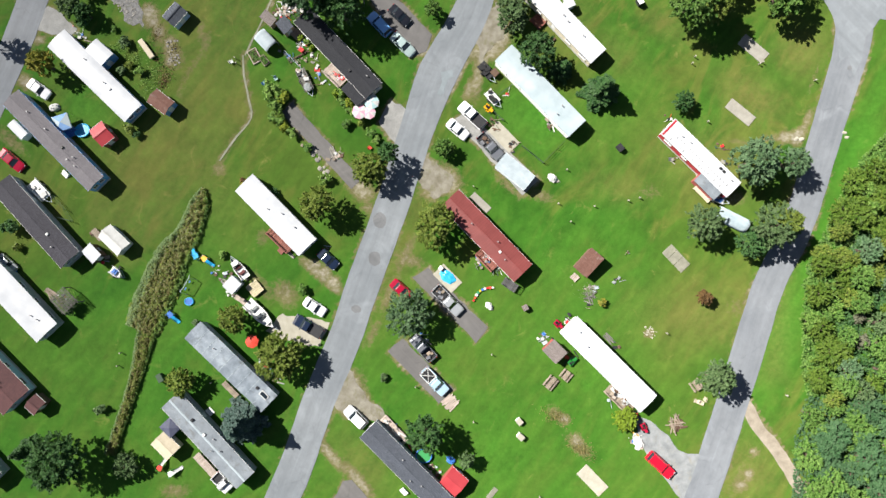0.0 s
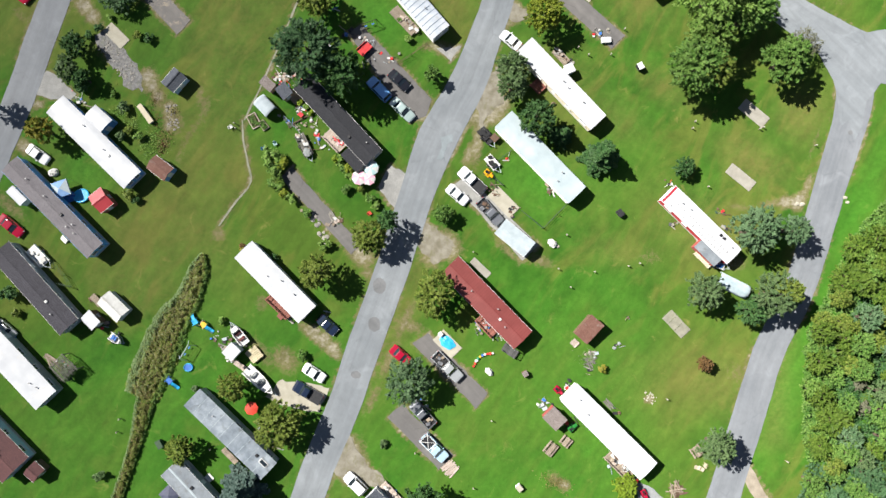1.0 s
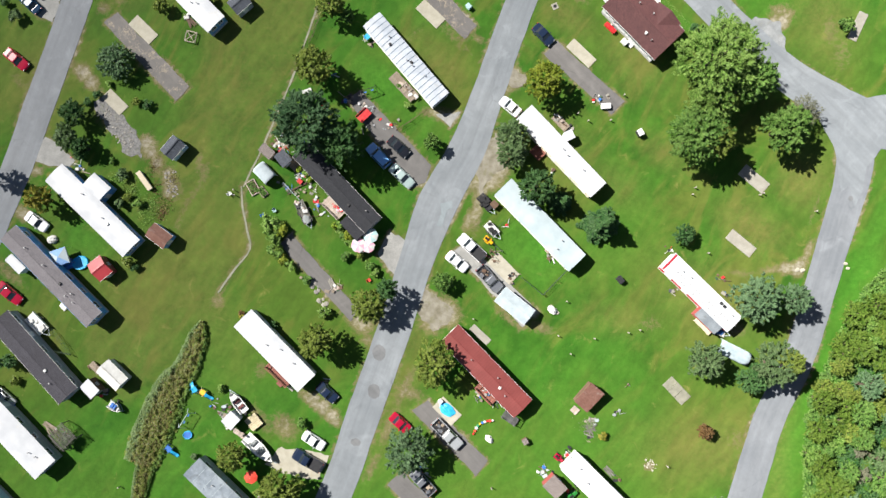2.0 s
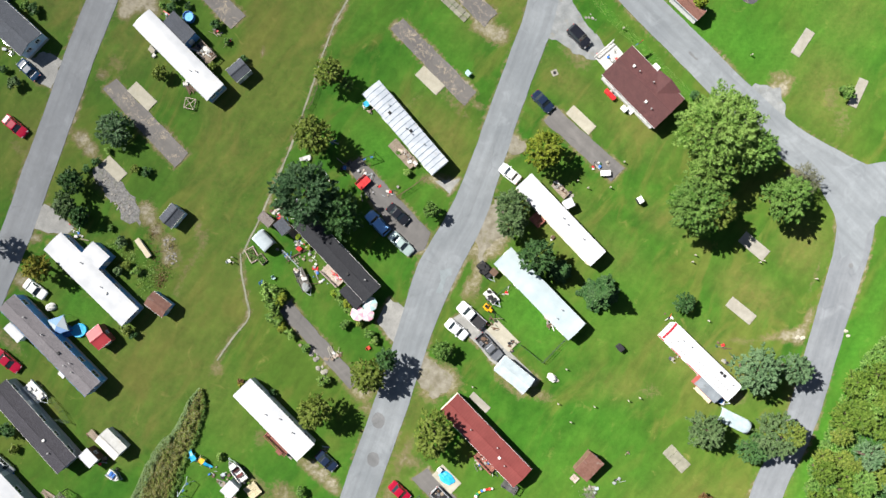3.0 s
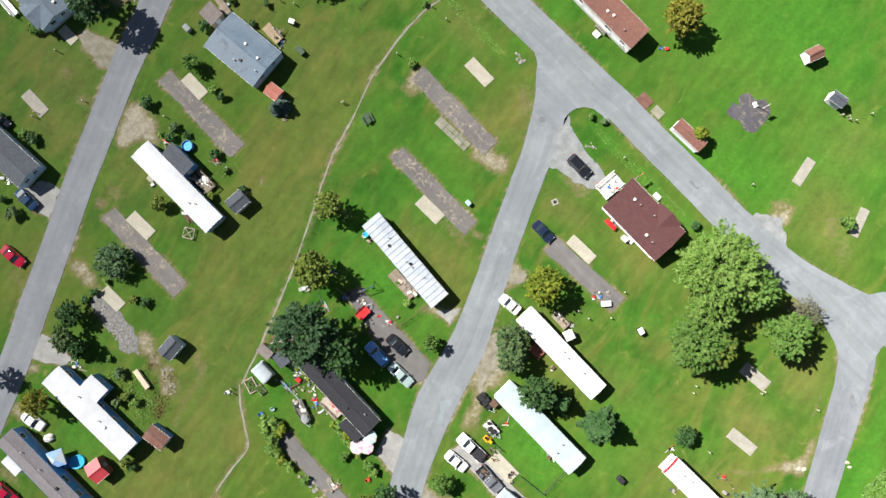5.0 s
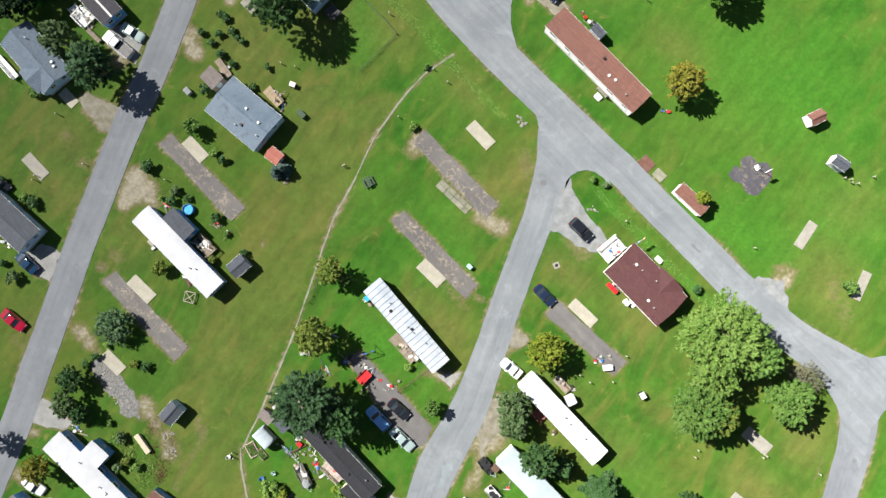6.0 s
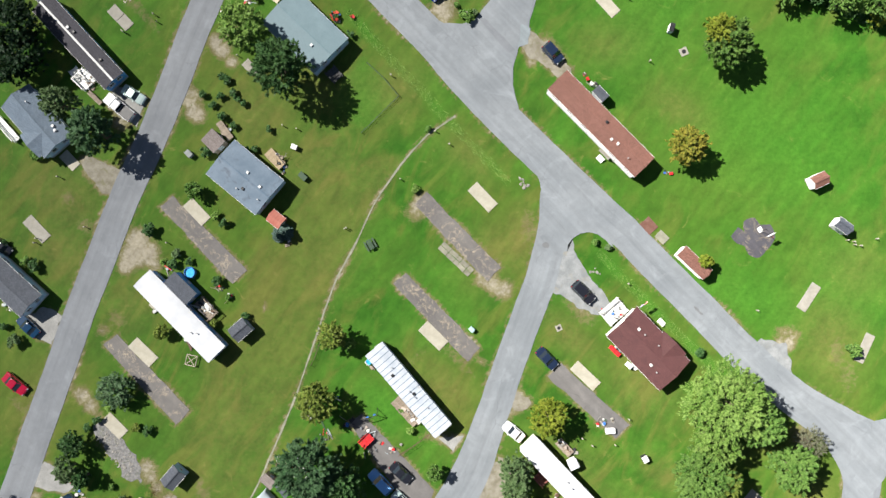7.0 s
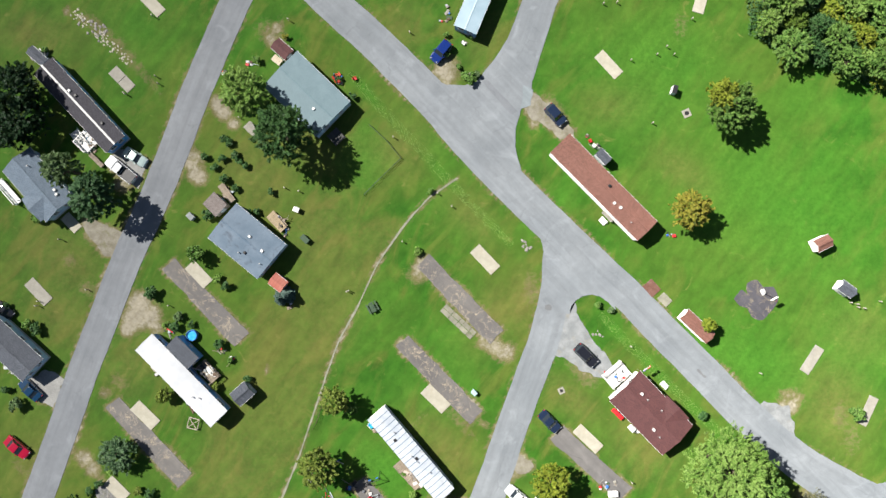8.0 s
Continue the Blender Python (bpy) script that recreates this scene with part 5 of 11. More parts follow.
def bush(x, y, r, h, leaves, label, seed, size=0.17, name="bush", dense=1.0, squash=1.0, category="bush", group="bushes"):
    rng = np.random.default_rng(seed)
    ob = thing(name, x, y, rng.uniform(0, 360), label, category, group)
    n = int(min(3000, 420 * r * r * dense + 130))
    me, cen = crown_cloud("leaves", r, 0.05, h, rng, n, size, int(9 + 5 * r), squash, 0.15)
    bm = bmesh.new()
    for c in cen[:7]:
        rod(bm, (0, 0, -0.1), tuple(c), 0.035, 0.012, 5)
    hang("stems", _to_mesh("stems", bm), M_BARK, ob)
    hang("leaves", me, leaves, ob)
    return ob


def weeds(name, line, widths, height, leaves, label, seed, per_metre=170, size=0.16, kind="stuff", category="weeds"):
    """A belt of uncut growth along a line: upright blades and leaves."""
    rng = np.random.default_rng(seed)
    pts = along(line, 0.5)
    at = [min(range(len(pts)), key=lambda k: (pts[k][0] - Vector((*p, 0))).length) for p in line]
    ws = np.interp(range(len(pts)), at, widths) if len(widths) == len(line) else np.interp(np.linspace(0, 1, len(pts)), np.linspace(0, 1, len(widths)), widths)
    cen, u, v = [], [], []
    for (q, s), w in zip(pts, ws):
        n = int(per_metre * 0.5 * w / 4)
        lean = noise.noise((q.x * 0.35, q.y * 0.35, seed)) * 0.1
        o = (rng.uniform(-0.5, 0.5, n) + lean) * w * (0.95 + 0.35 * noise.noise((q.x * 0.8, q.y * 0.8, seed + 5.0)))
        t = rng.uniform(-0.35, 0.35, n)
        edge = 1 - np.abs(o / w * 2) ** 3 * 0.6
        x, y = q.x + s.x * o + s.y * t, q.y + s.y * o - s.x * t
        patch = np.array([0.5 + 0.7 * np.clip(noise.noise((a * 1.5, b * 1.5, 3.0)) + 0.5, 0, 1) for a, b in zip(x, y)])
        z = height * patch * edge * rng.uniform(0.25, 1.0, n)
        cen.append(np.stack([x, y, z], 1))
    cen = np.concatenate(cen)
    nrm = unit(np.array([-0.3, 0.15, 1.1]) + rng.normal(size=cen.shape) * 0.55)
    u, v = leaf_axes(nrm, size * rng.uniform(0.5, 1.4, len(cen)), rng, 1.2)
    me = quads(name, cen, u, v)
    me.materials.append(leaves)
    return tagged(new(name, me), label, category, kind=kind)


def tufts(name, spots, leaves, label, seed, size=0.1, height=0.2, category="grass"):
    """Low tufts in soft ovals (x, y, rx, ry, yaw, count): one scattered cover."""
    rng = np.random.default_rng(seed)
    cen = []
    for x, y, rx, ry, yaw, n in spots:
        a, b = rng.normal(size=n) * rx * 0.5, rng.normal(size=n) * ry * 0.5
        c, s = math.cos(radians(yaw)), math.sin(radians(yaw))
        cen.append(np.stack([x + a * c - b * s, y + a * s + b * c, rng.uniform(0.02, height, n)], 1))
    cen = np.concatenate(cen)
    nrm = unit(np.array([0, 0, 0.8]) + rng.normal(size=cen.shape) * 0.5)
    u, v = leaf_axes(nrm, size * rng.uniform(0.5, 1.5, len(cen)), rng)
    me = quads(name, cen, u, v)
    me.materials.append(leaves)
    return tagged(new(name, me), label, category, kind="stuff")


def inside(x, y, poly):
    hit = False
    for (ax, ay), (bx, by) in zip(poly, poly[1:] + poly[:1]):
        if (ay > y) != (by > y) and x < (bx - ax) * (y - ay) / (by - ay) + ax:
            hit = not hit
    return hit


def woods(poly, pitch, seed, kinds, label):
    """Woodland trees and shrubs set unevenly over an area, copied from a few grown ones at many sizes."""
    rng = np.random.default_rng(seed)
    grown = {}
    xs, ys = [p[0] for p in poly], [p[1] for p in poly]
    for gx in np.arange(min(xs), max(xs), pitch):
        for gy in np.arange(min(ys), max(ys), pitch):
            px, py = gx + rng.uniform(-0.48, 0.48) * pitch, gy + rng.uniform(-0.48, 0.48) * pitch
            if not inside(px, py, poly):
                continue
            k = int(rng.integers(len(kinds)))
            mt, r, h, dens = kinds[k]
            if k not in grown:
                grown[k] = tree(px, py, r, h, mt, label, seed * 100 + k, 0.2, dense=dens, low=0.05, name="woodland_tree", group="woods")
            else:
                wide = rng.uniform(0.75, 1.25)
                copy_thing(grown[k], pose(px, py, 0, 0, 0, rng.uniform(0, 360)) @ Matrix.Diagonal((wide, wide * rng.uniform(0.85, 1.15), rng.uniform(0.6, 1.15), 1)))


def undergrowth(poly, per_area, height, leaves, label, seed):
    """Low tangled growth over an area, in uneven mounds."""
    rng = np.random.default_rng(seed)
    p = np.array(poly)
    lo, hi = p.min(0), p.max(0)
    n = int((hi[0] - lo[0]) * (hi[1] - lo[1]) * per_area)
    x, y = rng.uniform(lo[0], hi[0], n), rng.uniform(lo[1], hi[1], n)
    keep = ~clear_of(x, y, [poly])
    x, y = x[keep], y[keep]
    mound = np.array([np.clip(0.5 + noise.noise((a * 0.6, b * 0.6, 4.0)) + 0.5 * noise.noise((a * 1.7, b * 1.7, 9.0)), 0.08, 1.2) for a, b in zip(x, y)])
    cen = np.stack([x, y, height * mound * rng.uniform(0.5, 1.0, len(x))], 1)
    u, v = leaf_axes(unit(np.array([-0.25, 0.12, 0.9]) + rng.normal(size=cen.shape) * 0.55), rng.uniform(0.1, 0.24, len(x)), rng, 1.3)
    me = quads("undergrowth", cen, u, v)
    me.materials.append(leaves)
    return tagged(new("undergrowth", me), label, "shrubs", kind="stuff")


def clear_of(x, y, polys):
    """True where a point lies outside every outline."""
    ok = np.ones(len(x), bool)
    for poly in polys:
        p = np.array(poly)
        near = np.flatnonzero((x > p[:, 0].min()) & (x < p[:, 0].max()) & (y > p[:, 1].min()) & (y < p[:, 1].max()))
        if not len(near):
            continue
        px, py, hit = x[near], y[near], np.zeros(len(near), bool)
        for (ax, ay), (bx, by) in zip(p, np.roll(p, -1, 0)):
            if ay == by:
                continue
            cross = (ay > py) != (by > py)
            hit ^= cross & (px < (bx - ax) * (py - ay) / (by - ay) + ax)
        ok[near] &= ~hit
    return ok


def soil_at(channel, x, y):
    """The ground's wear, dryness or lushness at some points (in the finely gridded part)."""
    i = np.clip(np.searchsorted(GX, x), 1, len(GX) - 1)
    j = np.clip(np.searchsorted(GY, y), 1, len(GY) - 1)
    return SOIL[channel][j, i]


def grass_cover(count, x0, x1, y0, y1, seed, height=0.028, width=0.05):
    """Short grass: one blade-shaped triangle each, thin where the ground is worn."""
    rng = np.random.default_rng(seed)
    pitch = math.sqrt((x1 - x0) * (y1 - y0) / count)
    gx, gy = np.meshgrid(np.arange(x0, x1, pitch), np.arange(y0, y1, pitch))
    count = gx.size
    x, y = gx.ravel() + rng.uniform(-0.6, 0.6, count) * pitch, gy.ravel() + rng.uniform(-0.6, 0.6, count) * pitch
    keep = clear_of(x, y, BARE) & (soil_at(0, x, y) < rng.uniform(0.15, 0.6, count))
    x, y = x[keep], y[keep]
    n = len(x)
    h = height * rng.uniform(0.4, 1.3, n) * (1 + 0.5 * soil_at(2, x, y))
    a = rng.uniform(0, math.tau, n)
    lean = rng.normal(size=(n, 2)) * 0.16
    w = width * rng.uniform(0.6, 1.4, n)
    co = np.zeros((n, 3, 3))
    co[:, 0] = np.stack([x - np.cos(a) * w, y - np.sin(a) * w, np.zeros(n)], 1)
    co[:, 1] = np.stack([x + np.cos(a) * w, y + np.sin(a) * w, np.zeros(n)], 1)
    co[:, 2] = np.stack([x + lean[:, 0], y + lean[:, 1], h], 1)
    me = bpy.data.meshes.new("grass")
    me.vertices.add(3 * n)
    me.vertices.foreach_set("co", co.reshape(-1))
    me.loops.add(3 * n)
    me.loops.foreach_set("vertex_index", np.arange(3 * n, dtype=np.int32))
    me.polygons.add(n)
    me.polygons.foreach_set("loop_start", np.arange(0, 3 * n, 3, dtype=np.int32))
    me.update(calc_edges=True)
    at = me.attributes.new("soil", "FLOAT_COLOR", "POINT")
    col = np.ones((3 * n, 4), dtype=np.float32)
    for k in range(3):
        col[:, k] = np.repeat(soil_at(k, x, y) * (0.3 if k == 0 else 1.0), 3)
    at.data.foreach_set("color", col.reshape(-1))
    me.materials.append(M_BLADES)
    return tagged(new("grass", me), "short green grass blades of a mown lawn", "grass", kind="stuff")


# ---- small things of yards and gardens
def pedestal(x, y, h=0.7, label="white utility pedestal on the lawn", material=None, w=0.2):
    ob = thing("utility_pedestal", x, y, -44, label, "utility box", "utility pedestals")
    part("post", boxes(((0, 0, h * 0.4), (w * 0.5, w * 0.5, h * 0.8))), M_DECK, ob)
    part("box", boxes(((0, 0, h * 0.78), (w, w * 0.8, h * 0.44), 0, 0.03)), material or M_CONCRETE, ob)
    part("lid", boxes(((0, 0, h + 0.02), (w * 1.12, w * 0.92, 0.05), 0, 0.015)), material or M_PALE, ob)
    return ob


def bin_box(x, y, yaw, L, W, h, label, material, name="storage_box", lid=None, category="box"):
    """A chest, tank or crate with a lid and feet."""
    ob = thing(name, x, y, yaw, label, category)
    part("body", boxes(((0, 0, h * 0.47 + 0.03), (L * 0.94, W * 0.94, h * 0.86), 0, 0.04)), material, ob)
    part("lid", boxes(((0, 0, h - 0.04), (L, W, 0.08), 0, 0.03)), lid or material, ob)
    for sx in (-1, 1):
        for sy in (-1, 1):
            part("foot", boxes(((sx * L * 0.38, sy * W * 0.36, 0.03), (0.1, 0.1, 0.06))), M_BROWN, ob)
    return ob


def picnic_table(x, y, yaw, label="weathered wooden picnic table", material=None, L=1.9):
    ob = thing("picnic_table", x, y, yaw, label, "picnic table", "picnic tables")
    mt = material or M_DECK
    for k in range(5):
        part("plank", boxes(((0, -0.32 + 0.16 * k, 0.74), (L, 0.14, 0.04))), mt, ob)
    for s in (-1, 1):
        for o in (0, 0.15):
            part("bench_plank", boxes(((0, s * (0.66 + o), 0.45), (L, 0.13, 0.04))), mt, ob)
        part("leg", rods([((s * L * 0.34, -0.7, 0), (s * L * 0.34, -0.25, 0.73), 0.045), ((s * L * 0.34, 0.7, 0), (s * L * 0.34, 0.25, 0.73), 0.045), ((s * L * 0.34, -0.78, 0.41), (s * L * 0.34, 0.78, 0.41), 0.04)]), mt, ob)
    return ob


def chair(x, y, yaw, material, label="plastic garden chair standing outdoors"):
    ob = thing("garden_chair", x, y, yaw, label, "chair", "garden chairs")
    part("seat", boxes(((0, 0, 0.42), (0.5, 0.5, 0.05), 0, 0.02)), material, ob)
    bm = bmesh.new()
    box(bm, (0, 0, 0.3), (0.05, 0.5, 0.55), 0, 0.02, m=Matrix.Translation((-0.26, 0, 0.42)) @ Matrix.Rotation(radians(-14), 4, "Y"))
    part("backrest", bm, material, ob)
    for sx in (-1, 1):
        for sy in (-1, 1):
            part("leg", rods([((sx * 0.24, sy * 0.24, 0), (sx * 0.21, sy * 0.21, 0.41), 0.025)], 6), material, ob)
    for sy in (-1, 1):
        part("armrest", boxes(((0, sy * 0.27, 0.64), (0.5, 0.06, 0.04), 0, 0.015)), material, ob)
    return ob


def umbrella(x, y, r, h, panels, label):
    """A garden parasol: pole, foot and eight cloth panels in turn."""
    ob = thing("garden_umbrella", x, y, 10, label, "umbrella", "umbrellas")
    part("foot", rods([((0, 0, 0), (0, 0, 0.1), 0.3)], 14), M_DARK, ob)
    part("pole", rods([((0, 0, 0.1), (0, 0, h + 0.05), 0.025)]), M_TRIM, ob)
    part("finial", rods([((0, 0, h + 0.05), (0, 0, h + 0.16), 0.04, 0.01)]), M_TRIM, ob)
    for k in range(8):
        a, b = k * math.tau / 8, (k + 1) * math.tau / 8
        bm = bmesh.new()
        top, tip = (0, 0, h), [(r * math.cos(t), r * math.sin(t), h - 0.32 * r) for t in (a, b)]
        mid = [(0.55 * r * math.cos(t), 0.55 * r * math.sin(t), h - 0.13 * r) for t in (a, b)]
        for dz in (0.0, -0.015):
            vs = [bm.verts.new((p[0], p[1], p[2] + dz)) for p in (top, mid[0], mid[1], tip[0], tip[1])]
            bm.faces.new((vs[0], vs[1], vs[2]))
            bm.faces.new((vs[1], vs[3], vs[4], vs[2]))
        part("cloth_panel", bm, panels[k % len(panels)], ob)
        part("rib", rods([((0, 0, h - 0.04), (r * math.cos(a), r * math.sin(a), h - 0.32 * r - 0.03), 0.012)], 5), M_STEEL, ob)
    return ob


def pool(x, y, rx, ry, yaw, h, wall, water, label, name="paddling_pool"):
    ob = thing(name, x, y, yaw, label, "pool", "pools")
    n = 28
    ring = lambda k, z: [(rx * k * math.cos(t), ry * k * math.sin(t), z) for t in np.linspace(0, math.tau, n, endpoint=False)]
    bm = bmesh.new()
    loft(bm, [ring(1.0, 0), ring(1.03, h * 0.5), ring(1.0, h * 0.95), ring(0.95, h), ring(0.88, h * 0.93), ring(0.88, 0.05)], caps=False)
    shade(part("wall", bm, wall, ob))
    bm = bmesh.new()
    loft(bm, [ring(0.885, 0.03), ring(0.885, h * 0.7)])
    part("water", bm, water, ob)
    return ob


def popup_tent(x, y, yaw, W, label, cloth, h=2.1):
    ob = thing("canopy_tent", x, y, yaw, label, "tent", "tents")
    q = [(sx * W / 2, sy * W / 2) for sx, sy in ((-1, -1), (1, -1), (1, 1), (-1, 1))]
    for k, (px, py) in enumerate(q):
        part("leg", rods([((px, py, 0), (px, py, h), 0.025)], 6), M_STEEL, ob)
        nx, ny = q[(k + 1) % 4]
        bm = bmesh.new()
        for dz in (0, -0.02):
            vs = [bm.verts.new(p) for p in ((px * 1.04, py * 1.04, h - 0.2 + dz), (nx * 1.04, ny * 1.04, h - 0.2 + dz), (nx, ny, h + dz), (px, py, h + dz), (0, 0, h + 0.6 + dz))]
            bm.faces.new(vs[:4])
            bm.faces.new((vs[3], vs[2], vs[4]))
        part("cloth_panel", bm, cloth[k % len(cloth)], ob)
    return ob


def swing_set(x, y, yaw, L, label, material, seats=2):
    ob = thing("swing_set", x, y, yaw, label, "swing set")
    part("top_bar", rods([((-L / 2, 0, 2.0), (L / 2, 0, 2.0), 0.05)]), material, ob)
    for sx in (-1, 1):
        for sy in (-1, 1):
            part("leg", rods([((sx * (L / 2 + 0.15), sy * 0.75, 0), (sx * L / 2, 0, 2.0), 0.045)]), material, ob)
    for k in range(seats):
        px = -L / 2 + L * (k + 0.5) / seats
        sw = part("swing_seat", boxes(((px, 0, 0.5), (0.45, 0.2, 0.04), 0, 0.01)), M_TARP_BLUE, ob)
        part("chain", rods([((px - 0.2, 0, 0.52), (px - 0.2, 0, 2.0), 0.012), ((px + 0.2, 0, 0.52), (px + 0.2, 0, 2.0), 0.012)], 5), M_STEEL, sw)
    return ob


def playset(x, y, yaw, label, colours):
    """A plastic climbing set: platform on posts, a slide and a ladder."""
    ob = thing("play_slide", x, y, yaw, label, "play set")
    part("platform", boxes(((0, 0, 0.9), (0.9, 0.9, 0.1), 0, 0.03)), colours[0], ob)
    for sx in (-1, 1):
        for sy in (-1, 1):
            part("post", boxes(((sx * 0.4, sy * 0.4, 0.7), (0.1, 0.1, 1.4), 0, 0.02)), colours[1], ob)
    bm = bmesh.new()
    loft(bm, [[(px, -0.28, z + 0.12), (px, -0.24, z), (px, 0.24, z), (px, 0.28, z + 0.12), (px, 0.24, z - 0.05), (px, -0.24, z - 0.05)] for px, z in ((0.45, 0.92), (0.9, 0.7), (1.5, 0.25), (1.9, 0.12))])
    part("slide", bm, colours[2], ob)
    part("ladder", rods([((-0.45, -0.25, 0.9), (-0.85, -0.25, 0), 0.03), ((-0.45, 0.25, 0.9), (-0.85, 0.25, 0), 0.03), ((-0.55, -0.25, 0.65), (-0.55, 0.25, 0.65), 0.03), ((-0.7, -0.25, 0.35), (-0.7, 0.25, 0.35), 0.03)], 6), colours[1], ob)
    return ob


def pergola(x, y, yaw, L, W, h, label, material):
    """Posts, beams and a grid of thin slats."""
    ob = thing("pergola", x, y, yaw, label, "pergola")
    footprint(x, y, L, W, yaw)
    for sx in (-1, 1):
        for sy in (-1, 1):
            part("post", boxes(((sx * (L / 2 - 0.2), sy * (W / 2 - 0.2), h / 2), (0.12, 0.12, h))), material, ob)
    for sy in (-1, 1):
        part("beam", boxes(((0, sy * (W / 2 - 0.2), h + 0.07), (L, 0.1, 0.14))), material, ob)
    n = int(W / 0.28)
    for k in range(int(L / 0.26)):
        part("slat", boxes(((-L / 2 + 0.13 + 0.26 * k, 0, h + 0.17 + random.uniform(0, 0.03)), (0.09, W * random.uniform(0.94, 1.06), 0.05), random.uniform(-1.5, 1.5))), material, ob)
    for k in range(n // 2):
        part("batten", boxes(((0, -W / 2 + 0.3 + 0.56 * k, h + 0.235), (L * random.uniform(0.9, 1.0), 0.06, 0.04), random.uniform(-1, 1))), material, ob)
    return ob


def raised_bed(x, y, yaw, L, W, label, material, seed):
    """A low frame of boards filled with soil and seedlings."""
    rng = np.random.default_rng(seed)
    ob = thing("raised_bed", x, y, yaw, label, "garden bed")
    for sy in (-1, 1):
        part("side_board", boxes(((0, sy * W / 2, 0.15), (L + 0.12, 0.12, 0.34))), material, ob)
    for sx in (-1, 1):
        part("end_board", boxes(((sx * L / 2, 0, 0.15), (0.12, W - 0.14, 0.34))), material, ob)
    part("soil", boxes(((0, 0, 0.1), (L - 0.14, W - 0.14, 0.2))), M_BROWN, ob)
    n = 260
    cen = np.stack([rng.uniform(-0.44, 0.44, n) * L, rng.uniform(-0.42, 0.42, n) * W, rng.uniform(0.22, 0.55, n)], 1)
    u, v = leaf_axes(unit(np.array([0, 0, 0.9]) + rng.normal(size=cen.shape) * 0.5), rng.uniform(0.06, 0.13, n), rng)
    hang("foliage", quads("foliage", cen, u, v), L_GREEN, ob)
    return ob


def cross_frame(x, y, yaw, a, label, material):
    """A flat square frame on short legs, braced by two diagonals."""
    ob = thing("trestle_stand", x, y, yaw, label, "stand")
    for k in range(4):
        t = Matrix.Rotation(radians(90 * k), 4, "Z")
        bm = bmesh.new()
        box(bm, (0, a / 2, 0.5), (a + 0.09, 0.09, 0.09), m=t)
        part("rail", bm, material, ob)
        bm = bmesh.new()
        box(bm, (a / 2 - 0.06, a / 2 - 0.06, 0.225), (0.09, 0.09, 0.45), m=t)
        part("leg", bm, material, ob)
    part("brace", boxes(((0, 0, 0.56), (a * 1.36, 0.09, 0.05), 45)), material, ob)
    part("brace", boxes(((0, 0, 0.62), (a * 1.36, 0.09, 0.05), -45)), material, ob)
    return ob


def wire_fence(points, h, label, mesh_mat=None, step=2.0, name="wire_fence"):
    """Posts with three rails between them along a line of points."""
    x0, y0 = points[0]
    ob = thing(name, x0, y0, 0, label, "fence", "fences")
    for (ax, ay), (bx, by) in zip(points, points[1:]):
        n = max(1, int(math.hypot(bx - ax, by - ay) / step))
        q = [(ax + (bx - ax) * k / n - x0, ay + (by - ay) * k / n - y0) for k in range(n + 1)]
        for px, py in q:
            part("post", rods([((px, py, -0.1), (px, py, h), 0.035)], 6), mesh_mat or M_DECK, ob)
        for (px, py), (sx, sy) in zip(q, q[1:]):
            for z in (0.2, 0.55 * h, 0.95 * h):
                part("rail", rods([((px, py, z), (sx, sy, z), 0.022)], 5), mesh_mat or M_GALV, ob)
    return ob


def lawn_tractor(x, y, yaw, paint, label):
    ob = thing("lawn_tractor", x, y, yaw, label, "lawn tractor")
    part("hood", boxes(((0.5, 0, 0.62), (0.8, 0.5, 0.4), 0, 0.08)), PAINT[paint], ob)
    part("mower_deck", boxes(((0.0, 0, 0.22), (0.8, 1.1, 0.16), 0, 0.05)), PAINT[paint], ob)
    part("fender", boxes(((-0.4, 0, 0.6), (0.7, 0.9, 0.12), 0, 0.05)), PAINT[paint], ob)
    part("seat", boxes(((-0.4, 0, 0.75), (0.4, 0.4, 0.14), 0, 0.04), ((-0.58, 0, 0.92), (0.1, 0.4, 0.3), 0, 0.04)), M_BLACK, ob)
    part("steering_wheel", rods([((0.05, 0, 0.7), (-0.02, 0, 0.95), 0.02), ((-0.03, 0, 0.95), (-0.02, 0, 0.98), 0.17)], 10), M_BLACK, ob)
    wheels(ob, (-0.45,), 0.42, 0.3)
    wheels(ob, (0.6,), 0.4, 0.22)
    return ob


def utility_trailer(x, y, yaw, L, W, label, material, sides=0.3, load=None):
    ob = thing("utility_trailer", x, y, yaw, label, "trailer", "trailers")
    n = max(4, int(W / 0.2))
    for k in range(n):
        part("plank", boxes(((0, -W / 2 + W * (k + 0.5) / n, 0.6), (L, W / n - 0.02, 0.05))), material, ob)
    for s in (-1, 1):
        part("side_board", boxes(((0, s * (W / 2 + 0.03), 0.6 + sides / 2), (L, 0.05, sides))), material, ob)
    part("drawbar", rods([((L / 2, -W * 0.35, 0.5), (L / 2 + 1.0, 0, 0.45), 0.04), ((L / 2, W * 0.35, 0.5), (L / 2 + 1.0, 0, 0.45), 0.04), ((L / 2 + 0.95, 0, 0), (L / 2 + 0.95, 0, 0.45), 0.03)]), M_GALV, ob)
    part("axle", rods([((-0.1, -W / 2 - 0.1, 0.34), (-0.1, W / 2 + 0.1, 0.34), 0.05)]), M_BLACK, ob)
    wheels(ob, (-0.1,), W / 2 + 0.16, 0.32)
    if load:
        for _ in range(7):
            s = random.uniform(0.25, 0.6)
            bm = bmesh.new()
            box(bm, (random.uniform(-0.36, 0.36) * L, random.uniform(-0.3, 0.3) * W, 0.63 + s * 0.3), (s * 1.5, s, s * 0.6), random.uniform(0, 90), 0.03)
            part("crate", bm, load, ob)
    return ob


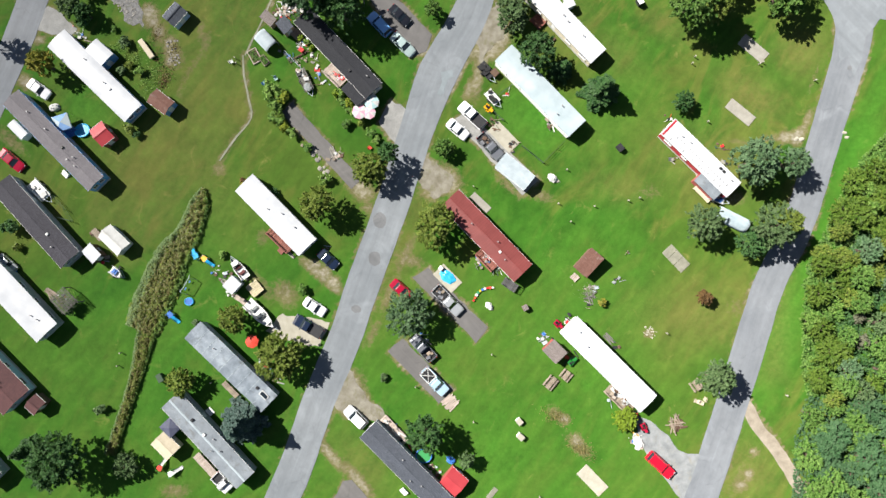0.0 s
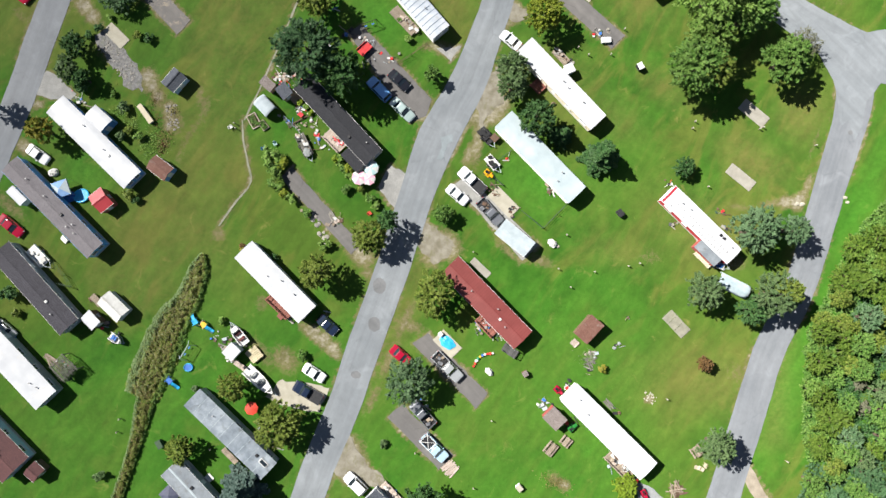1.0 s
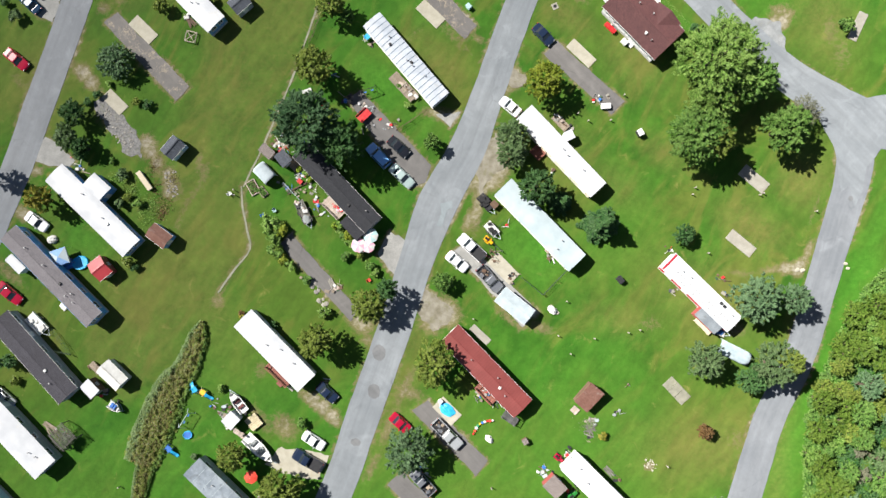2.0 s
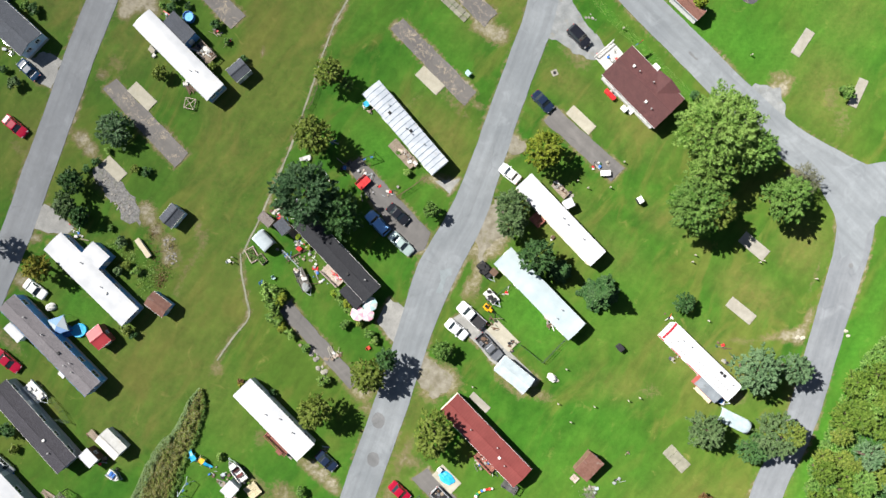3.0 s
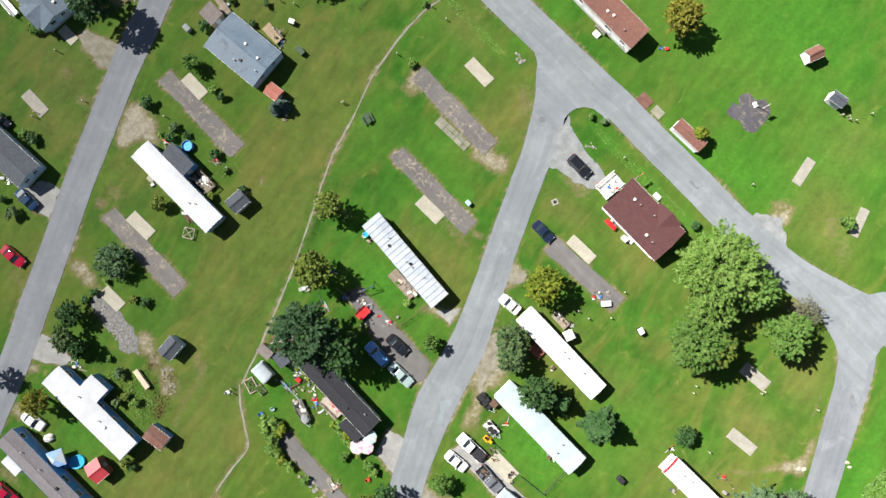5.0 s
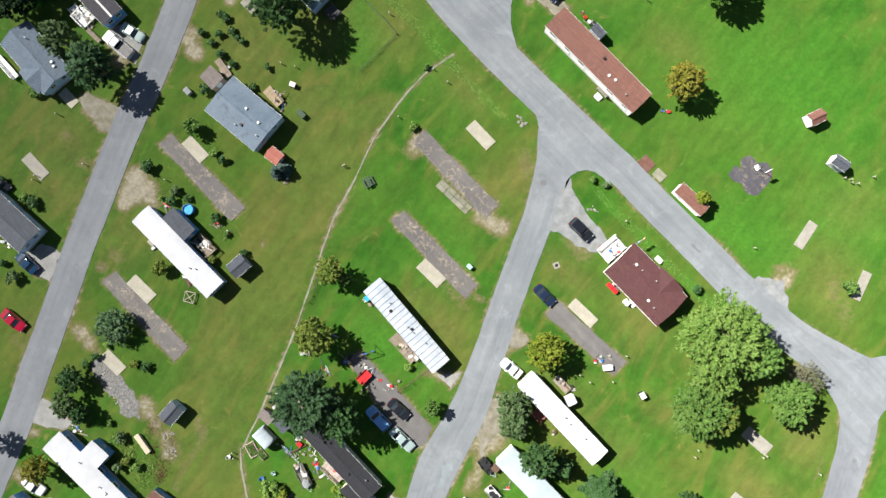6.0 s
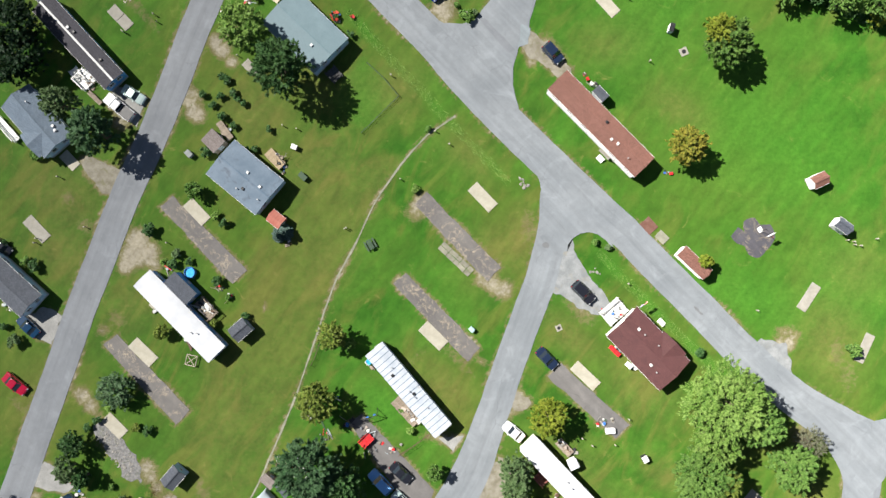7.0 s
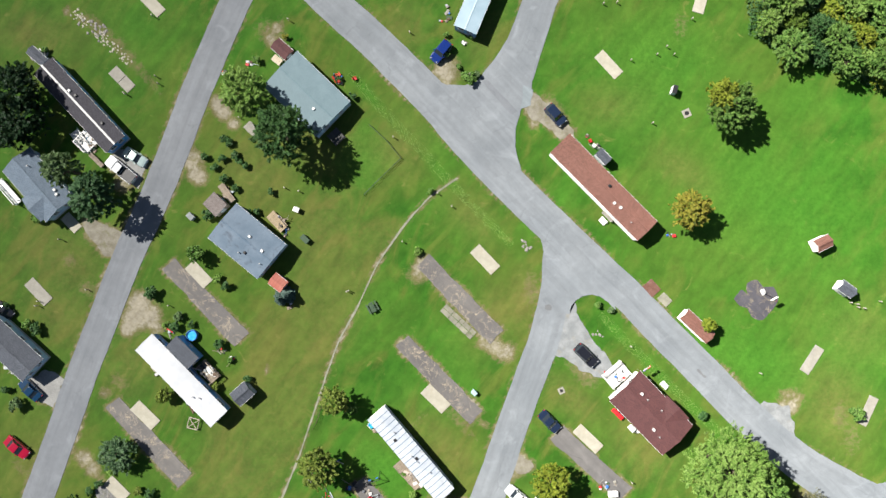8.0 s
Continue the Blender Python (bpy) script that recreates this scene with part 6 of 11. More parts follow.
def heap(x, y, L, W, h, yaw, label, material, name="covered_heap", category="heap", z=0.0):
    """A sheet thrown over a heap, with a rumpled skin, tied down at its hem."""
    ob = thing(name, x, y, yaw, label, category, z=z)
    bm = bmesh.new()
    dome(bm, (0, 0, 0.02), L / 2, W / 2, h, 16, 5, 0.14)
    part("sheet", bm, material, ob)
    part("hem", rods([((-L * 0.42, -W * 0.4, 0.04), (L * 0.42, -W * 0.4, 0.04), 0.04), ((-L * 0.42, W * 0.4, 0.04), (L * 0.42, W * 0.4, 0.04), 0.04)], 6), M_DECK, ob)
    return ob


def stones(x, y, n, rx, ry, yaw, size, label, seed, material=None, name="rockery", cat="stones"):
    """Single stones lying in a group."""
    rng = np.random.default_rng(seed)
    ob = thing(name, x, y, yaw, label, cat)
    for k in range(n):
        bm = bmesh.new()
        s = size * rng.uniform(0.6, 1.3)
        dome(bm, (rng.uniform(-rx, rx), rng.uniform(-ry, ry), -0.03), s, s * rng.uniform(0.6, 1), s * 0.6, 8, 3, 0.18)
        part("stone", bm, material or M_STONE, ob)
    return ob


def lumber(x, y, yaw, L, W, label, material, n=7, h=0.16, seed=1, name="plank_stack", skew=6):
    """Boards lying in a loose stack."""
    rng = np.random.default_rng(seed)
    ob = thing(name, x, y, yaw, label, "boards", "stacks of boards")
    for k in range(n):
        part("board", boxes(((rng.uniform(-0.08, 0.08) * L, -W / 2 + W * (k + 0.5) / n, 0.03 + rng.uniform(0, h)), (L * rng.uniform(0.75, 1.0), W / n * 0.92, 0.05), rng.uniform(-skew, skew))), material, ob)
    return ob


def junk(x, y, rx, ry, yaw, n, label, seed, colours, name="yard_clutter", size=0.35, z=0.0):
    """A huddle of yard goods: tubs, crates, buckets, planks, each its own piece."""
    rng = np.random.default_rng(seed)
    ob = thing(name, x, y, yaw, label, "yard goods", "yard clutter", z)
    for k in range(int(n * 1.35)):
        px, py, s = rng.uniform(-rx, rx), rng.uniform(-ry, ry), size * rng.uniform(0.5, 1.4)
        mt = colours[int(rng.integers(len(colours)))]
        kind = int(rng.integers(6))
        if kind == 0:
            part("crate", boxes(((px, py, s * 0.4), (s * 1.3, s, s * 0.8), rng.uniform(0, 90), 0.03)), mt, ob)
        elif kind == 1:
            part("tub", rods([((px, py, 0), (px, py, s * 0.8), s * 0.4, s * 0.52), ((px, py, s * 0.78), (px, py, s * 0.84), s * 0.56)], 12), mt, ob)
        elif kind == 4:
            part("post", rods([((px, py, 0.05), (px + rng.uniform(-1.2, 1.2), py + rng.uniform(-1.2, 1.2), 0.08 + rng.uniform(0, 0.5)), 0.04)], 6), mt, ob)
        elif kind == 5:
            part("sheet_panel", boxes(((px, py, s * 0.3), (s * 1.9, s * 1.2, 0.05), rng.uniform(0, 90))), mt, ob)
        elif kind == 2:
            part("board", boxes(((px, py, 0.05 + rng.uniform(0, 0.1)), (s * 3.4, s * 0.4, 0.06), rng.uniform(-30, 30))), mt, ob)
        else:
            bm = bmesh.new()
            dome(bm, (px, py, 0), s * 0.75, s * 0.6, s * 0.6, 10, 3, 0.15)
            part("sack", bm, mt, ob)
    return ob


def flag(x, y, h=2.6):
    ob = thing("flag_on_pole", x, y, 40, "red, white and blue flag on a pole", "flag")
    part("pole", rods([((0, 0, 0), (0.25, 0, h), 0.025)]), M_STEEL, ob)
    for k, mt in enumerate((M_RED, M_TRIM, M_RED, M_TRIM)):
        bm = bmesh.new()
        loft(bm, [[(0.25 + 0.35 * j + 0.02, 0.05 * math.sin(j * 1.7), h - 0.05 - k * 0.16), (0.25 + 0.35 * j, 0.05 * math.sin(j * 1.7) + 0.02, h - 0.05 - k * 0.16), (0.23 + 0.35 * j, 0.1 * math.sin(j * 1.7) + 0.02, h - 0.2 - k * 0.16), (0.25 + 0.35 * j, 0.1 * math.sin(j * 1.7), h - 0.2 - k * 0.16)] for j in range(5)])
        part("stripe", bm, mt, ob)
    part("canton", boxes(((0.5, 0.06, h - 0.2), (0.5, 0.05, 0.3))), M_TARP_BLUE, ob)
    return ob


def hoop_stand(x, y, yaw):
    """A basketball hoop on its post."""
    ob = thing("basketball_hoop", x, y, yaw, "white basketball hoop on a bent post", "basketball hoop")
    part("post", rods([((0, 0, 0), (0, 0, 2.6), 0.06), ((0, 0, 2.6), (0.9, 0, 3.0), 0.05)]), M_BLACK, ob)
    part("backboard", boxes(((0.95, 0, 3.1), (0.06, 1.2, 0.85), 0, 0.02)), M_TRIM, ob)
    q = [(1.25 + 0.23 * math.cos(k * math.tau / 12), 0.23 * math.sin(k * math.tau / 12), 2.9) for k in range(12)]
    part("ring", rods([(a, b, 0.015) for a, b in zip(q, q[1:] + q[:1])], 5), M_ORANGE, ob)
    part("base", boxes(((-0.1, 0, 0.15), (0.9, 0.7, 0.3), 0, 0.06)), M_TRIM, ob)
    return ob


def manhole(x, y, s=0.9, label="square concrete cover with a dark centre"):
    ob = thing("manhole", x, y, 25, label, "manhole", kind="structure")
    part("slab", boxes(((0, 0, 0.04), (s, s, 0.12), 0, 0.02)), M_CONCRETE, ob)
    part("lid", rods([((0, 0, 0.09), (0, 0, 0.13), s * 0.28)], 16), M_DARK, ob)
    return ob


def lounger(x, y, yaw, material, label):
    ob = thing("sun_lounger", x, y, yaw, label, "lounger", "garden chairs")
    part("bed", boxes(((0.2, 0, 0.34), (1.3, 0.6, 0.06), 0, 0.02)), material, ob)
    bm = bmesh.new()
    box(bm, (-0.3, 0, 0), (0.65, 0.6, 0.06), 0, 0.02, m=Matrix.Translation((-0.45, 0, 0.36)) @ Matrix.Rotation(radians(35), 4, "Y"))
    part("backrest", bm, material, ob)
    for sx in (-0.5, 0.75):
        for sy in (-0.26, 0.26):
            part("leg", rods([((sx, sy, 0), (sx, sy, 0.33), 0.02)], 6), M_STEEL, ob)
    return ob


def stoop(x, y, yaw, label, material, w=1.2, n=3):
    ob = thing("door_steps", x, y, yaw, label, "steps", "door steps")
    for k in range(n):
        part("step", boxes(((0.14 + 0.28 * k, 0, 0.185 * (n - k) / 2), (0.28, w, 0.185 * (n - k)))), material, ob)
    return ob


YARD = (M_TARP_WHITE, M_BROWN, M_DECK, M_BLACK, M_STEEL, M_DECK, M_DARKGREEN, M_TARP_WHITE, M_BROWN, M_CONCRETE, M_BLACK, M_PALE_DECK, M_TARP_BLUE, M_RED, M_STONE, M_GALV)


def toy_row(points, seed):
    """A row of small coloured garden tubs set along a bend."""
    x0, y0 = points[0]
    rng = np.random.default_rng(seed)
    ob = thing("toy_row", x0, y0, 0, "bent row of bright red, orange and white tubs", "garden tubs")
    for k, (q, s) in enumerate(along(points, 0.42)):
        px, py, r = q.x - x0, q.y - y0, rng.uniform(0.16, 0.26)
        mt = (M_RED, M_ORANGE, M_TARP_WHITE, M_GREEN, M_YELLOW, M_TARP_BLUE, M_TARP_WHITE)[k % 7]
        part("tub", rods([((px, py, 0), (px, py, 0.3), r * 0.8, r), ((px, py, 0.28), (px, py, 0.33), r * 1.1)], 10), mt, ob)
    return ob


# ---- ground: worn, dry and lush patches
worn(-15, -22.58, 2.33, 3.72, -45, 0.8)
worn(-11.71, -24.8, 2.79, 1.3, -45, 0.8)
worn(-17.04, -33.18, 4.19, 0.93, -48, 0.8)
worn(-12.33, -37.2, 4.19, 0.93, -48, 0.8)
worn(-20.12, -3.3, 4.19, 1.12, -40, 0.75)
worn(-17.28, -5.55, 2.05, 1.12, -40, 0.8)
worn(-13.03, 10.32, 2.6, 1.86, -45, 0.8)
worn(-11.56, 7.1, 1.12, 1.86, 60, 0.6)
worn(0.87, 12.03, 2.79, 2.05, -45, 0.9)
worn(-1.87, 9.64, 1.3, 2.42, 60, 0.6)
worn(-5.54, -0.2, 0.93, 4.19, -25, 0.55)
worn(-7.99, -6.74, 1.12, 3.72, -25, 0.55)
worn(-10.61, -13.27, 0.93, 3.26, -25, 0.5)
worn(7.84, 34.63, 2.79, 2.42, -45, 0.8)
worn(5.63, 28.95, 1.12, 4.19, -10, 0.7)
worn(5.54, 33.17, 1.4, 1.86, 0, 0.7)
worn(-68.91, 26.85, 1.86, 1.3, -40, 0.8)
worn(-70.9, 16.98, 3.72, 1.3, -40, 0.5)
worn(11.11, 11.32, 3.72, 0.93, -40, 0.5)
worn(16.24, 10.03, 2.79, 1.12, -20, 0.55)
worn(58.6, 20.9, 2.0, 1.0, 35, 0.85)
worn(60.2, 23.4, 0.8, 2.2, -20, 0.7)
worn(54.6, 20.2, 3.0, 0.7, 8, 0.6)
worn(49.3, 19.4, 2.6, 0.7, -8, 0.45)
worn(61.09, 30.17, 0.47, 3.72, -20, 0.4)
worn(34.52, -12.28, 0.93, 0.74, 0, 0.8)
worn(48.29, 10.27, 1.86, 1.3, 0, 0.6)
worn(34.35, 10.9, 2.33, 1.3, 0, 0.35)
worn(49.45, -7.79, 2.79, 2.05, 0, 0.35)
worn(47.91, -31.3, 1.12, 3.72, -20, 0.5)
worn(49.35, -35.85, 0.93, 3.72, -25, 0.4)
worn(-1.89, -30.56, 0.93, 0.74, 0, 0.5)
worn(-29.32, -5.82, 3.72, 1.49, -45, 0.5)
worn(-25.11, -7.12, 2.79, 2.05, -45, 0.6)
worn(-29.07, 2.07, 1.3, 1.67, 0, 0.45)
worn(-42.2, -39.68, 2.79, 1.49, 0, 0.5)
worn(4.29, 27.3, 0.9, 2.4, -20, 0.7)
worn(5.6, 31.6, 0.8, 2.0, -20, 0.6)
worn(-43.6, 98.6, 2.6, 1.0, -46, 1.0)
worn(-42.4, 97.0, 1.6, 0.9, -40, 0.9)
worn(-39.4, 108.0, 2.2, 1.0, -55, 1.0)
worn(-51.6, 74.3, 2.2, 1.7, -50, 1.15)
worn(-50.3, 72.9, 1.6, 1.1, -40, 0.9)
worn(20.0, -26.0, 2.6, 1.1, -42, 0.55)
worn(23.4, -30.8, 3.0, 1.3, -42, 0.6)
worn(-4.11, -14.05, 1.86, 1.3, 0, 0.35)
worn(-4.87, -1.11, 2.79, 1.12, -20, 0.6)
worn(-45.32, 32.99, 0.93, 2.79, -10, 0.6)
worn(-46.79, 35.31, 1.12, 2.23, -10, 0.6)
worn(-48.74, 38.09, 1.49, 2.23, -30, 0.7)
worn(-39.28, 34.07, 0.74, 1.86, -20, 0.5)
worn(-40.6, 31.22, 0.47, 3.16, -20, 0.35)
worn(-36.53, 13.07, 1.3, 1.12, 0, 0.6)
worn(-60.2, 50.5, 1.6, 1.1, -45, 0.8)
worn(-58.4, 48.6, 1.9, 1.0, -46, 0.75)
worn(-57.0, 47.1, 1.5, 0.9, -45, 0.6)
worn(-49.15, 72.5, 2.23, 1.3, -45, 0.9)
worn(-54.46, 63.01, 1.86, 1.3, -40, 0.45)
worn(-56.73, 61.09, 1.3, 1.12, 0, 0.6)
worn(-65.09, 60.45, 2.23, 0.93, -42, 0.8)
worn(-70.28, 48.67, 2.05, 0.93, -40, 0.4)
worn(7.4, 69.44, 2.79, 1.67, -35, 0.8)
worn(5.05, 70.33, 1.49, 1.12, 0, 0.7)
worn(5.3, 57.23, 1.12, 0.74, -20, 0.6)
worn(1.11, 57.61, 4.65, 0.93, -45, 0.4)
worn(11.46, 51.29, 2.05, 1.49, -45, 0.9)
worn(9.19, 48.45, 1.3, 2.05, -20, 0.6)
worn(10.57, 49.41, 0.93, 2.79, -30, 0.6)
worn(8, 38.2, 2.42, 2.05, -45, 0.9)
worn(6.01, 44.66, 0.47, 3.72, -20, 0.5)
worn(21.44, 66.45, 3.72, 2.05, -48, 0.55)
worn(-1.42, 44.97, 2.79, 0.93, 0, 0.7)
worn(1.38, 44.1, 1.3, 1.3, 0, 0.5)
worn(-6.32, 56.52, 0.74, 5.58, -40, 0.3)
worn(-30.28, 65.38, 0.47, 0.93, 0, 0.7)
worn(-55.23, 42.93, 2.79, 2.23, -45, 0.5)
worn(-51.87, 39.28, 3.16, 1.67, -50, 0.5)
worn(-49.49, 37.48, 1.3, 1.3, 0, 0.5)
worn(-44.7, 32.02, 1.86, 2.79, 20, 0.6)
worn(-40.17, 35.82, 0.74, 2.23, 0, 0.5)
worn(-65.25, 37.15, 2.23, 1.86, -45, 0.95)
worn(-67, 33.87, 1.3, 0.93, 0, 0.8)
worn(56.4, 62.3, 1.5, 1.2, 40, 0.6)
worn(55.03, 62.93, 2.05, 1.3, 0, 0.6)
worn(63.44, 59.83, 1.49, 2.79, 0, 0.4)
worn(57.99, 46.2, 2.42, 2.42, 0, 0.6)
worn(65.34, 56.13, 1.86, 3.16, 0, 0.35)
worn(-43.2, 100.36, 2.42, 1.12, -40, 0.85)
worn(-51.07, 98.8, 2.79, 1.3, -30, 0.6)
worn(12.59, 79.55, 1.3, 3.16, 0, 0.45)
worn(15.36, 108.54, 3.16, 2.05, -50, 0.75)
worn(18.66, 105.8, 1.86, 0.93, -40, 0.4)
worn(-5.55, 81.98, 1.86, 2.42, -40, 0.7)
worn(6.71, 71.55, 2.23, 0.93, -45, 0.6)
worn(-1.93, 115.14, 2.23, 2.79, 0, 0.85)
worn(-5.67, 115.54, 0.93, 1.3, 0, 0.4)
worn(-30.96, 120.68, 3.16, 2.05, -40, 0.5)
worn(-37.24, 110.73, 1.12, 2.23, -20, 0.7)
worn(-59.91, 121.54, 3.35, 1.3, -40, 0.5)
worn(-55.6, 117.4, 5.58, 1.12, -48, 0.48)
worn(-51.09, 112.8, 3.72, 0.93, -48, 0.4)
worn(-64.84, 123.8, 0.74, 0.93, 0, 0.7)
worn(36.61, 123.37, 1.49, 2.79, 0, 0.35)
worn(-29.16, 123.53, 0.93, 0.93, 0, 0.3)
dry(-41.98, 14.81, 13.02, 5.58, -50, 0.35)
dry(-49.27, 9.99, 11.16, 4.65, -45, 0.35)
dry(43.57, 15.76, 10.23, 5.58, -20, 0.4)
dry(50.87, 27.14, 6.51, 3.72, -30, 0.5)
dry(59.17, 34.82, 4.65, 4.65, 0, 0.5)
dry(43.92, -9.3, 10.23, 5.58, 0, 0.4)
dry(29.69, 11.73, 6.51, 2.79, -10, 0.3)
dry(50.73, -34.9, 5.58, 5.58, 0, 0.5)
dry(-11.94, -34.44, 5.58, 3.72, -45, 0.4)
dry(-3.69, 8.2, 2.79, 5.58, -25, 0.4)
dry(-7.17, -2.09, 2.79, 7.44, -25, 0.45)
dry(-65.9, 6.84, 7.44, 2.79, -45, 0.35)
dry(-35.83, 46.59, 6.51, 11.16, -25, 0.4)
dry(-67.56, 50.59, 4.65, 7.44, -30, 0.35)
dry(-52.21, 65.87, 5.58, 7.44, -30, 0.35)
dry(-63.67, 74.09, 8.37, 5.58, -40, 0.4)
dry(-21.57, 71.19, 3.72, 10.23, -30, 0.4)
dry(6.37, 74.59, 3.72, 5.58, -20, 0.45)
dry(-0.66, 52.9, 7.44, 3.72, -45, 0.4)
dry(19.66, 61.73, 5.58, 2.79, -40, 0.45)
dry(31.87, 54.51, 7.44, 5.58, -40, 0.35)
dry(62.5, 61.68, 5.58, 7.44, 0, 0.45)
dry(66.13, 73, 5.58, 5.58, 0, 0.3)
dry(36.73, 38.79, 5.58, 2.79, -30, 0.35)
dry(18.18, 39.34, 8.37, 5.58, -30, 0.35)
dry(27.53, 33.97, 6.51, 3.72, -30, 0.3)
dry(-64.09, 82.69, 8.37, 5.58, -35, 0.45)
dry(-21.81, 102.19, 5.58, 5.58, -40, 0.45)
dry(-22.41, 88.16, 6.51, 8.37, -30, 0.4)
dry(-9.7, 102.43, 4.65, 5.58, -40, 0.4)
dry(2.62, 91.45, 5.58, 2.79, -45, 0.4)
dry(11.23, 77.66, 2.79, 5.58, -10, 0.5)
dry(-32.87, 97.29, 8.37, 6.51, -30, 0.4)
dry(36.92, 99.6, 5.58, 2.79, -35, 0.35)
dry(-70.14, 119.94, 8.37, 3.72, 0, 0.4)
dry(4.48, 121.36, 2.79, 5.58, -25, 0.4)
dry(-10.44, 121.07, 3.72, 5.58, -40, 0.45)
dry(25.16, 109.58, 5.58, 3.72, 0, 0.3)
lush(9.21, -32.15, 10.23, 8.37, -30, 0.7)
lush(29.33, -22.53, 11.16, 6.51, -40, 0.6)
lush(20.65, -2.41, 11.16, 5.58, -40, 0.6)
lush(27.61, 24.75, 5.58, 8.37, -30, 0.6)
lush(16.45, 23.57, 4.65, 3.72, -45, 0.8)
lush(68.65, 19.11, 2.23, 13.95, -20, 0.8)
lush(57.8, -9, 3.72, 18.6, -22, 0.8)
lush(-43.81, -16.76, 4.65, 11.16, -25, 0.6)
lush(-36.93, 0.97, 5.58, 7.44, -30, 0.5)
lush(-58.99, 22.85, 4.65, 2.79, -45, 0.9)
lush(-38.57, -37.77, 7.44, 3.72, -30, 0.5)
lush(-29.35, 29.12, 3.72, 3.72, 0, 0.4)
lush(-7.95, 31.47, 3.72, 3.72, -30, 0.5)
lush(-20.77, 21.82, 5.58, 2.79, -50, 0.5)
lush(-10.82, 49.9, 6.51, 3.72, -45, 0.9)
lush(-2.3, 42.63, 4.65, 3.72, -45, 0.5)
lush(47.52, 68.86, 14.88, 5.58, -20, 0.9)
lush(64.29, 70.15, 9.3, 9.3, 0, 0.7)
lush(-0.97, 67.86, 5.58, 7.44, -40, 0.6)
lush(-13.26, 75.13, 3.72, 5.58, -30, 0.5)
lush(-13.75, 100.29, 3.72, 3.35, 45, 1)
lush(16.46, 23.1, 5.58, 4.47, -45, 1)
lush(20.89, -15.34, 13.95, 9.3, -40, 0.6)
lush(-60.39, -18.97, 10.23, 8.37, 0, 0.5)
lush(50.94, 94.27, 21.4, 14.88, -20, 0.8)
lush(32.1, 111.69, 13.02, 8.37, 0, 0.7)
lush(-0.17, 91.4, 7.44, 4.65, -40, 0.45)
lush(16.54, 93.59, 2.79, 6.51, -40, 0.7)
lush(-6.01, 104.37, 2.23, 8.37, 48, 0.6)
lush(31.55, 118.12, 13.02, 7.44, 0, 0.8)
lush(-52.41, 120.28, 9.3, 7.44, -40, 0.5)
lush(59.56, 110.23, 11.16, 3.72, -10, 0.6)
lush(-14.74, 111.14, 4.64, 0.84, -48.5763, 1)
lush(-9.01, 105.06, 4.49, 0.84, -46.8476, 1)
lush(-1.87, 97.71, 6.73, 0.84, -46.8476, 1)
lush(5.72, 90.02, 5.14, 0.84, -45.8069, 1)
lush(26.66, 72.94, 3.69, 0.84, -46.1233, 1)
lush(33.28, 66.42, 6.51, 0.84, -45, 1)
lush(40.83, 59.32, 4.89, 0.84, -42.8789, 1)
worn(-51.58, 75.75, 2.32, 2.1, 60, 1.08)
worn(-49.84, 73.9, 2.11, 1.9, 6, 1.08)
worn(-52.25, 73.19, 2.32, 2.1, 4, 1.08)
worn(-53.32, 71.67, 1.47, 1.33, 100, 1.08)
worn(7.03, 37.91, 1.89, 1.71, 94, 0.88)
worn(8.76, 35.59, 2.32, 2.1, 40, 0.88)
worn(7.67, 33.88, 1.89, 1.71, 136, 0.88)
worn(0.86, 12.21, 2.53, 2.29, 130, 0.88)
worn(-0.54, 12.74, 1.47, 1.33, 25, 0.88)
worn(-14.82, -22.57, 2.11, 1.9, 144, 0.96)
worn(-13.12, -23.92, 2.32, 2.1, 90, 0.96)
worn(-11.69, -25.72, 1.68, 1.52, 15, 0.96)
worn(-14.18, -26.05, 1.47, 1.33, 6, 0.96)
worn(8, 37.74, 2.11, 1.9, 150, 0.88)
worn(9.71, 35.92, 1.47, 1.33, 96, 0.88)
worn(6.59, 39.1, 1.47, 1.33, 45, 0.88)
worn(-39.52, 109.15, 1.37, 1.24, 154, 1.0)
worn(-38.26, 107.49, 1.47, 1.33, 65, 1.0)
worn(-36.81, 105.64, 1.16, 1.05, 170, 1.0)
worn(-42.17, 96.83, 1.58, 1.43, 110, 1.0)
worn(-43.11, 97.09, 1.26, 1.14, 40, 1.0)
worn(-56.94, 44.29, 1.26, 1.14, 124, 0.6)
worn(-55.7, 43.2, 1.58, 1.43, 35, 0.6)
worn(-54.27, 42.02, 1.68, 1.52, 140, 0.6)
worn(-52.84, 40.84, 1.68, 1.52, 65, 0.6)
worn(-51.6, 39.57, 1.58, 1.43, 156, 0.6)
worn(-50.44, 37.92, 1.26, 1.14, 60, 0.6)
worn(6.92, 69.9, 1.68, 1.52, 115, 0.88)
worn(8.81, 69, 1.68, 1.52, 75, 0.88)
worn(-2.68, 115.13, 1.68, 1.52, 74, 0.96)
worn(-1.91, 113.74, 1.26, 1.14, 130, 0.96)
worn(-2.42, 116.35, 1.05, 0.95, 95, 0.96)
worn(-59.64, 50.29, 1.58, 1.43, 115, 0.88)
worn(-58.38, 48.73, 1.37, 1.24, 26, 0.88)
worn(11.65, 51.11, 1.37, 1.24, 84, 0.88)
worn(10.74, 50.16, 1.05, 0.95, 14, 0.88)
worn(-20.33, -2.19, 1.05, 0.95, 126, 0.88)
worn(-18.72, -3.55, 1.26, 1.14, 65, 0.88)
worn(-17.3, -4.91, 1.16, 1.05, 170, 0.88)
worn(15.17, 108.73, 1.26, 1.14, 116, 0.8)
worn(16.78, 107.16, 1.47, 1.33, 55, 0.8)
worn(13.48, 109.44, 1.05, 0.95, 170, 0.8)
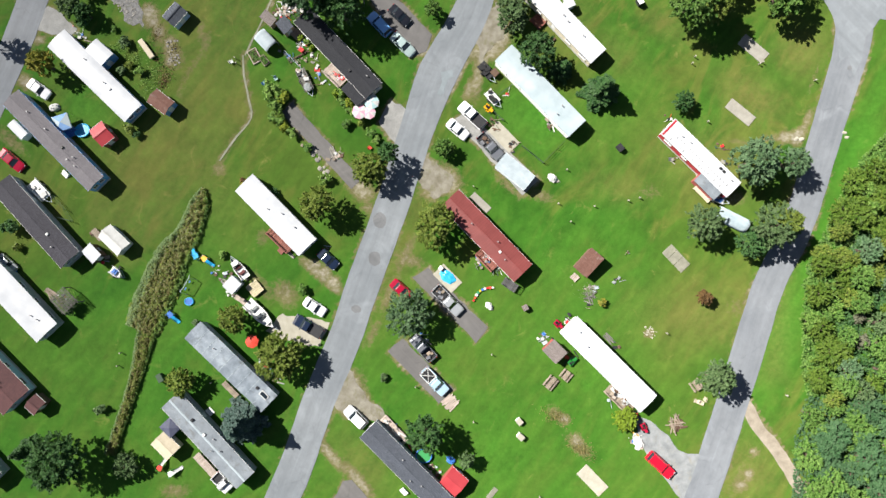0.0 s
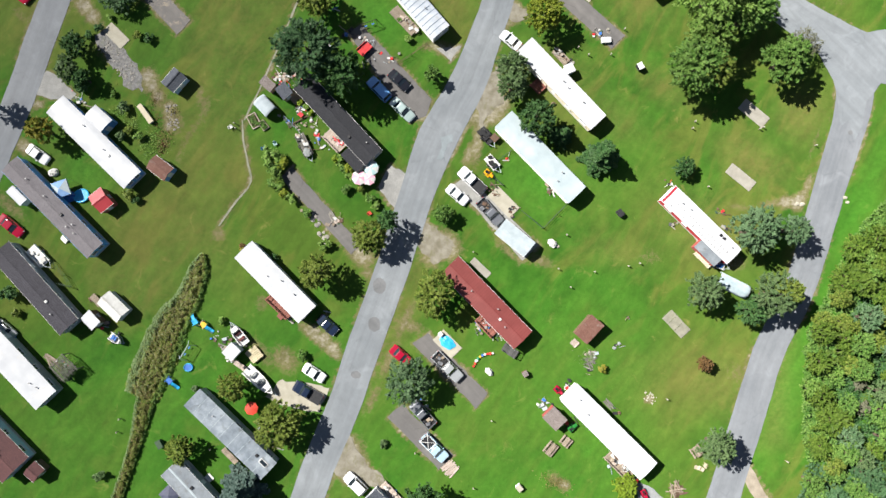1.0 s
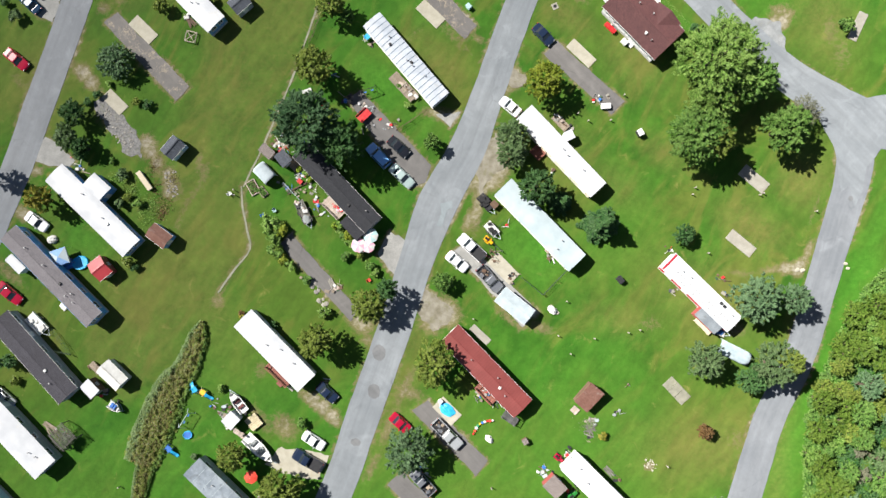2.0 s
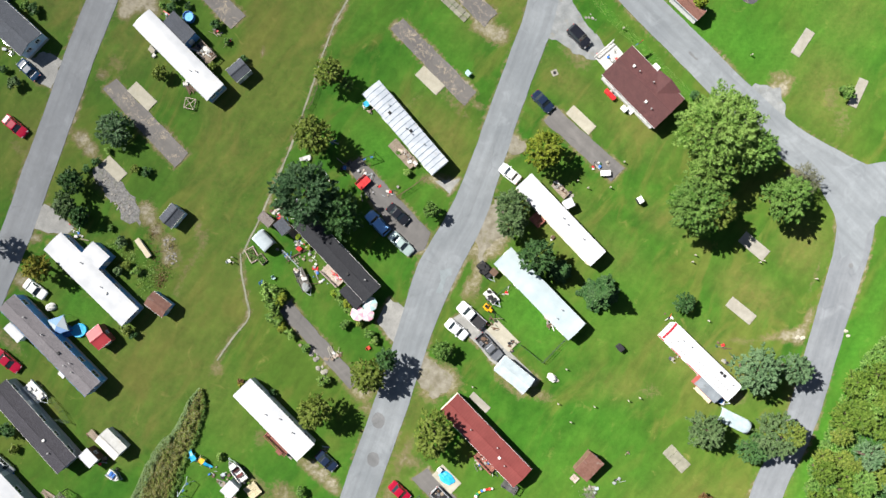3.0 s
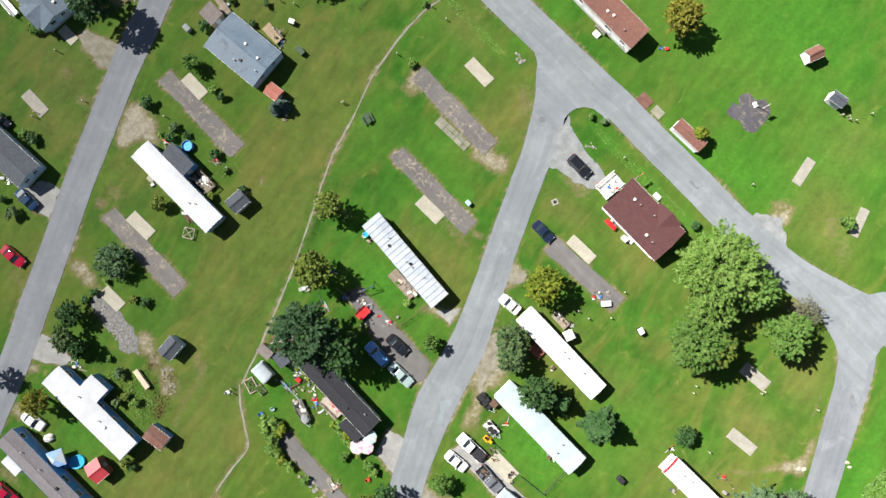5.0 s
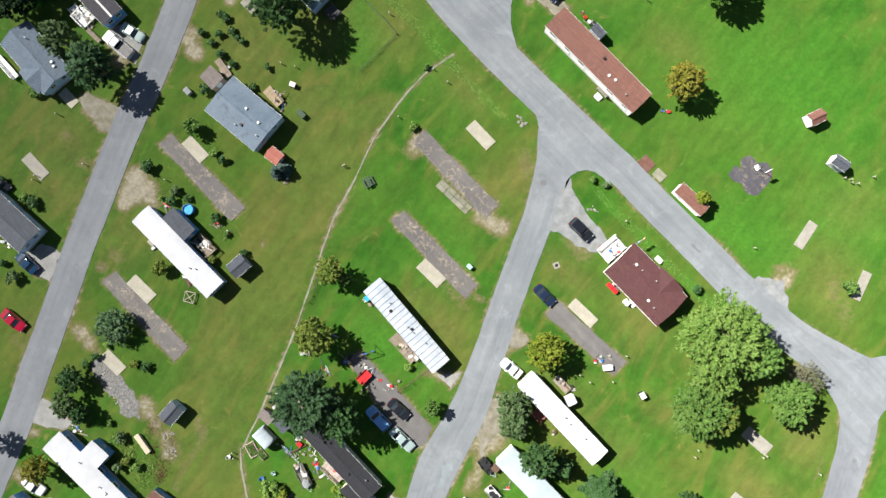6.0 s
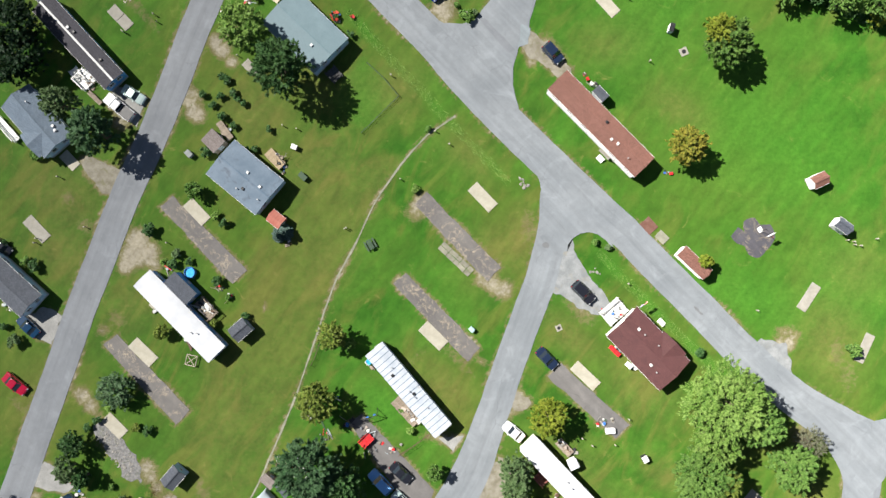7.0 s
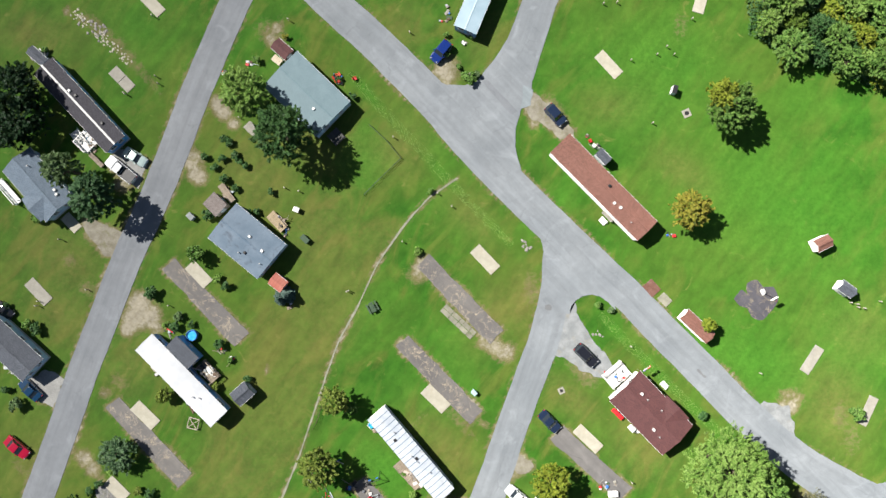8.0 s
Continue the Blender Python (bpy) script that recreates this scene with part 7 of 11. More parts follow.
worn(-49.05, 39.03, 1.47, 1.33, 34, 0.88)
worn(-48.07, 37.35, 1.26, 1.14, 104, 0.88)
worn(-47.27, 35.77, 1.05, 0.95, 160, 0.88)
worn(-5.12, 83.38, 1.47, 1.33, 175, 0.88)
worn(-6.03, 82.43, 1.05, 0.95, 105, 0.88)
worn(-59.12, 87.44, 1.89, 1.71, 75, 1.0)
worn(-57.22, 86.08, 2.11, 1.9, 35, 1.0)
worn(-55.8, 85.18, 1.47, 1.33, 140, 1.0)
worn(-60.56, 88.81, 1.05, 0.95, 150, 1.0)
worn(-54.7, 95.46, 1.89, 1.71, 65, 0.8)
worn(-52.44, 97.84, 1.26, 1.14, 60, 0.8)
worn(52.28, 59.41, 1.68, 1.52, 90, 0.96)
worn(53.94, 60.38, 1.68, 1.52, 36, 0.96)
worn(55.52, 61.07, 1.26, 1.14, 155, 0.96)
worn(0.64, 44.08, 1.26, 1.14, 144, 0.8)
worn(-0.95, 44.52, 1.05, 0.95, 25, 0.8)
worn(58.21, 20.28, 1.47, 1.33, 136, 0.88)
worn(56.54, 20.43, 1.26, 1.14, 10, 0.88)
worn(51.19, -34.89, 1.05, 0.95, 95, 0.8)
worn(50.01, -36.75, 1.05, 0.95, 4, 0.8)
worn(52.06, -31.21, 0.84, 0.76, 165, 0.8)
worn(21.09, -26.57, 1.05, 0.95, 160, 0.8)
worn(23, -30.01, 1.26, 1.14, 120, 0.8)
worn(5.52, 69.88, 0.84, 0.76, 10, 0.8)
worn(-8.49, 70.53, 0.84, 0.76, 40, 0.8)
worn(-7.34, 69.42, 0.74, 0.67, 124, 0.8)
worn(-30.93, 119.75, 1.47, 1.33, 120, 0.8)
worn(-30.05, 121.64, 1.26, 1.14, 10, 0.8)
worn(-29.04, 118.38, 1.05, 0.95, 80, 0.8)
worn(-61.81, 122.45, 1.47, 1.33, 150, 0.5)
worn(-59.9, 121.07, 1.47, 1.33, 110, 0.5)
worn(-58, 119.98, 1.26, 1.14, 70, 0.5)
worn(-56.09, 118.52, 1.26, 1.14, 30, 0.5)
worn(-54.17, 116.49, 1.26, 1.14, 170, 0.5)
worn(-52.72, 114.64, 1.05, 0.95, 95, 0.5)
worn(-45.35, 33.93, 1.05, 0.95, 120, 0.9)
worn(-45.02, 32.34, 1.26, 1.14, 141, 0.9)
worn(-45.25, 30.65, 0.95, 0.86, 120, 0.9)
worn(-17.25, 30.33, 0.53, 0.48, 60, 0.5)
worn(-60.23, 78.11, 1.47, 1.33, 150, 0.5)
worn(-63.16, 82.7, 1.26, 1.14, 120, 0.5)
worn(13.03, 108.03, 1.05, 0.95, 135, 0.8)
worn(12.59, 106.61, 1.05, 0.95, 100, 0.8)
worn(-39.13, 35.29, 0.8, 0.8, 0, 0.42)
worn(-39.18, 33.6, 0.8, 0.8, 0, 0.42)
worn(-39.88, 31.89, 0.8, 0.8, 0, 0.42)
worn(-40.86, 30.56, 0.8, 0.8, 0, 0.42)
worn(-41.85, 29.32, 0.8, 0.8, 0, 0.42)
worn(-42.55, 27.89, 0.8, 0.8, 0, 0.42)
worn(-43.07, 26.48, 0.8, 0.8, 0, 0.42)
worn(-43.59, 25.25, 0.8, 0.8, 0, 0.42)

field(1, [(-42.76, 41.05), (-44.27, 35.37), (-44.13, 24.58), (-51.18, 17.41), (-54.48, 12.96), (-58.43, 5.88), (-56.83, -0.4), (-52.11, -3.08), (-50.69, -3.97), (-41.34, 8.77), (-36.84, 14), (-31.65, 21.39), (-33.34, 31.85), (-29.68, 41.34)], 0.3)
field(1, [(-40.25, 59.02), (-35.19, 60.99), (-33.59, 70.36), (-33.67, 73.17), (-25.5, 81.79), (-21.98, 90.33), (-7.5, 90.64), (-14.26, 80.14), (-18.7, 70.68), (-23.04, 58.45), (-26.52, 49.09), (-32.57, 33.24), (-30.5, 40.8), (-40.26, 43.24)], 0.3)
field(1, [(57.5, 16.0), (60.5, 4.0), (57.6, -2.5), (57.2, -19.5), (52.6, -20.0), (54.6, -6.0), (56.0, 4.0)], 0.3, 1.6)
field(2, [(8.1, 23.8), (11.7, 27.9), (20.8, 19.9), (16.6, 15.2)], 0.6, 0.45)
field(2, [(-15.2, 106.8), (-9.1, 100.4), (-14.8, 94.4), (-20.6, 99.6)], 0.7, 0.5)
field(2, [(-78, -46), (-78, -14), (-57, -4), (-46, -8), (-40, 4), (-33, 13), (-20, 2), (5, -2), (30, 12), (36, -4), (38, -46)], 0.38, 3.0)
lush(24.4, -20.79, 1.6, 1.1, -30, 1)

# ---- roads and paving
ribbon("road_main", [(-32.02, -57.68), (-23.5, -37.43), (-20.4, -28.2), (-18.7, -23.2), (-15.2, -14.28), (-13.75, -9.64), (-12.3, -4.98), (-9.1, 4.36), (-7.6, 9.04), (-4.2, 20.2), (-1.0, 29.5), (3.8, 38.9), (7.1, 48.2), (10.1, 57.5), (13.4, 66.9), (15.0, 71.6), (16.7, 79.5), (17.05, 84.75), (18.1, 88.96)], [5.5, 5.5, 5.3, 5.3, 5.4, 5.4, 5.5, 5.5, 5.5, 5.5, 6.6, 6.0, 5.2, 5.0, 5.1, 5.0, 4.9, 5.2, 5], 0.05, M_ROAD, "faded pale grey asphalt lane with patches", "road")
ribbon("road_cross", [(-48.59, 151.95), (-35.14, 139.24), (-21.57, 126.5), (-15.1, 120.8), (-8.92, 115.01), (-3.22, 109.4), (0.69, 104.78), (5.07, 100.19), (11.98, 93.5), (16.89, 88.94), (23.2, 83.29), (29.03, 78.2), (31.56, 75.58), (40.55, 66.85), (48.56, 59.05), (55.6, 52.95), (61.68, 49.06), (69.6, 45.04), (84.01, 40.7)], [5.8,5.8,5.8,5.8,5.9,6,5.8,5.8,5.8,5.8,5.6,5.4,5.4,5.5,5.7,5.8,6.4,7,7], 0.058, M_ROAD, "faded pale grey asphalt road", "road")
ribbon("road_west", [(-83.47, 4.59), (-77.0, 17.5), (-71.9, 29.8), (-69.2, 37.3), (-66.3, 46.4), (-63.1, 56.0), (-60.4, 64.6), (-57.0, 74.0), (-53.6, 83.4), (-49.6, 92.8), (-46.1, 102.2), (-42.8, 111.6), (-36.88, 126.21), (-30.51, 141.41), (-22.5, 159.56)], 5.0, 0.05, M_ROAD_DARK, "straight grey asphalt lane", "road")
ribbon("road_east", [(36.74, -54.36), (43.41, -38.72), (48.7, -22.1), (51.4, -12.8), (54.3, -3.5), (58.9, 6.33), (64.2, 24.62), (66.95, 34.06), (67.78, 40.36), (66.81, 45.91)], [5.4, 5.4, 5.2, 5.3, 5.1, 5.1, 5.3, 5.8, 6.4, 7], 0.044, M_ROAD_DARK, "grey asphalt lane beside the woods", "road")
ribbon("road_north", [(20.92, 143.32), (16.85, 134.75), (13.42, 127.16), (10.85, 119.6), (7.7, 112.98), (2.34, 106.41)], [5.4,5.4,5.5,6,8,8], 0.044, M_ROAD, "faded grey asphalt side road", "road")
apron("road_junction", [(-10.91, 115.54), (-6.73, 116.57), (-4.15, 113.8), (-1.98, 112.81), (1.19, 112.68), (4.16, 113.77), (6.25, 116.82), (9.08, 120.64), (12.85, 118.83), (12.12, 112.24), (10.41, 108.73), (9.62, 105.71), (9.68, 102.81), (10.08, 100.76), (10.68, 98.9), (6.23, 97.59), (-4.21, 107.69)], 0.069, M_ROAD, "pale worn asphalt at the road junction", ragged=0.15)
apron("road_junction", [(12.2, 91.36), (13.93, 87.95), (15.01, 84.62), (14.88, 81.17), (13.31, 75.39), (18.97, 75.5), (19.23, 76.71), (19.95, 77.74), (21.15, 78.42), (22.53, 78.72), (24.02, 78.38), (25.34, 77.39), (26.56, 76.3), (24.14, 82.56), (18.49, 88.04)], 0.071, M_ROAD, "pale worn asphalt at the road junction", ragged=0.15)
apron("road_junction", [(56.06, 53.14), (60.74, 50.44), (64, 48.46), (68.18, 48.55), (72.64, 49.29), (79.33, 48.96), (79.38, 38.74), (71.95, 40.45), (69.6, 37.2), (68.9, 33.4), (67.6, 30.6), (66.7, 34.2), (65.4, 33.2), (64.9, 36.5), (64.35, 40.29), (61.71, 44.88)], 0.07, M_ROAD, "pale worn asphalt at the road junction", ragged=0.15)
apron("driveway", [(-26.65, 22.62), (-24.75, 24.45), (-13.07, 11.91), (-14.71, 10.29)], 0.06, M_DRIVE, "cracked dark asphalt parking strip")
apron("driveway", [(-4.34, -4.07), (-1.88, -2.35), (8.15, -11.93), (6.35, -14.37)], 0.06, M_DRIVE, "cracked dark asphalt parking strip")
apron("driveway", [(-8.04, -16.16), (-5.78, -13.9), (2.72, -22.19), (0.47, -24.45)], 0.06, M_DRIVE, "cracked dark asphalt parking strip")
apron("driveway", [(-16.14, 46.81), (-14.04, 48.34), (-1.98, 36.14), (-3.03, 33.34), (-5.32, 32.18)], 0.045, M_DRIVE, "dark asphalt driveway with parked cars")
apron("driveway", [(-56.65, 58.75), (-54.38, 60.39), (-42.1, 48.32), (-44.26, 45.85)], 0.06, M_BROKEN, "old asphalt strip breaking up at its end")
apron("driveway", [(-47.98, 81.51), (-45.9, 83.32), (-33.33, 71.22), (-35.77, 69.04)], 0.06, M_BROKEN, "old asphalt strip breaking up at its end")
apron("driveway", [(-9.4, 69.57), (-7.39, 71.49), (5.08, 59.37), (2.98, 57.09)], 0.06, M_BROKEN, "old asphalt strip breaking up at its end")
apron("driveway", [(-6.22, 82.71), (-4.22, 84.8), (8.17, 72.6), (5.99, 70.33)], 0.06, M_BROKEN, "old asphalt strip breaking up at its end")
apron("driveway", [(16.14, 54.93), (18.34, 57.12), (29.56, 47.38), (27.45, 45.2)], 0.06, M_DRIVE, "old asphalt parking strip")
apron("driveway", [(1.86, 22.13), (3.97, 23.67), (16.01, 12.54), (13.46, 9.88)], 0.045, M_GRAVEL, "pale gravel driveway with parked trucks")
apron("driveway", [(-28.19, -13.19), (-25.49, -10.45), (-22.24, -10.75), (-17.59, -11.76), (-19.34, -15.49), (-24.91, -14.87)], 0.045, M_PALE, "pale concrete driveway", ragged=0.5)
apron("driveway", [(-10.7, 21.57), (-8.55, 25.08), (-4.5, 23.11), (-6.5, 17.27), (-8.59, 18.82)], 0.04, M_GRAVEL, "pale gravel apron beside the lane", ragged=0.5)
apron("driveway", [(32.34, -25.68), (34.93, -26.36), (37.74, -29.05), (39.61, -31.02), (41.1, -31.82), (42.94, -31.68), (44.25, -32.76), (43.42, -39.63), (40.2, -39.52), (37.85, -36.28), (35.03, -32.96), (33.13, -29.33)], 0.045, M_BLUE_GRAVEL, "pale blue-grey gravel driveway", ragged=0.3)
apron("driveway", [(-16.75, -40.95), (-14.81, -37.44), (-13.53, -37.23), (-9.94, -40.8)], 0.045, M_DRIVE, "dark asphalt driveway end")
apron("driveway", [(-61.28, 88.14), (-59.66, 89.76), (-57.29, 88.41), (-54.38, 87.53), (-55.27, 83.05), (-57.42, 83.56)], 0.04, M_SAND, "gravel driveway beside the lane", ragged=0.6)
apron("driveway", [(-55.81, 101.52), (-50.8, 99), (-52.35, 94.57), (-57.1, 97.75)], 0.04, M_GRAVEL, "gravel driveway with parked cars", ragged=0.6)
apron("driveway", [(15.03, 70.64), (15.69, 75.72), (19.58, 77.31), (20.17, 75.82), (20.75, 74.32), (22.47, 71.92), (25.51, 68.41), (26.47, 66.56), (24.26, 65.01), (21.26, 66.26), (18.15, 68.26), (15.8, 69.15)], 0.04, M_BLUE_GRAVEL, "pale blue-grey gravel beside the junction", ragged=0.6, smooth=True)
apron("driveway", [(49.6, 60.8), (52.1, 58.5), (53.5, 57.0), (55.0, 55.5), (55.9, 57.6), (55.6, 60.0), (55.0, 61.3), (53.6, 61.4), (52.2, 61.6)], 0.045, M_BLUE_GRAVEL, "pale gravel spilling off the road", ragged=0.9, smooth=True)
apron("driveway", [(10.8, 112.96), (12.31, 112.05), (11.98, 109.6), (10.31, 109.01)], 0.08, M_SEAL, "pale blue-grey patch of seal on the road edge", ragged=0.3)
apron("driveway", [(-14.35, -18.88), (-12.23, -22.52), (-8.25, -26.75), (-10.08, -27.52), (-12.32, -26.38), (-14.72, -26.43), (-16.59, -25.37), (-15.95, -21.68)], 0.042, M_SAND, "pale gravel driveway beside the lane", ragged=0.7, smooth=True)
apron("driveway", [(-3.64, 14.26), (-2.18, 15.41), (-0.1, 13.87), (2.37, 11.59), (-0.37, 9.39), (-3.57, 11.18)], 0.042, M_SAND, "patchy gravel beside the lane", ragged=0.9, smooth=True)
apron("driveway", [(4.64, 35.88), (6.6, 40.44), (9.02, 41.24), (10.39, 37.7), (8.03, 34.64), (6.24, 31.03), (5.63, 33.17)], 0.042, M_SAND, "worn sandy gravel drive beside the lane", ragged=0.9, smooth=True)
apron("driveway", [(11.56, 112.04), (13.07, 111.31), (15.81, 109.49), (18.18, 106.91), (19.14, 105.06), (16.82, 104.35), (14.64, 106.47), (11.44, 108.47)], 0.042, M_SAND, "worn gravel parking place beside the junction", ragged=0.9, smooth=True)
apron("driveway", [(9.76, 53.12), (10.69, 52.95), (13.34, 50.4), (12.24, 49.26), (10.19, 49.87)], 0.042, M_SAND, "worn gravel edge beside the lane", ragged=0.8, smooth=True)
apron("rubble_bed", [(-57.82, 45.48), (-56.07, 46.17), (-54.35, 44.53), (-52.24, 42.34), (-50.3, 39.6), (-49.29, 36.83), (-50.95, 36.61), (-53.25, 38.98), (-55.94, 41.89)], 0.03, M_RUBBLE, "bed of grey rubble in the lawn", ragged=1.0, smooth=True, thick=0.06)
apron("driveway", [(-1.41, 44.51), (2.76, 45.06), (0.95, 42.7)], 0.04, M_GRAVEL, "gravel shoulder beside the lane", ragged=0.4)
apron("driveway", [(-66.6, 38.45), (-65.7, 39.41), (-63.81, 38.7), (-60.72, 35.76), (-61.43, 34.62), (-64.8, 34.73), (-67.82, 35.79)], 0.04, M_GRAVEL, "pale gravel driveway", ragged=0.4)
apron("driveway", [(-69.84, 63.16), (-66.63, 64.63), (-63.32, 63.3), (-65.03, 58.58), (-67.86, 59.46)], 0.04, M_GRAVEL, "pale gravel apron beside a house", ragged=0.5)
apron("road_patch", [(-8.92, 5.3), (-9.14, 4.46), (-9.73, 4), (-10.42, 4.14), (-10.89, 4.81), (-10.91, 5.7), (-10.48, 6.39), (-9.79, 6.56), (-9.18, 6.13)], 0.078, M_PATCH, "dark asphalt repair patch in the lane", smooth=True, ragged=0.2, thick=0.03)
apron("road_patch", [(-9.6, -1.03), (-9.82, -1.81), (-10.42, -2.24), (-11.11, -2.11), (-11.57, -1.49), (-11.59, -0.66), (-11.16, -0.02), (-10.47, 0.14), (-9.86, -0.26)], 0.078, M_PATCH, "dark asphalt repair patch in the lane", smooth=True, ragged=0.2, thick=0.03)
apron("road_patch", [(-12.65, -9.34), (-12.81, -9.76), (-13.24, -9.99), (-13.74, -9.92), (-14.08, -9.59), (-14.09, -9.15), (-13.77, -8.8), (-13.27, -8.71), (-12.83, -8.93)], 0.078, M_PATCH, "dark asphalt repair patch in the lane", smooth=True, ragged=0.2, thick=0.03)
apron("road_patch", [(16.05, 76.48), (15.92, 76.18), (15.59, 76.01), (15.21, 76.06), (14.96, 76.3), (14.96, 76.62), (15.2, 76.87), (15.57, 76.94), (15.91, 76.78)], 0.082, M_PATCH, "dark asphalt repair patch in the lane", smooth=True, ragged=0.2, thick=0.03)
apron("road_patch", [(67.31, 32.09), (67.23, 31.85), (67.01, 31.71), (66.76, 31.75), (66.59, 31.95), (66.59, 32.2), (66.75, 32.4), (67, 32.45), (67.22, 32.33)], 0.082, M_PATCH, "dark asphalt repair patch in the lane", smooth=True, ragged=0.2, thick=0.03)
apron("road_patch", [(41.0, 66.0), (41.5, 65.7), (41.2, 65.5), (40.5, 66.1), (39.9, 66.7), (40.2, 66.9)], 0.078, M_PATCH, "small dark repair patch in the lane", smooth=True, ragged=0.05, thick=0.03)
apron("road_patch", [(-1.3, 26.6), (-0.7, 28.9), (0.5, 30.4), (1.5, 29.9), (1.0, 27.7), (-0.1, 26.0)], 0.078, M_SEAL, "pale worn blotch of seal in the lane", smooth=True, ragged=0.9, thick=0.03)
apron("road_patch", [(3.88, 113.48), (4.81, 113.78), (9.95, 108.62), (8.84, 107.95)], 0.08, M_ROAD_DARK, "long dark repair strip across the junction", ragged=0.1, thick=0.03)
ribbon("dirt_track", [(50.39, -23.44), (52.94, -27.52), (56.4, -32.03), (59.22, -36.55), (61.84, -41.06), (66.52, -49.16)], 2.0, 0.03, M_DIRT, "pale dirt track leaving the lane", "track", 0.35, 0.08, 0.0)
ribbon("drain_channel", [(0.28, 97.38), (-3.49, 94.79), (-5.77, 92.59), (-9.39, 87.95), (-12.81, 82.58), (-15.64, 76.21), (-18.88, 69.75), (-21.35, 62.29), (-24.8, 51.47), (-28.98, 40.69), (-32.83, 31.98)], 0.3, 0.05, M_DRAIN, "narrow concrete drain channel across the lawn", "drain", 0.12, 0.1, -0.03)
ribbon("drain_channel", [(-33.16, 32.04), (-32.88, 28.86), (-32.03, 24.85), (-31.48, 21.77), (-33.72, 18.73), (-36.57, 14.47)], 0.3, 0.055, M_DRAIN, "narrow concrete drain channel across the lawn", "drain", 0.12, 0.1, -0.03)
pad(49.04, 24.36, 5.02, 1.93, -38.1, M_CONCRETE)
pad(51.07, 34.97, 5.09, 2.13, -39.0, M_CONCRETE)
pad(38.82, 0.05, 4.57, 2.11, -45.6, M_SLABGREEN, (0.3, 0.62))
pad(25.74, -36.4, 5.11, 2.27, -44.4, M_PALE)
pad(58.71, 68.75, 4.83, 1.67, -122.2, M_CONCRETE)
pad(67.91, 60.6, 4.95, 1.57, -114.0, M_CONCRETE)
pad(-50.03, 57.63, 4.83, 2.17, -42.9, M_PALE)
pad(-54.34, 45.55, 4.23, 2.09, -43.6, M_PALE)
pad(-2.66, 61.22, 4.82, 2.17, -43.2, M_PALE)
pad(0.81, 73.85, 6.82, 1.65, -42.4, M_SLABGREEN, (0.26, 0.5, 0.62, 0.84))
pad(22.34, 55.19, 5.13, 1.92, -42.6, M_PALE)
pad(-68.07, 77.42, 4.75, 1.96, -45.1, M_CONCRETE)
pad(5.01, 84.11, 4.99, 2.1, -45.5, M_PALE)
pad(-41.87, 80.77, 4.48, 2.09, -45.4, M_PALE)
pad(-55.36, 112.63, 4.59, 1.85, -44.6, M_CONCRETE, (0.5,))
pad(-50.96, 125.47, 5.12, 1.91, -44.6, M_PALE)
pad(24.79, 116.61, 4.94, 1.92, -46.5, M_PALE)
pad(39.81, 127.37, 3.9, 1.88, -104.5, M_PALE)
pad(32.37, 79.97, 2.36, 1.98, -47.3, M_RUST, label="rusty steel sheet in the lawn")
pad(34.55, 78.1, 1.96, 1.51, -44.1, M_SLABGREEN)
pad(9.42, -38.87, 2.15, 0.8, -128.8, M_SLABGREEN)
pad(-24.41, -0.69, 1.58, 0.46, -43.6, M_CONCRETE)
pad(6.57, 8.54, 3.81, 1.19, -41.9, M_CONCRETE)
pad(-63.01, 88.83, 3.24, 1.77, -44.8, M_PALE)
pad(1.41, -4.03, 4.32, 2.49, -43.7, M_PALE)

# ---- homes
home("mobile_home", -56.2, 27.41, 17.6, 3.91, -43.0, "white-roofed mobile home with blue siding and a wing", M_WHITE_ROOF, M_BLUE_SIDE, spots=((2, 0.3, "pipe"), (3.4, 0.2, "box"), (-3, 0.8, "pipe")))
home("mobile_home", -62.3, 16.74, 19.69, 3.45, -43.9, "long mobile home with grey shingles and bright blue siding", M_GREY_SH, M_SKY_SIDE, "gable", h=3.15, trim=M_BLUE_SIDE, spots=((-6, 0.4, "pipe"), (-2, 0.5, "pipe"), (2, 0.3, "dark"), (4, -0.4, "pipe"), (4.4, 0.5, "pipe"), (5.6, -0.3, "pipe")))
home("mobile_home", -64.95, 3.72, 16.81, 3.91, -46.5, "mobile home with dark violet shingles and grey siding", M_VIOLET_SH, M_GREY_SIDE, "gable", spots=((3, 0.2, "box"), (5, -0.6, "pipe")))
home("mobile_home", -68.66, -7.95, 17.52, 4.44, -45.0, "white-roofed mobile home with grey siding", M_WHITE_ROOF, M_GREY_SIDE, spots=((5, 0.2, "pipe"), (6.2, 0.5, "pipe")))
home("house", -73.62, -18.91, 18.43, 5.82, -43.9, "wide brown-roofed home with pale blue siding", M_BROWN_SH, M_PALEBLUE_SIDE, "gable", spots=((5, 0.6, "pipe"), (5.6, 0.2, "pipe")), category="house")
home("mobile_home", -76.52, -31.83, 17.47, 3.97, -44.6, "dark-roofed mobile home with grey siding", M_VIOLET_SH, M_GREY_SIDE, "gable")
home("mobile_home", -26.41, 5.58, 14.67, 3.97, -44.2, "short white-roofed mobile home with a red deck", M_WHITE_ROOF, M_WHITE_SIDE, spots=((0.5, 0.9, "pipe"), (-1.6, -0.2, "pipe"), (3.5, 0.8, "pipe")))
home("mobile_home", -32.91, -18.85, 17.08, 3.74, -42.4, "mobile home with a weathered silver metal roof", M_SILVER_ROOF, M_GREY_SIDE, seams=9, spots=((5.4, 0.6, "dark"), (7, 0.5, "sky"), (-4, 0.3, "pipe")), trim=M_GALV)
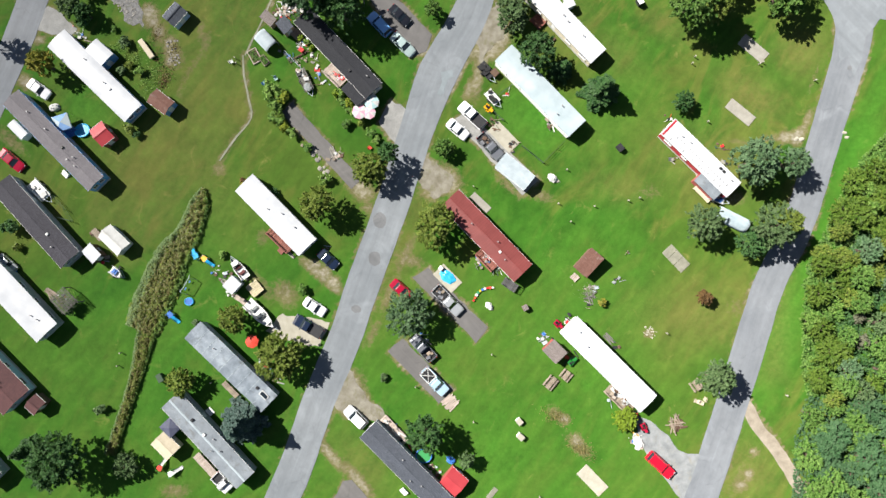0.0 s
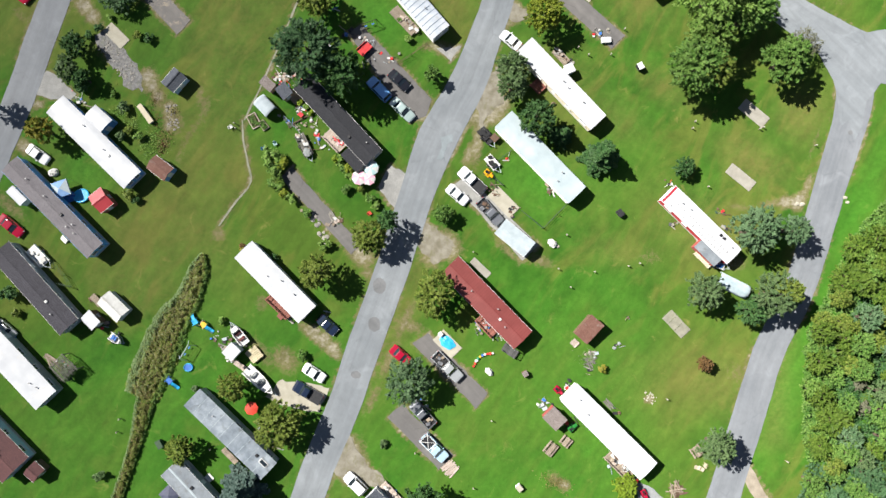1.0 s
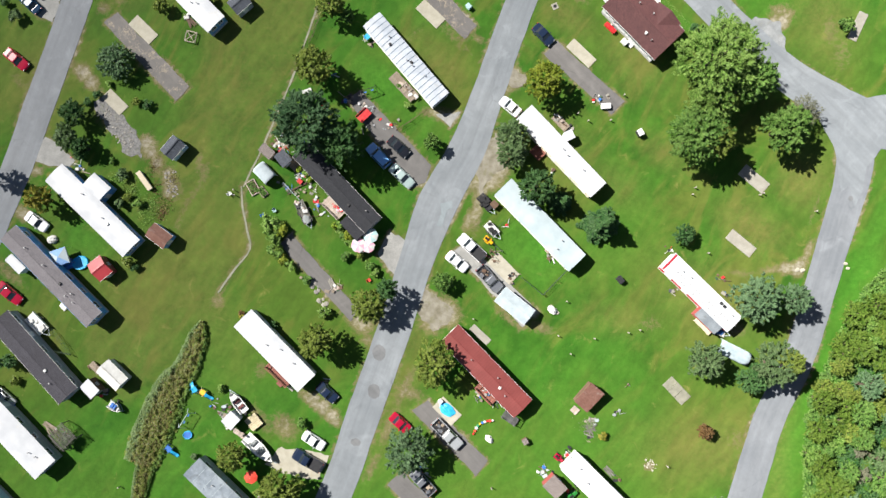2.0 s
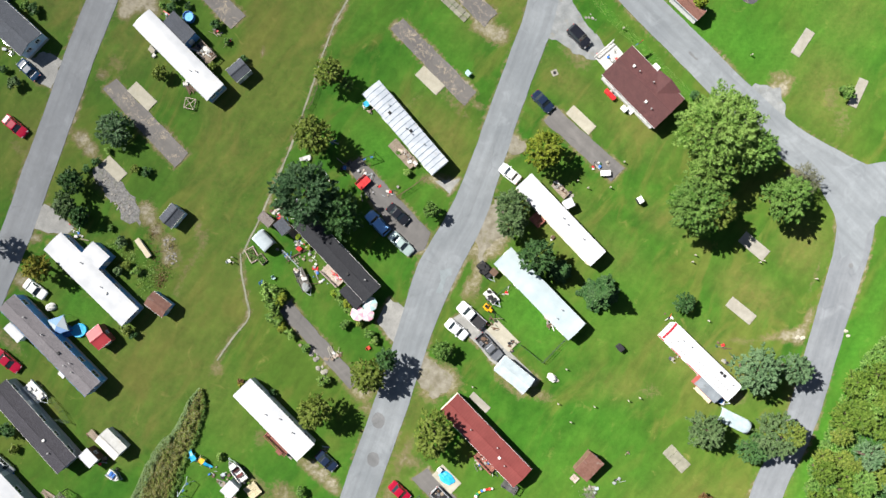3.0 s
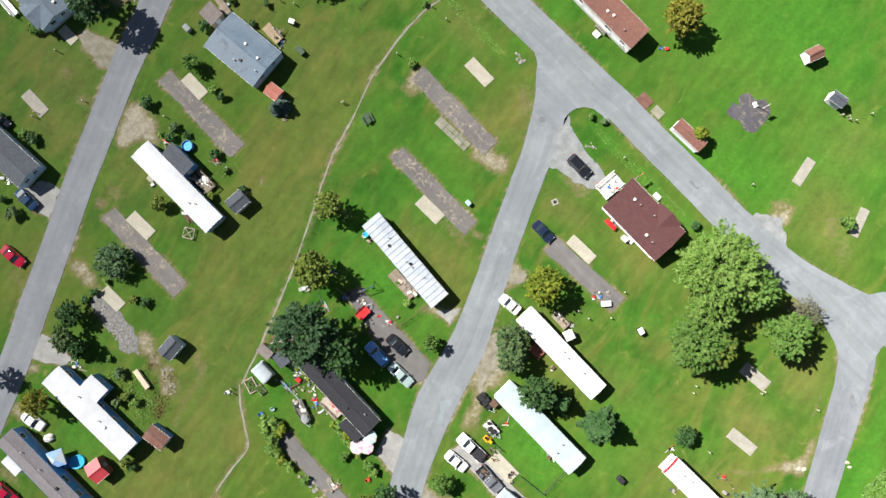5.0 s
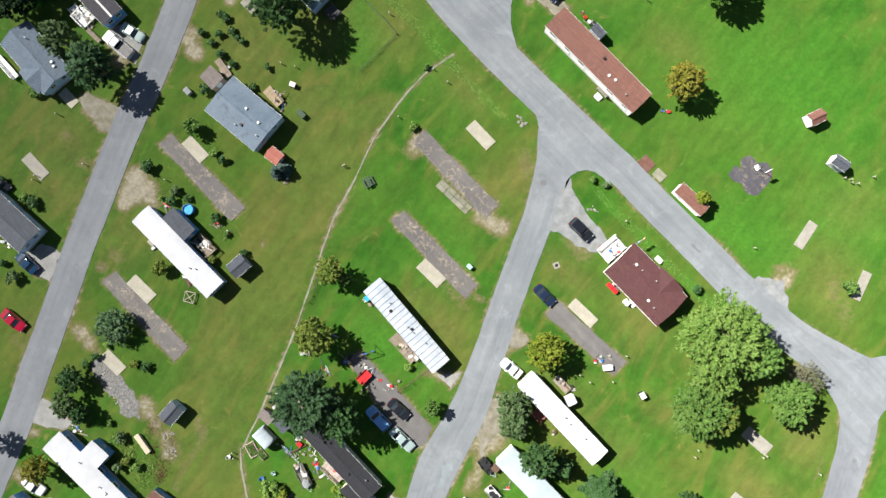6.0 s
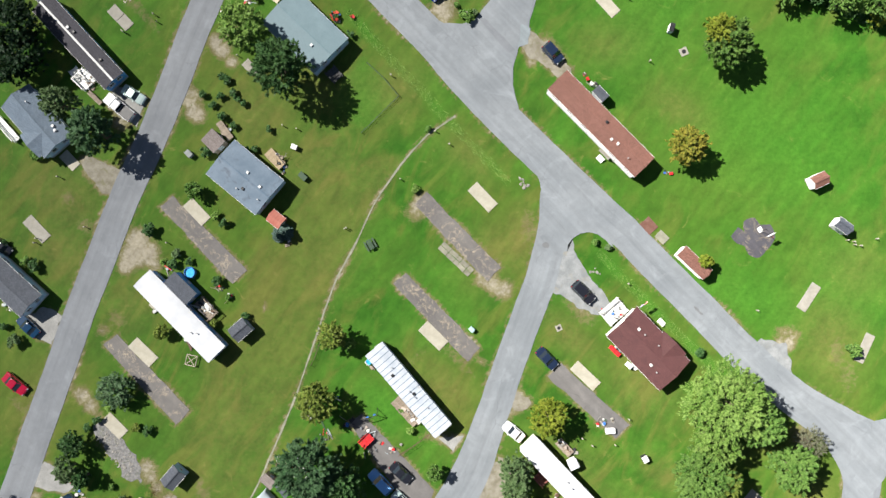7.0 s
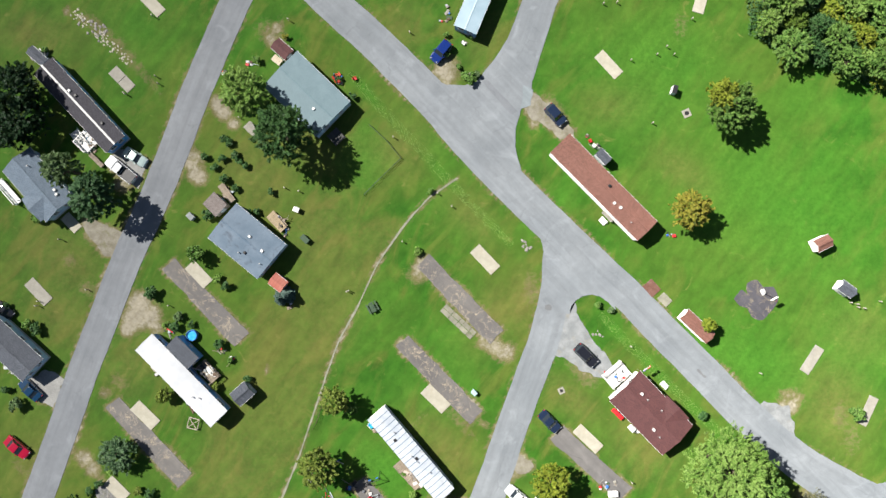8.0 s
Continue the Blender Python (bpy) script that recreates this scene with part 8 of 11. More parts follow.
home("mobile_home", -36.26, -30.57, 17.6, 3.86, -45.5, "mobile home with a stained old grey roof", M_OLD_ROOF, M_GREY_SIDE, "gable", rise=0.42, spots=((-1, 0.3, "box"), (1.6, -0.6, "pipe"), (0.5, 0.9, "pipe"), (-4, 0.5, "dark"), (2.6, 0.4, "pipe")), ridge=M_GALV)
home("mobile_home", -17.06, 31.94, 17.04, 3.68, -45.4, "mobile home with charcoal shingles and cream trim", M_DARK_SH, M_CREAM_SIDE, "gable", spots=((3.4, -0.6, "dark"), (6, 0.8, "pipe")))
home("mobile_home", 18.86, 38.51, 17.34, 3.47, -45.4, "long white-roofed mobile home with cream siding", M_WHITE_ROOF, M_CREAM_SIDE, spots=((0, 0.4, "pipe"), (1.2, 0.2, "pipe"), (4.6, 0.4, "pipe")))
home("mobile_home", 15.67, 26.57, 17.08, 3.88, -44.6, "mobile home with a pale blue-white metal roof", M_COOL_ROOF, M_WHITE_SIDE, rise=0.4, spots=((4.2, 0.7, "pipe"), (4.6, -0.8, "pipe")))
home("mobile_home", 7.47, 3.02, 16.85, 4.1, -44.5, "mobile home with a red-brown metal roof and a deck", M_RED_ROOF, M_CREAM_SIDE, "gable", spots=((3.4, -0.3, "box"), (4.8, -0.6, "pipe"), (-3, -0.4, "pipe"), (2, 0.6, "pipe")))
home("mobile_home", 27.43, -17.15, 17.87, 3.89, -43.6, "long white-roofed mobile home beside a gravel drive", M_WHITE_ROOF, M_WHITE_SIDE, spots=((-7, 0.4, "pipe"), (-4.5, -0.4, "pipe")))
red_home = home("mobile_home", 41.69, 16.26, 14.74, 3.42, -43.1, "white mobile home with a red side and a porch", M_WHITE_ROOF, M_WHITE_SIDE, trim=M_RED_TRIM, side=M_RED_TRIM, spots=((-4.6, 0.3, "pipe"), (-3, 0.5, "pipe"), (3.4, 0.9, "dark"), (4.1, 0.9, "dark"), (5.9, 0.7, "pipe")))
roof_line = lambda py: 2.75 + 0.3 * (1 - (2 * py / 3.42) ** 2)
band = bmesh.new()
loft(band, [[(px, py, roof_line(py) + dz) for py, dz in [(-1.6 + 0.4 * k, 0.03) for k in range(9)] + [(1.6 - 0.4 * k, -0.02) for k in range(9)]] for px in (-7.2, -6.85)])
part("roof_band", band, M_RED_TRIM, red_home, "red band across the roof end")
for row, first in ((-1.15, -5.6), (-0.35, -5.0)):
    for k in range(17):  # two rows of short dark clips along the roof
        px = first + 0.68 * k + random.uniform(-0.08, 0.08)
        if random.random() < 0.8:
            part("roof_clip", boxes(((px, row, roof_line(row) + 0.03), (0.12, random.uniform(0.25, 0.5), 0.08))), M_PIPE, red_home)
home("mobile_home", -4.07, -34.72, 18.6, 3.8, -43.7, "mobile home with slate grey shingles", M_SLATE_SH, M_GREY_SIDE, "gable", spots=((3, -0.2, "pipe"), (1.2, -0.9, "pipe"), (-2, 0.6, "pipe")))
home("mobile_home", -43.31, 63.83, 17.25, 3.79, -44.2, "white-roofed mobile home with blue siding and a porch roof", M_WHITE_ROOF, M_BLUE_SIDE, spots=((3.2, -0.4, "pipe"), (4, 0.2, "pipe")))
home("mobile_home", -6.41, 52.81, 17.25, 3.53, -48.4, "mobile home under a ribbed white metal roof", M_RIB_ROOF, M_WHITE_SIDE, panels=19, seams=19, spots=((-3.4, -0.4, "dark"), (1, 0.3, "dark"), (1.5, 0.1, "pipe"), (-4.5, 0.3, "pipe"), (4.0, 0.5, "pipe"), (0.2, 0.0, "pipe")))
home("house", 31.73, 60.16, 12.09, 6.85, -44.8, "wide house with brown shingles and white siding", M_BROWN_SH, M_WHITE_SIDE, "gable", h=3.0, rise=0.9, over=0.3, cross=(2.3, 4.6, 0.35, 0.75), spots=((-3.4, 1, "box"), (-2.2, 1, "pipe"), (0.6, 1.4, "pipe"), (2, -1.6, "box"), (3.4, -1.8, "pipe")), category="house")
home("house", -73.29, 70.38, 16.5, 4.93, -41.2, "grey-shingled house with pale blue siding", M_SLATE_SH, M_PALEBLUE_SIDE, "gable", rise=0.8, spots=((2, -1.2, "box"), (1, -1.5, "pipe")), category="house")
home("mobile_home", 23.58, 96.04, 19.86, 4.45, -44.3, "long mobile home with rusty brown shingles and white siding", M_RUST_SH, M_WHITE_SIDE, "gable", h=3.2, spots=((0.5, 0.7, "dark"), (3, -0.7, "box"), (4.2, -0.5, "box"), (7, -1, "pipe")))
home("house", -33.38, 86.31, 10.42, 7.21, -38.5, "wide home with a blue-grey metal roof", M_BLUEGREY_ROOF, M_PALEBLUE_SIDE, "gable", rise=0.55, spots=((0, 0.9, "box"), (3, 0.4, "box"), (1, -1.6, "dark"), (4, -1.4, "pipe"), (0.2, -2.2, "pipe")), category="house")
home("house", -24.34, 110.22, 11.89, 7.9, -42.7, "wide home with a pale teal roof", M_TEAL_ROOF, M_PALEBLUE_SIDE, "gable", rise=0.45, spots=((2.6, -1, "box"),), category="house")
home("mobile_home", -60.92, 107.66, 17.38, 4.04, -45.9, "dark-shingled mobile home with a white ridge and blue siding", M_VIOLET_SH, M_SKY_SIDE, "gable", ridge=M_TRIM, spots=((-2.6, 0.5, "box"), (-1.4, 0.7, "dark"), (4.8, 0.8, "dark")))
home("house", -67.17, 94.74, 10.92, 5.9, -47.7, "blue-grey shingled house with a cross gable", M_BLUE_SH, M_PALEBLUE_SIDE, "gable", rise=0.9, over=0.3, cross=(2.4, 4.4, -0.6, 0.8), spots=((2.6, 1.6, "box"), (3.4, 1.4, "box"), (-3, 1, "pipe")), category="house")
home("mobile_home", 4.51, 130.06, 19.43, 3.91, -111.6, "mobile home with a light blue metal roof beside the junction", M_SKY_ROOF, M_BLUE_SIDE, "gable", rise=0.22)

# ---- wings, porches and sheds
shed(-55.86, 31.03, 3.71, 3.34, -40.6, "white-roofed wing with blue siding", M_WHITE_ROOF, M_BLUE_SIDE, h=2.6, rise=0.25, style="bow", name="home_wing", category="annexe")
shed(-43.51, 68.08, 5.06, 3.22, -43.8, "porch with a dark grey shingled roof", M_SLATE_SH, M_BLUE_SIDE, h=2.6, rise=0.3, style="lean", name="covered_porch", category="porch")
shed(-14.45, 25.52, 3.95, 2.01, -46.6, "dark-shingled annexe at a mobile home", M_DARK_SH, M_CREAM_SIDE, h=2.45, rise=0.25, style="lean", name="home_annexe", category="annexe")
shed(-68.13, 115.59, 3.46, 1.63, -40.5, "grey lean-to at the end of a mobile home", M_SLATE_SH, M_GREY_SIDE, h=2.4, rise=0.3, name="lean_to")
shed(-43.87, 37.91, 2.66, 3.27, -39.5, "grey garden shed with a dark gabled roof", M_SLATE_SH, M_PALEBLUE_SIDE, h=2.1, rise=0.7, across=True)
shed(-45.68, 23.56, 3.68, 2.63, -35.6, "garden shed with a red-brown roof and blue walls", M_RUST, M_BLUE_SIDE, h=2.1, rise=0.55)
shed(-55.02, 18.13, 3.41, 2.6, -50.1, "bright red metal garden shed", M_RED_METAL, M_RED_SIDE, h=2.2, rise=0.7, across=True)
shed(-68.74, 18.55, 3.26, 1.54, -43.5, "long white box shed", M_WHITE_ROOF, M_WHITE_SIDE, h=2.0, rise=0.15, style="bow")
shed(-56.01, -1.21, 2.66, 2.11, -44.8, "small shed with a white roof", M_WHITE_ROOF, M_BROWN, h=2.2, rise=0.3, style="lean")
shed(-64.45, -25.71, 2.19, 2.79, -39.9, "small brown shed beside a house", M_BROWN_SH, M_BROWN, h=2.0, rise=0.6)
shed(-43.22, -31.79, 3.72, 2.99, -43.3, "cream garden shed beside a mobile home", M_CREAM, M_CREAM_SIDE, h=2.1, rise=0.5)
shed(24.1, -0.95, 2.75, 4.1, -40.5, "rusty brown garden shed with a small step", M_RUST, M_BROWN, h=2.2, rise=0.5, style="lean")
shed(18.88, -15.35, 3.07, 2.63, -43.8, "tan shed with a stained flat roof", M_TAN_SH, M_RED_SIDE, h=2.2, rise=0.25, style="lean")
shed(-33.73, 61.74, 2.68, 3.1, -47.9, "dark grey garden shed with a gabled roof", M_SLATE_SH, M_GREY_SIDE, h=2.1, rise=0.6, across=True)
shed(39.18, 74.04, 5.77, 2.16, -42.3, "long brown-roofed shed with white walls beside the road", M_RUST_SH, M_WHITE_SIDE, h=2.3, rise=0.6)
shed(59.3, 87.75, 2.6, 2.1, 26.2, "white playhouse shed with a brown roof", M_RUST_SH, M_WHITE_SIDE, h=2.2, rise=0.7)
shed(63.29, 80.45, 2.67, 1.87, -34.4, "grey-roofed white garden shed", M_SLATE_SH, M_WHITE_SIDE, h=2.1, rise=0.7)
shed(-28.45, 79.72, 2.54, 2.19, -36.5, "small orange-red metal shed", M_ORANGE_METAL, M_RED_SIDE, h=1.9, rise=0.5)
shed(-38.78, 92.15, 2.99, 2.71, -43.8, "tan shed against a wide home", M_TAN_SH, M_TAN_SIDE, h=2.3, rise=0.3, style="lean")
shed(-28.62, 117.55, 3.19, 2.15, -40.5, "brown-roofed shed beside a wide home", M_BROWN_SH, M_BROWN, h=2.2, rise=0.5)
shed(-25.96, 36.5, 2.37, 1.99, -50.1, "grey shed beside the drain channel", M_SLATE_SH, M_TAN_SIDE, h=2.1, rise=0.3, style="lean")
shed(3.13, -36.5, 3.39, 3.45, -40.3, "shed with a bright red metal roof", M_RED_METAL, M_RED_SIDE, h=2.2, rise=0.5)
shed(11.92, 13.48, 6.09, 2.97, -37.8, "silver metal carport with a low pitched roof", M_GALV, M_GALV, h=2.3, rise=0.45, name="carport", category="carport")
arch_shelter(-29.11, 34.13, 3.08, 2.34, -45.0, "small arched shelter with a silver cover", M_GALV, 2.2)
shed(-52.61, 1, 4.47, 2.82, -42.7, "white tent shelter with a pitched canvas roof", M_TARP_WHITE, M_TARP_WHITE, h=2.0, rise=0.7, name="tent_shelter", category="shelter")
arch_shelter(47.64, 6.63, 5.32, 2.27, -25.4, "long low shelter under a pale canvas cover", M_PALE_TARP, 1.8, foot=0.7)

# ---- vehicles
car(-66.28, 25.54, -34.6, 4.01, "white car parked on worn grass", "white", "sedan")
car(-70.31, 13.75, -38.6, 4.65, "bright red car parked between mobile homes", "red", "sedan")
car(36.55, -33.53, -41.2, 5.15, "large red car on a gravel drive", "scarlet", "suv")
car(2.53, 20.4, -39.0, 4.00, "white car parked beside a lane", "white", "sedan")
car(4.89, 22.73, 138.0, 5.30, "white pickup truck on a gravel drive", "white", "pickup", cargo="cap")
car(7.86, 17.74, -46.5, 5.01, "grey pickup truck on a gravel drive", "grey", "pickup", cargo="load")
car(-13, -26.87, 137.3, 4.11, "white car beside a dark mobile home", "white", "suv")
# a blue pickup, stood in for by the closed suv body
car(-10.7, 37.48, 134.8, 4.54, "blue pickup truck in the shape of an suv under a big tree", "blue", "suv")
car(-7.41, 38.98, -41.4, 4.03, "black car on an asphalt drive", "black", "sedan")
car(-6.8, 34.2, -42.4, 4.65, "pale green car on an asphalt drive", "sage", "sedan")
car(-6.15, -6.02, -41.1, 3.80, "red car beside a grey-green tree", "red", "sedan")
car(1.48, -7.6, -43.7, 5.88, "silver pickup truck with a loaded bed", "silver", "pickup", cargo="load")
car(-2.3, -15.48, 133.8, 4.97, "old grey pickup truck with a load", "grey", "pickup", cargo="load")
car(-0.35, -20.79, -44.2, 5.24, "light blue pickup truck with a white rack", "sky", "pickup", cargo="rack")
car(-18.14, -1.32, -41.1, 3.81, "dark car parked in a shadow", "navy", "sedan")
car(-20.15, -9.13, -32.0, 3.93, "white car on the lawn edge", "white", "sedan")
car(-21.03, -12.32, 151.6, 5.16, "dark pickup truck on a concrete drive", "navy", "pickup", cargo="cap")
car(-68.6, 61.5, 137.9, 4.25, "dark teal-blue car on a gravel patch beside a house", "teal", "sedan")
car(-70.49, 52.14, -38.4, 4.43, "red car with dark windows beside the lane", "red", "sedan")
car(21.67, 68.82, -44.1, 4.22, "black car on pale gravel", "black", "suv")
car(15.93, 57.96, -44.8, 4.04, "dark blue car on the lawn edge", "navy", "sedan")
car(10.74, 45.99, 141.3, 3.76, "white car beside the lane", "white", "sedan")
car(-54.78, 97.62, 142.0, 5.64, "white pickup truck on a gravel drive", "white", "pickup", cargo="cap")
car(-52.58, 99.76, -31.0, 4.11, "pale green car in the shade", "sage", "sedan")
car(16.08, 107.95, -47.5, 3.89, "dark blue car on worn ground", "navy", "suv")
car(-2.83, 118.07, -128.8, 4.01, "royal blue car at the junction", "royal", "suv")
car(-73.19, 74.28, -39.6, 3.24, "dark car beside a house", "black", "sedan")
car(-34.37, -37.81, -45.2, 3.49, "white pickup truck beside an old mobile home", "white", "pickup")
car(-70.54, -3.2, -39.8, 3.65, "silver car partly under a blue sheet", "silver", "sedan")
boat(-32.54, -3.11, 128.9, 3.94, 1.7, "open white boat with a dark red inside on a trailer", M_TRIM, M_MAROON)
boat(-28.89, -10.55, -41.7, 5.92, 2.1, "white motor boat on a trailer", M_TRIM, M_STEELCLOTH)
boat(-52.46, -4.28, -33.5, 2.25, 1.3, "small white and blue dinghy on the lawn", M_TRIM, M_TARP_BLUE, False)

# ---- trees
tree(-73.77, 33.6, 2.16, 7.54, L_DARK, "dark tree beyond the lane", 11)
tree(-64.38, 29.12, 2.35, 6.1, L_ORANGE, "small olive-leaved tree on the lawn", 12)
tree(-59.91, 43.08, 2.3, 4.6, L_DARK, "round green tree beside the lane", 13)
tree(-60.64, 39.26, 2.35, 4.7, L_GREY, "grey-green tree beside the lane", 14)
tree(-58.41, 37.7, 1.64, 4.47, L_DARK, "small dark tree beside a drive", 15)
tree(-11.32, 13.11, 2.98, 7.19, L_OLIVE, "brown-green tree at the lane's edge", 16)
tree(-8.44, 15.76, 1.99, 6.5, L_DARK, "dark green tree at the lane's edge", 17)
tree(-0.77, 4.29, 3.15, 8.2, L_OLIVE, "broad olive-green tree beside the red-roofed home", 18, squash=1.3, dense=1.3)
tree(-19.66, 7.49, 2.97, 7.89, L_OLIVE, "olive green tree on the lawn", 19)
tree(0.29, 17.06, 1.82, 3.89, L_GREEN, "small round green tree at a lane", 20)
tree(-4.5, -9.45, 4.15, 7.54, L_SAGE, "broad airy sage-green tree on the lawn", 21, dense=0.6)
tree(-1.63, -28.23, 3.22, 8.7, L_DARK, "dense dark green tree on the lawn", 22)
tree(5, -32.97, 1.46, 4.16, L_GREY, "small grey-green tree beside a shed", 23)
tree(-58.77, -33.51, 4.91, 10.44, L_DARK, "large dark green tree on the lawn", 24)
tree(-49.5, -35.12, 2.19, 3.78, L_GREY, "loose grey-green small tree", 25)
tree(-40.93, -21.29, 2.45, 5.18, L_OLIVE, "round olive tree on the lawn", 26)
tree(-24.95, -16.84, 4.12, 7.6, L_OLIVE, "broad dark olive tree beside the drive", 27)
tree(-32.62, -11.19, 2.53, 6.38, L_OLIVE, "dark olive tree among boats", 28)
tree(14.79, 32.37, 3.06, 8.12, L_DARK, "dark green tree between two mobile homes", 29)
tree(10.94, 37.83, 2.8, 6.6, L_GREY, "grey-green tree beside a mobile home", 30)
tree(39.05, 25.49, 1.83, 3.46, L_DARK, "small round dark tree on the lawn", 31)
tree(49.21, 15.41, 4.11, 9.86, L_SAGE, "tall sage-green tree beside a home", 32)
tree(56.03, 15.65, 2.7, 7.54, L_SAGE, "sage-green tree beside the lane", 33)
tree(41.89, 5.62, 3.15, 7.54, L_GREY, "grey olive tree over a white shelter", 34)
tree(52.62, 5.25, 3.93, 9.2, L_GREY, "broad grey-green tree with a browning side", 35, extra=(L_OLIVE, 1.6, 0.6))
tree(49.85, 2.77, 2.72, 5.8, L_DARK, "dark tree beside a white shelter", 36)
tree(43.06, -6.28, 1.37, 3.02, L_RUSSET, "small round russet tree on the lawn", 37)
tree(44.07, -18.59, 3.06, 8.12, L_GREY, "grey-green tree at the lane's edge", 38)
tree(-21.33, 41.41, 5.47, 13.34, L_MOSS, "very large dark green tree", 39)
tree(-16.25, 38.5, 3.92, 10.44, L_DARK, "large dark tree over a parked car", 40)
tree(-18.74, 61.31, 2.53, 6.38, L_OLIVE, "olive green tree beside the drain", 41)
tree(-16.16, 59.9, 1.19, 3.7, L_GREEN, "small green tree beside a larger one", 42)
tree(-21.03, 50.97, 3.33, 8.12, L_OLIVE, "olive tree turning brown", 43)
tree(-2.01, 39.59, 1.46, 4.1, L_GREEN, "small green tree at the lane", 44)
tree(15.86, 49.25, 3.33, 7.54, L_YELLOW, "yellow-green tree beside a parking strip", 45)
tree(10.84, 40.6, 2.9, 6.2, L_GREY, "grey-green tree beside a mobile home", 46)
tree(42.26, 52.56, 7.05, 13.92, L_BRIGHT, "very large spreading green tree", 47)
tree(39.47, 40.96, 5.16, 11.02, L_GREEN, "large green tree on the lawn", 48)
tree(41.54, 46.06, 3.92, 10.44, L_BRIGHT, "green tree between two large ones", 49)
tree(42.24, 40.15, 3.39, 10.44, L_OLIVE, "large olive tree beside a green one", 50)
tree(53.82, 42.45, 4.03, 9.28, L_GREEN, "broad green tree beside the road", 51, dense=1.4)
tree(47.75, 49.46, 3.99, 12.18, L_GREEN, "large green tree beside the road", 52)
tree(-53.34, 51.65, 3.3, 3.8, L_SAGE, "airy sage-green tree over an old parking strip", 53, dense=0.7)
tree(-46.59, 61.22, 1.37, 2.81, L_OLIVE, "small dark tree on the lawn", 54)
tree(-62.09, 97.02, 3.04, 9.28, L_GREY, "grey-green tree against a house", 55)
tree(-56.69, 92.74, 3.92, 10.4, L_MOSS, "blue-green tree beside the lane", 56, dense=1.5)
tree(-69.8, 109.6, 4.6, 9.4, L_DEEP, "tall dark green tree behind a house", 57)
tree(-69.0, 105.0, 4.2, 7.6, L_DEEP, "dark green tree behind a mobile home", 58)
tree(-71.2, 103.0, 3.39, 7.6, L_DEEP, "dark tree between two homes", 59)
tree(-33.6, 109.76, 4.27, 9.6, L_BRIGHT, "spreading bright green tree beside a wide home", 60)
tree(-27.08, 102.87, 4.91, 12.4, L_DARK, "large dark green tree beside a wide home", 61)
tree(43.1, 108.91, 4.4, 8.6, L_GREEN, "light green tree with a yellowing side", 62, dense=1.3, extra=(L_YELLOW, -2.0, 1.6))
tree(37.05, 92.59, 3.42, 7.54, L_ORANGE, "yellow-orange autumn tree on the lawn", 63)
tree(-41.89, 84.13, 1.55, 3.46, L_GREEN, "small green tree at the end of a slab", 64)
tree(40.89, 74.25, 1.37, 3.89, L_YELLOW, "small yellow-green tree against a shed", 65)
tree(57.9, 45.72, 3.09, 4.86, L_DEAD, "bare grey-brown thin tree beside the road", 66, dense=0.28, size=0.12)
conifer(25.5, 26.9, 3.2, 8.6, L_DARK, "dark green conifer on the lawn", 67)
conifer(-30.69, -27.63, 3.91, 11.5, L_BLUE, "blue spruce beside a mobile home", 68)
conifer(19.14, 30.38, 1.99, 6, L_DARK, "dark conifer between mobile homes", 69)
conifer(-28.03, 77.29, 1.28, 3.4, L_BLUE, "small blue spruce beside a shed", 70)
conifer(-65.47, -32.97, 1.8, 7, L_DARK, "dark conifer on the lawn", 71)
conifer(-27.18, 77.68, 1.28, 3.4, L_BLUE, "small blue spruce on the lawn", 72)
WOODS_EDGE = [(73.09, 22.01), (67.29, 15.35), (63.66, 6.89), (60.02, -0.62), (59.47, -8.96), (59.28, -17.27), (60.26, -21.85), (65, -21.85), (64.5, -9), (65.5, -1), (69, 6), (73, 13), (79, 18), (79, 22)]
WOODS_DEEP = [(65, -21.85), (64.5, -9), (65.5, -1), (69, 6), (73, 13), (79, 18), (79, -21.85)]
WOODS_SOUTH = [(60.26, -21.85), (58.48, -28.32), (57.97, -40.23), (58.22, -45.7), (79, -45.18), (79, -21.85)]
WOODS_NORTH = [(47.03, 133.44), (47.53, 122.17), (52.03, 119.44), (57.63, 117.68), (64.17, 114.99), (70.51, 112.78), (79.08, 110.6), (78.9, 140.63), (50.88, 140.1)]
woods(WOODS_EDGE, 2.6, 5, [(L_SHRUB, 2.1, 4.6, 0.4), (L_BRIGHT, 1.7, 3.8, 0.4), (L_SHRUB, 2.4, 5.4, 0.4), (L_GREEN, 1.5, 3.2, 0.4), (L_OLIVE, 1.8, 4.0, 0.4)], "woodland shrub at the edge of a dense stand")
woods(WOODS_DEEP, 3.05, 7, [(L_GREEN, 2.2, 5.6, 0.32), (L_SAGE, 2.3, 5.2, 0.32), (L_OLIVE, 1.8, 4.2, 0.32), (L_GREY, 2.0, 6.4, 0.32), (L_SHRUB, 1.5, 3.6, 0.35), (L_DEAD, 1.3, 2.4, 0.23)], "woodland tree in a dense stand")
woods(WOODS_SOUTH, 2.75, 8, [(L_GREEN, 2.2, 5.8, 0.35), (L_MOSS, 2.0, 5.2, 0.35), (L_MOSS, 2.4, 6.2, 0.35), (L_GREEN, 1.7, 4.8, 0.35)], "woodland tree with blue-green leaves in a dense stand")
woods(WOODS_NORTH, 3.1, 6, [(L_BRIGHT, 2.4, 5.6, 0.43), (L_GREEN, 2.6, 6.2, 0.43), (L_SHRUB, 2.1, 4.6, 0.43), (L_YELLOW, 2.1, 4.6, 0.43), (L_DARK, 2.0, 4.4, 0.43)], "woodland tree at the edge of a lawn")
undergrowth(WOODS_EDGE, 34, 1.5, L_GREEN, "tangled green shrubs at the edge of the woods", 61)
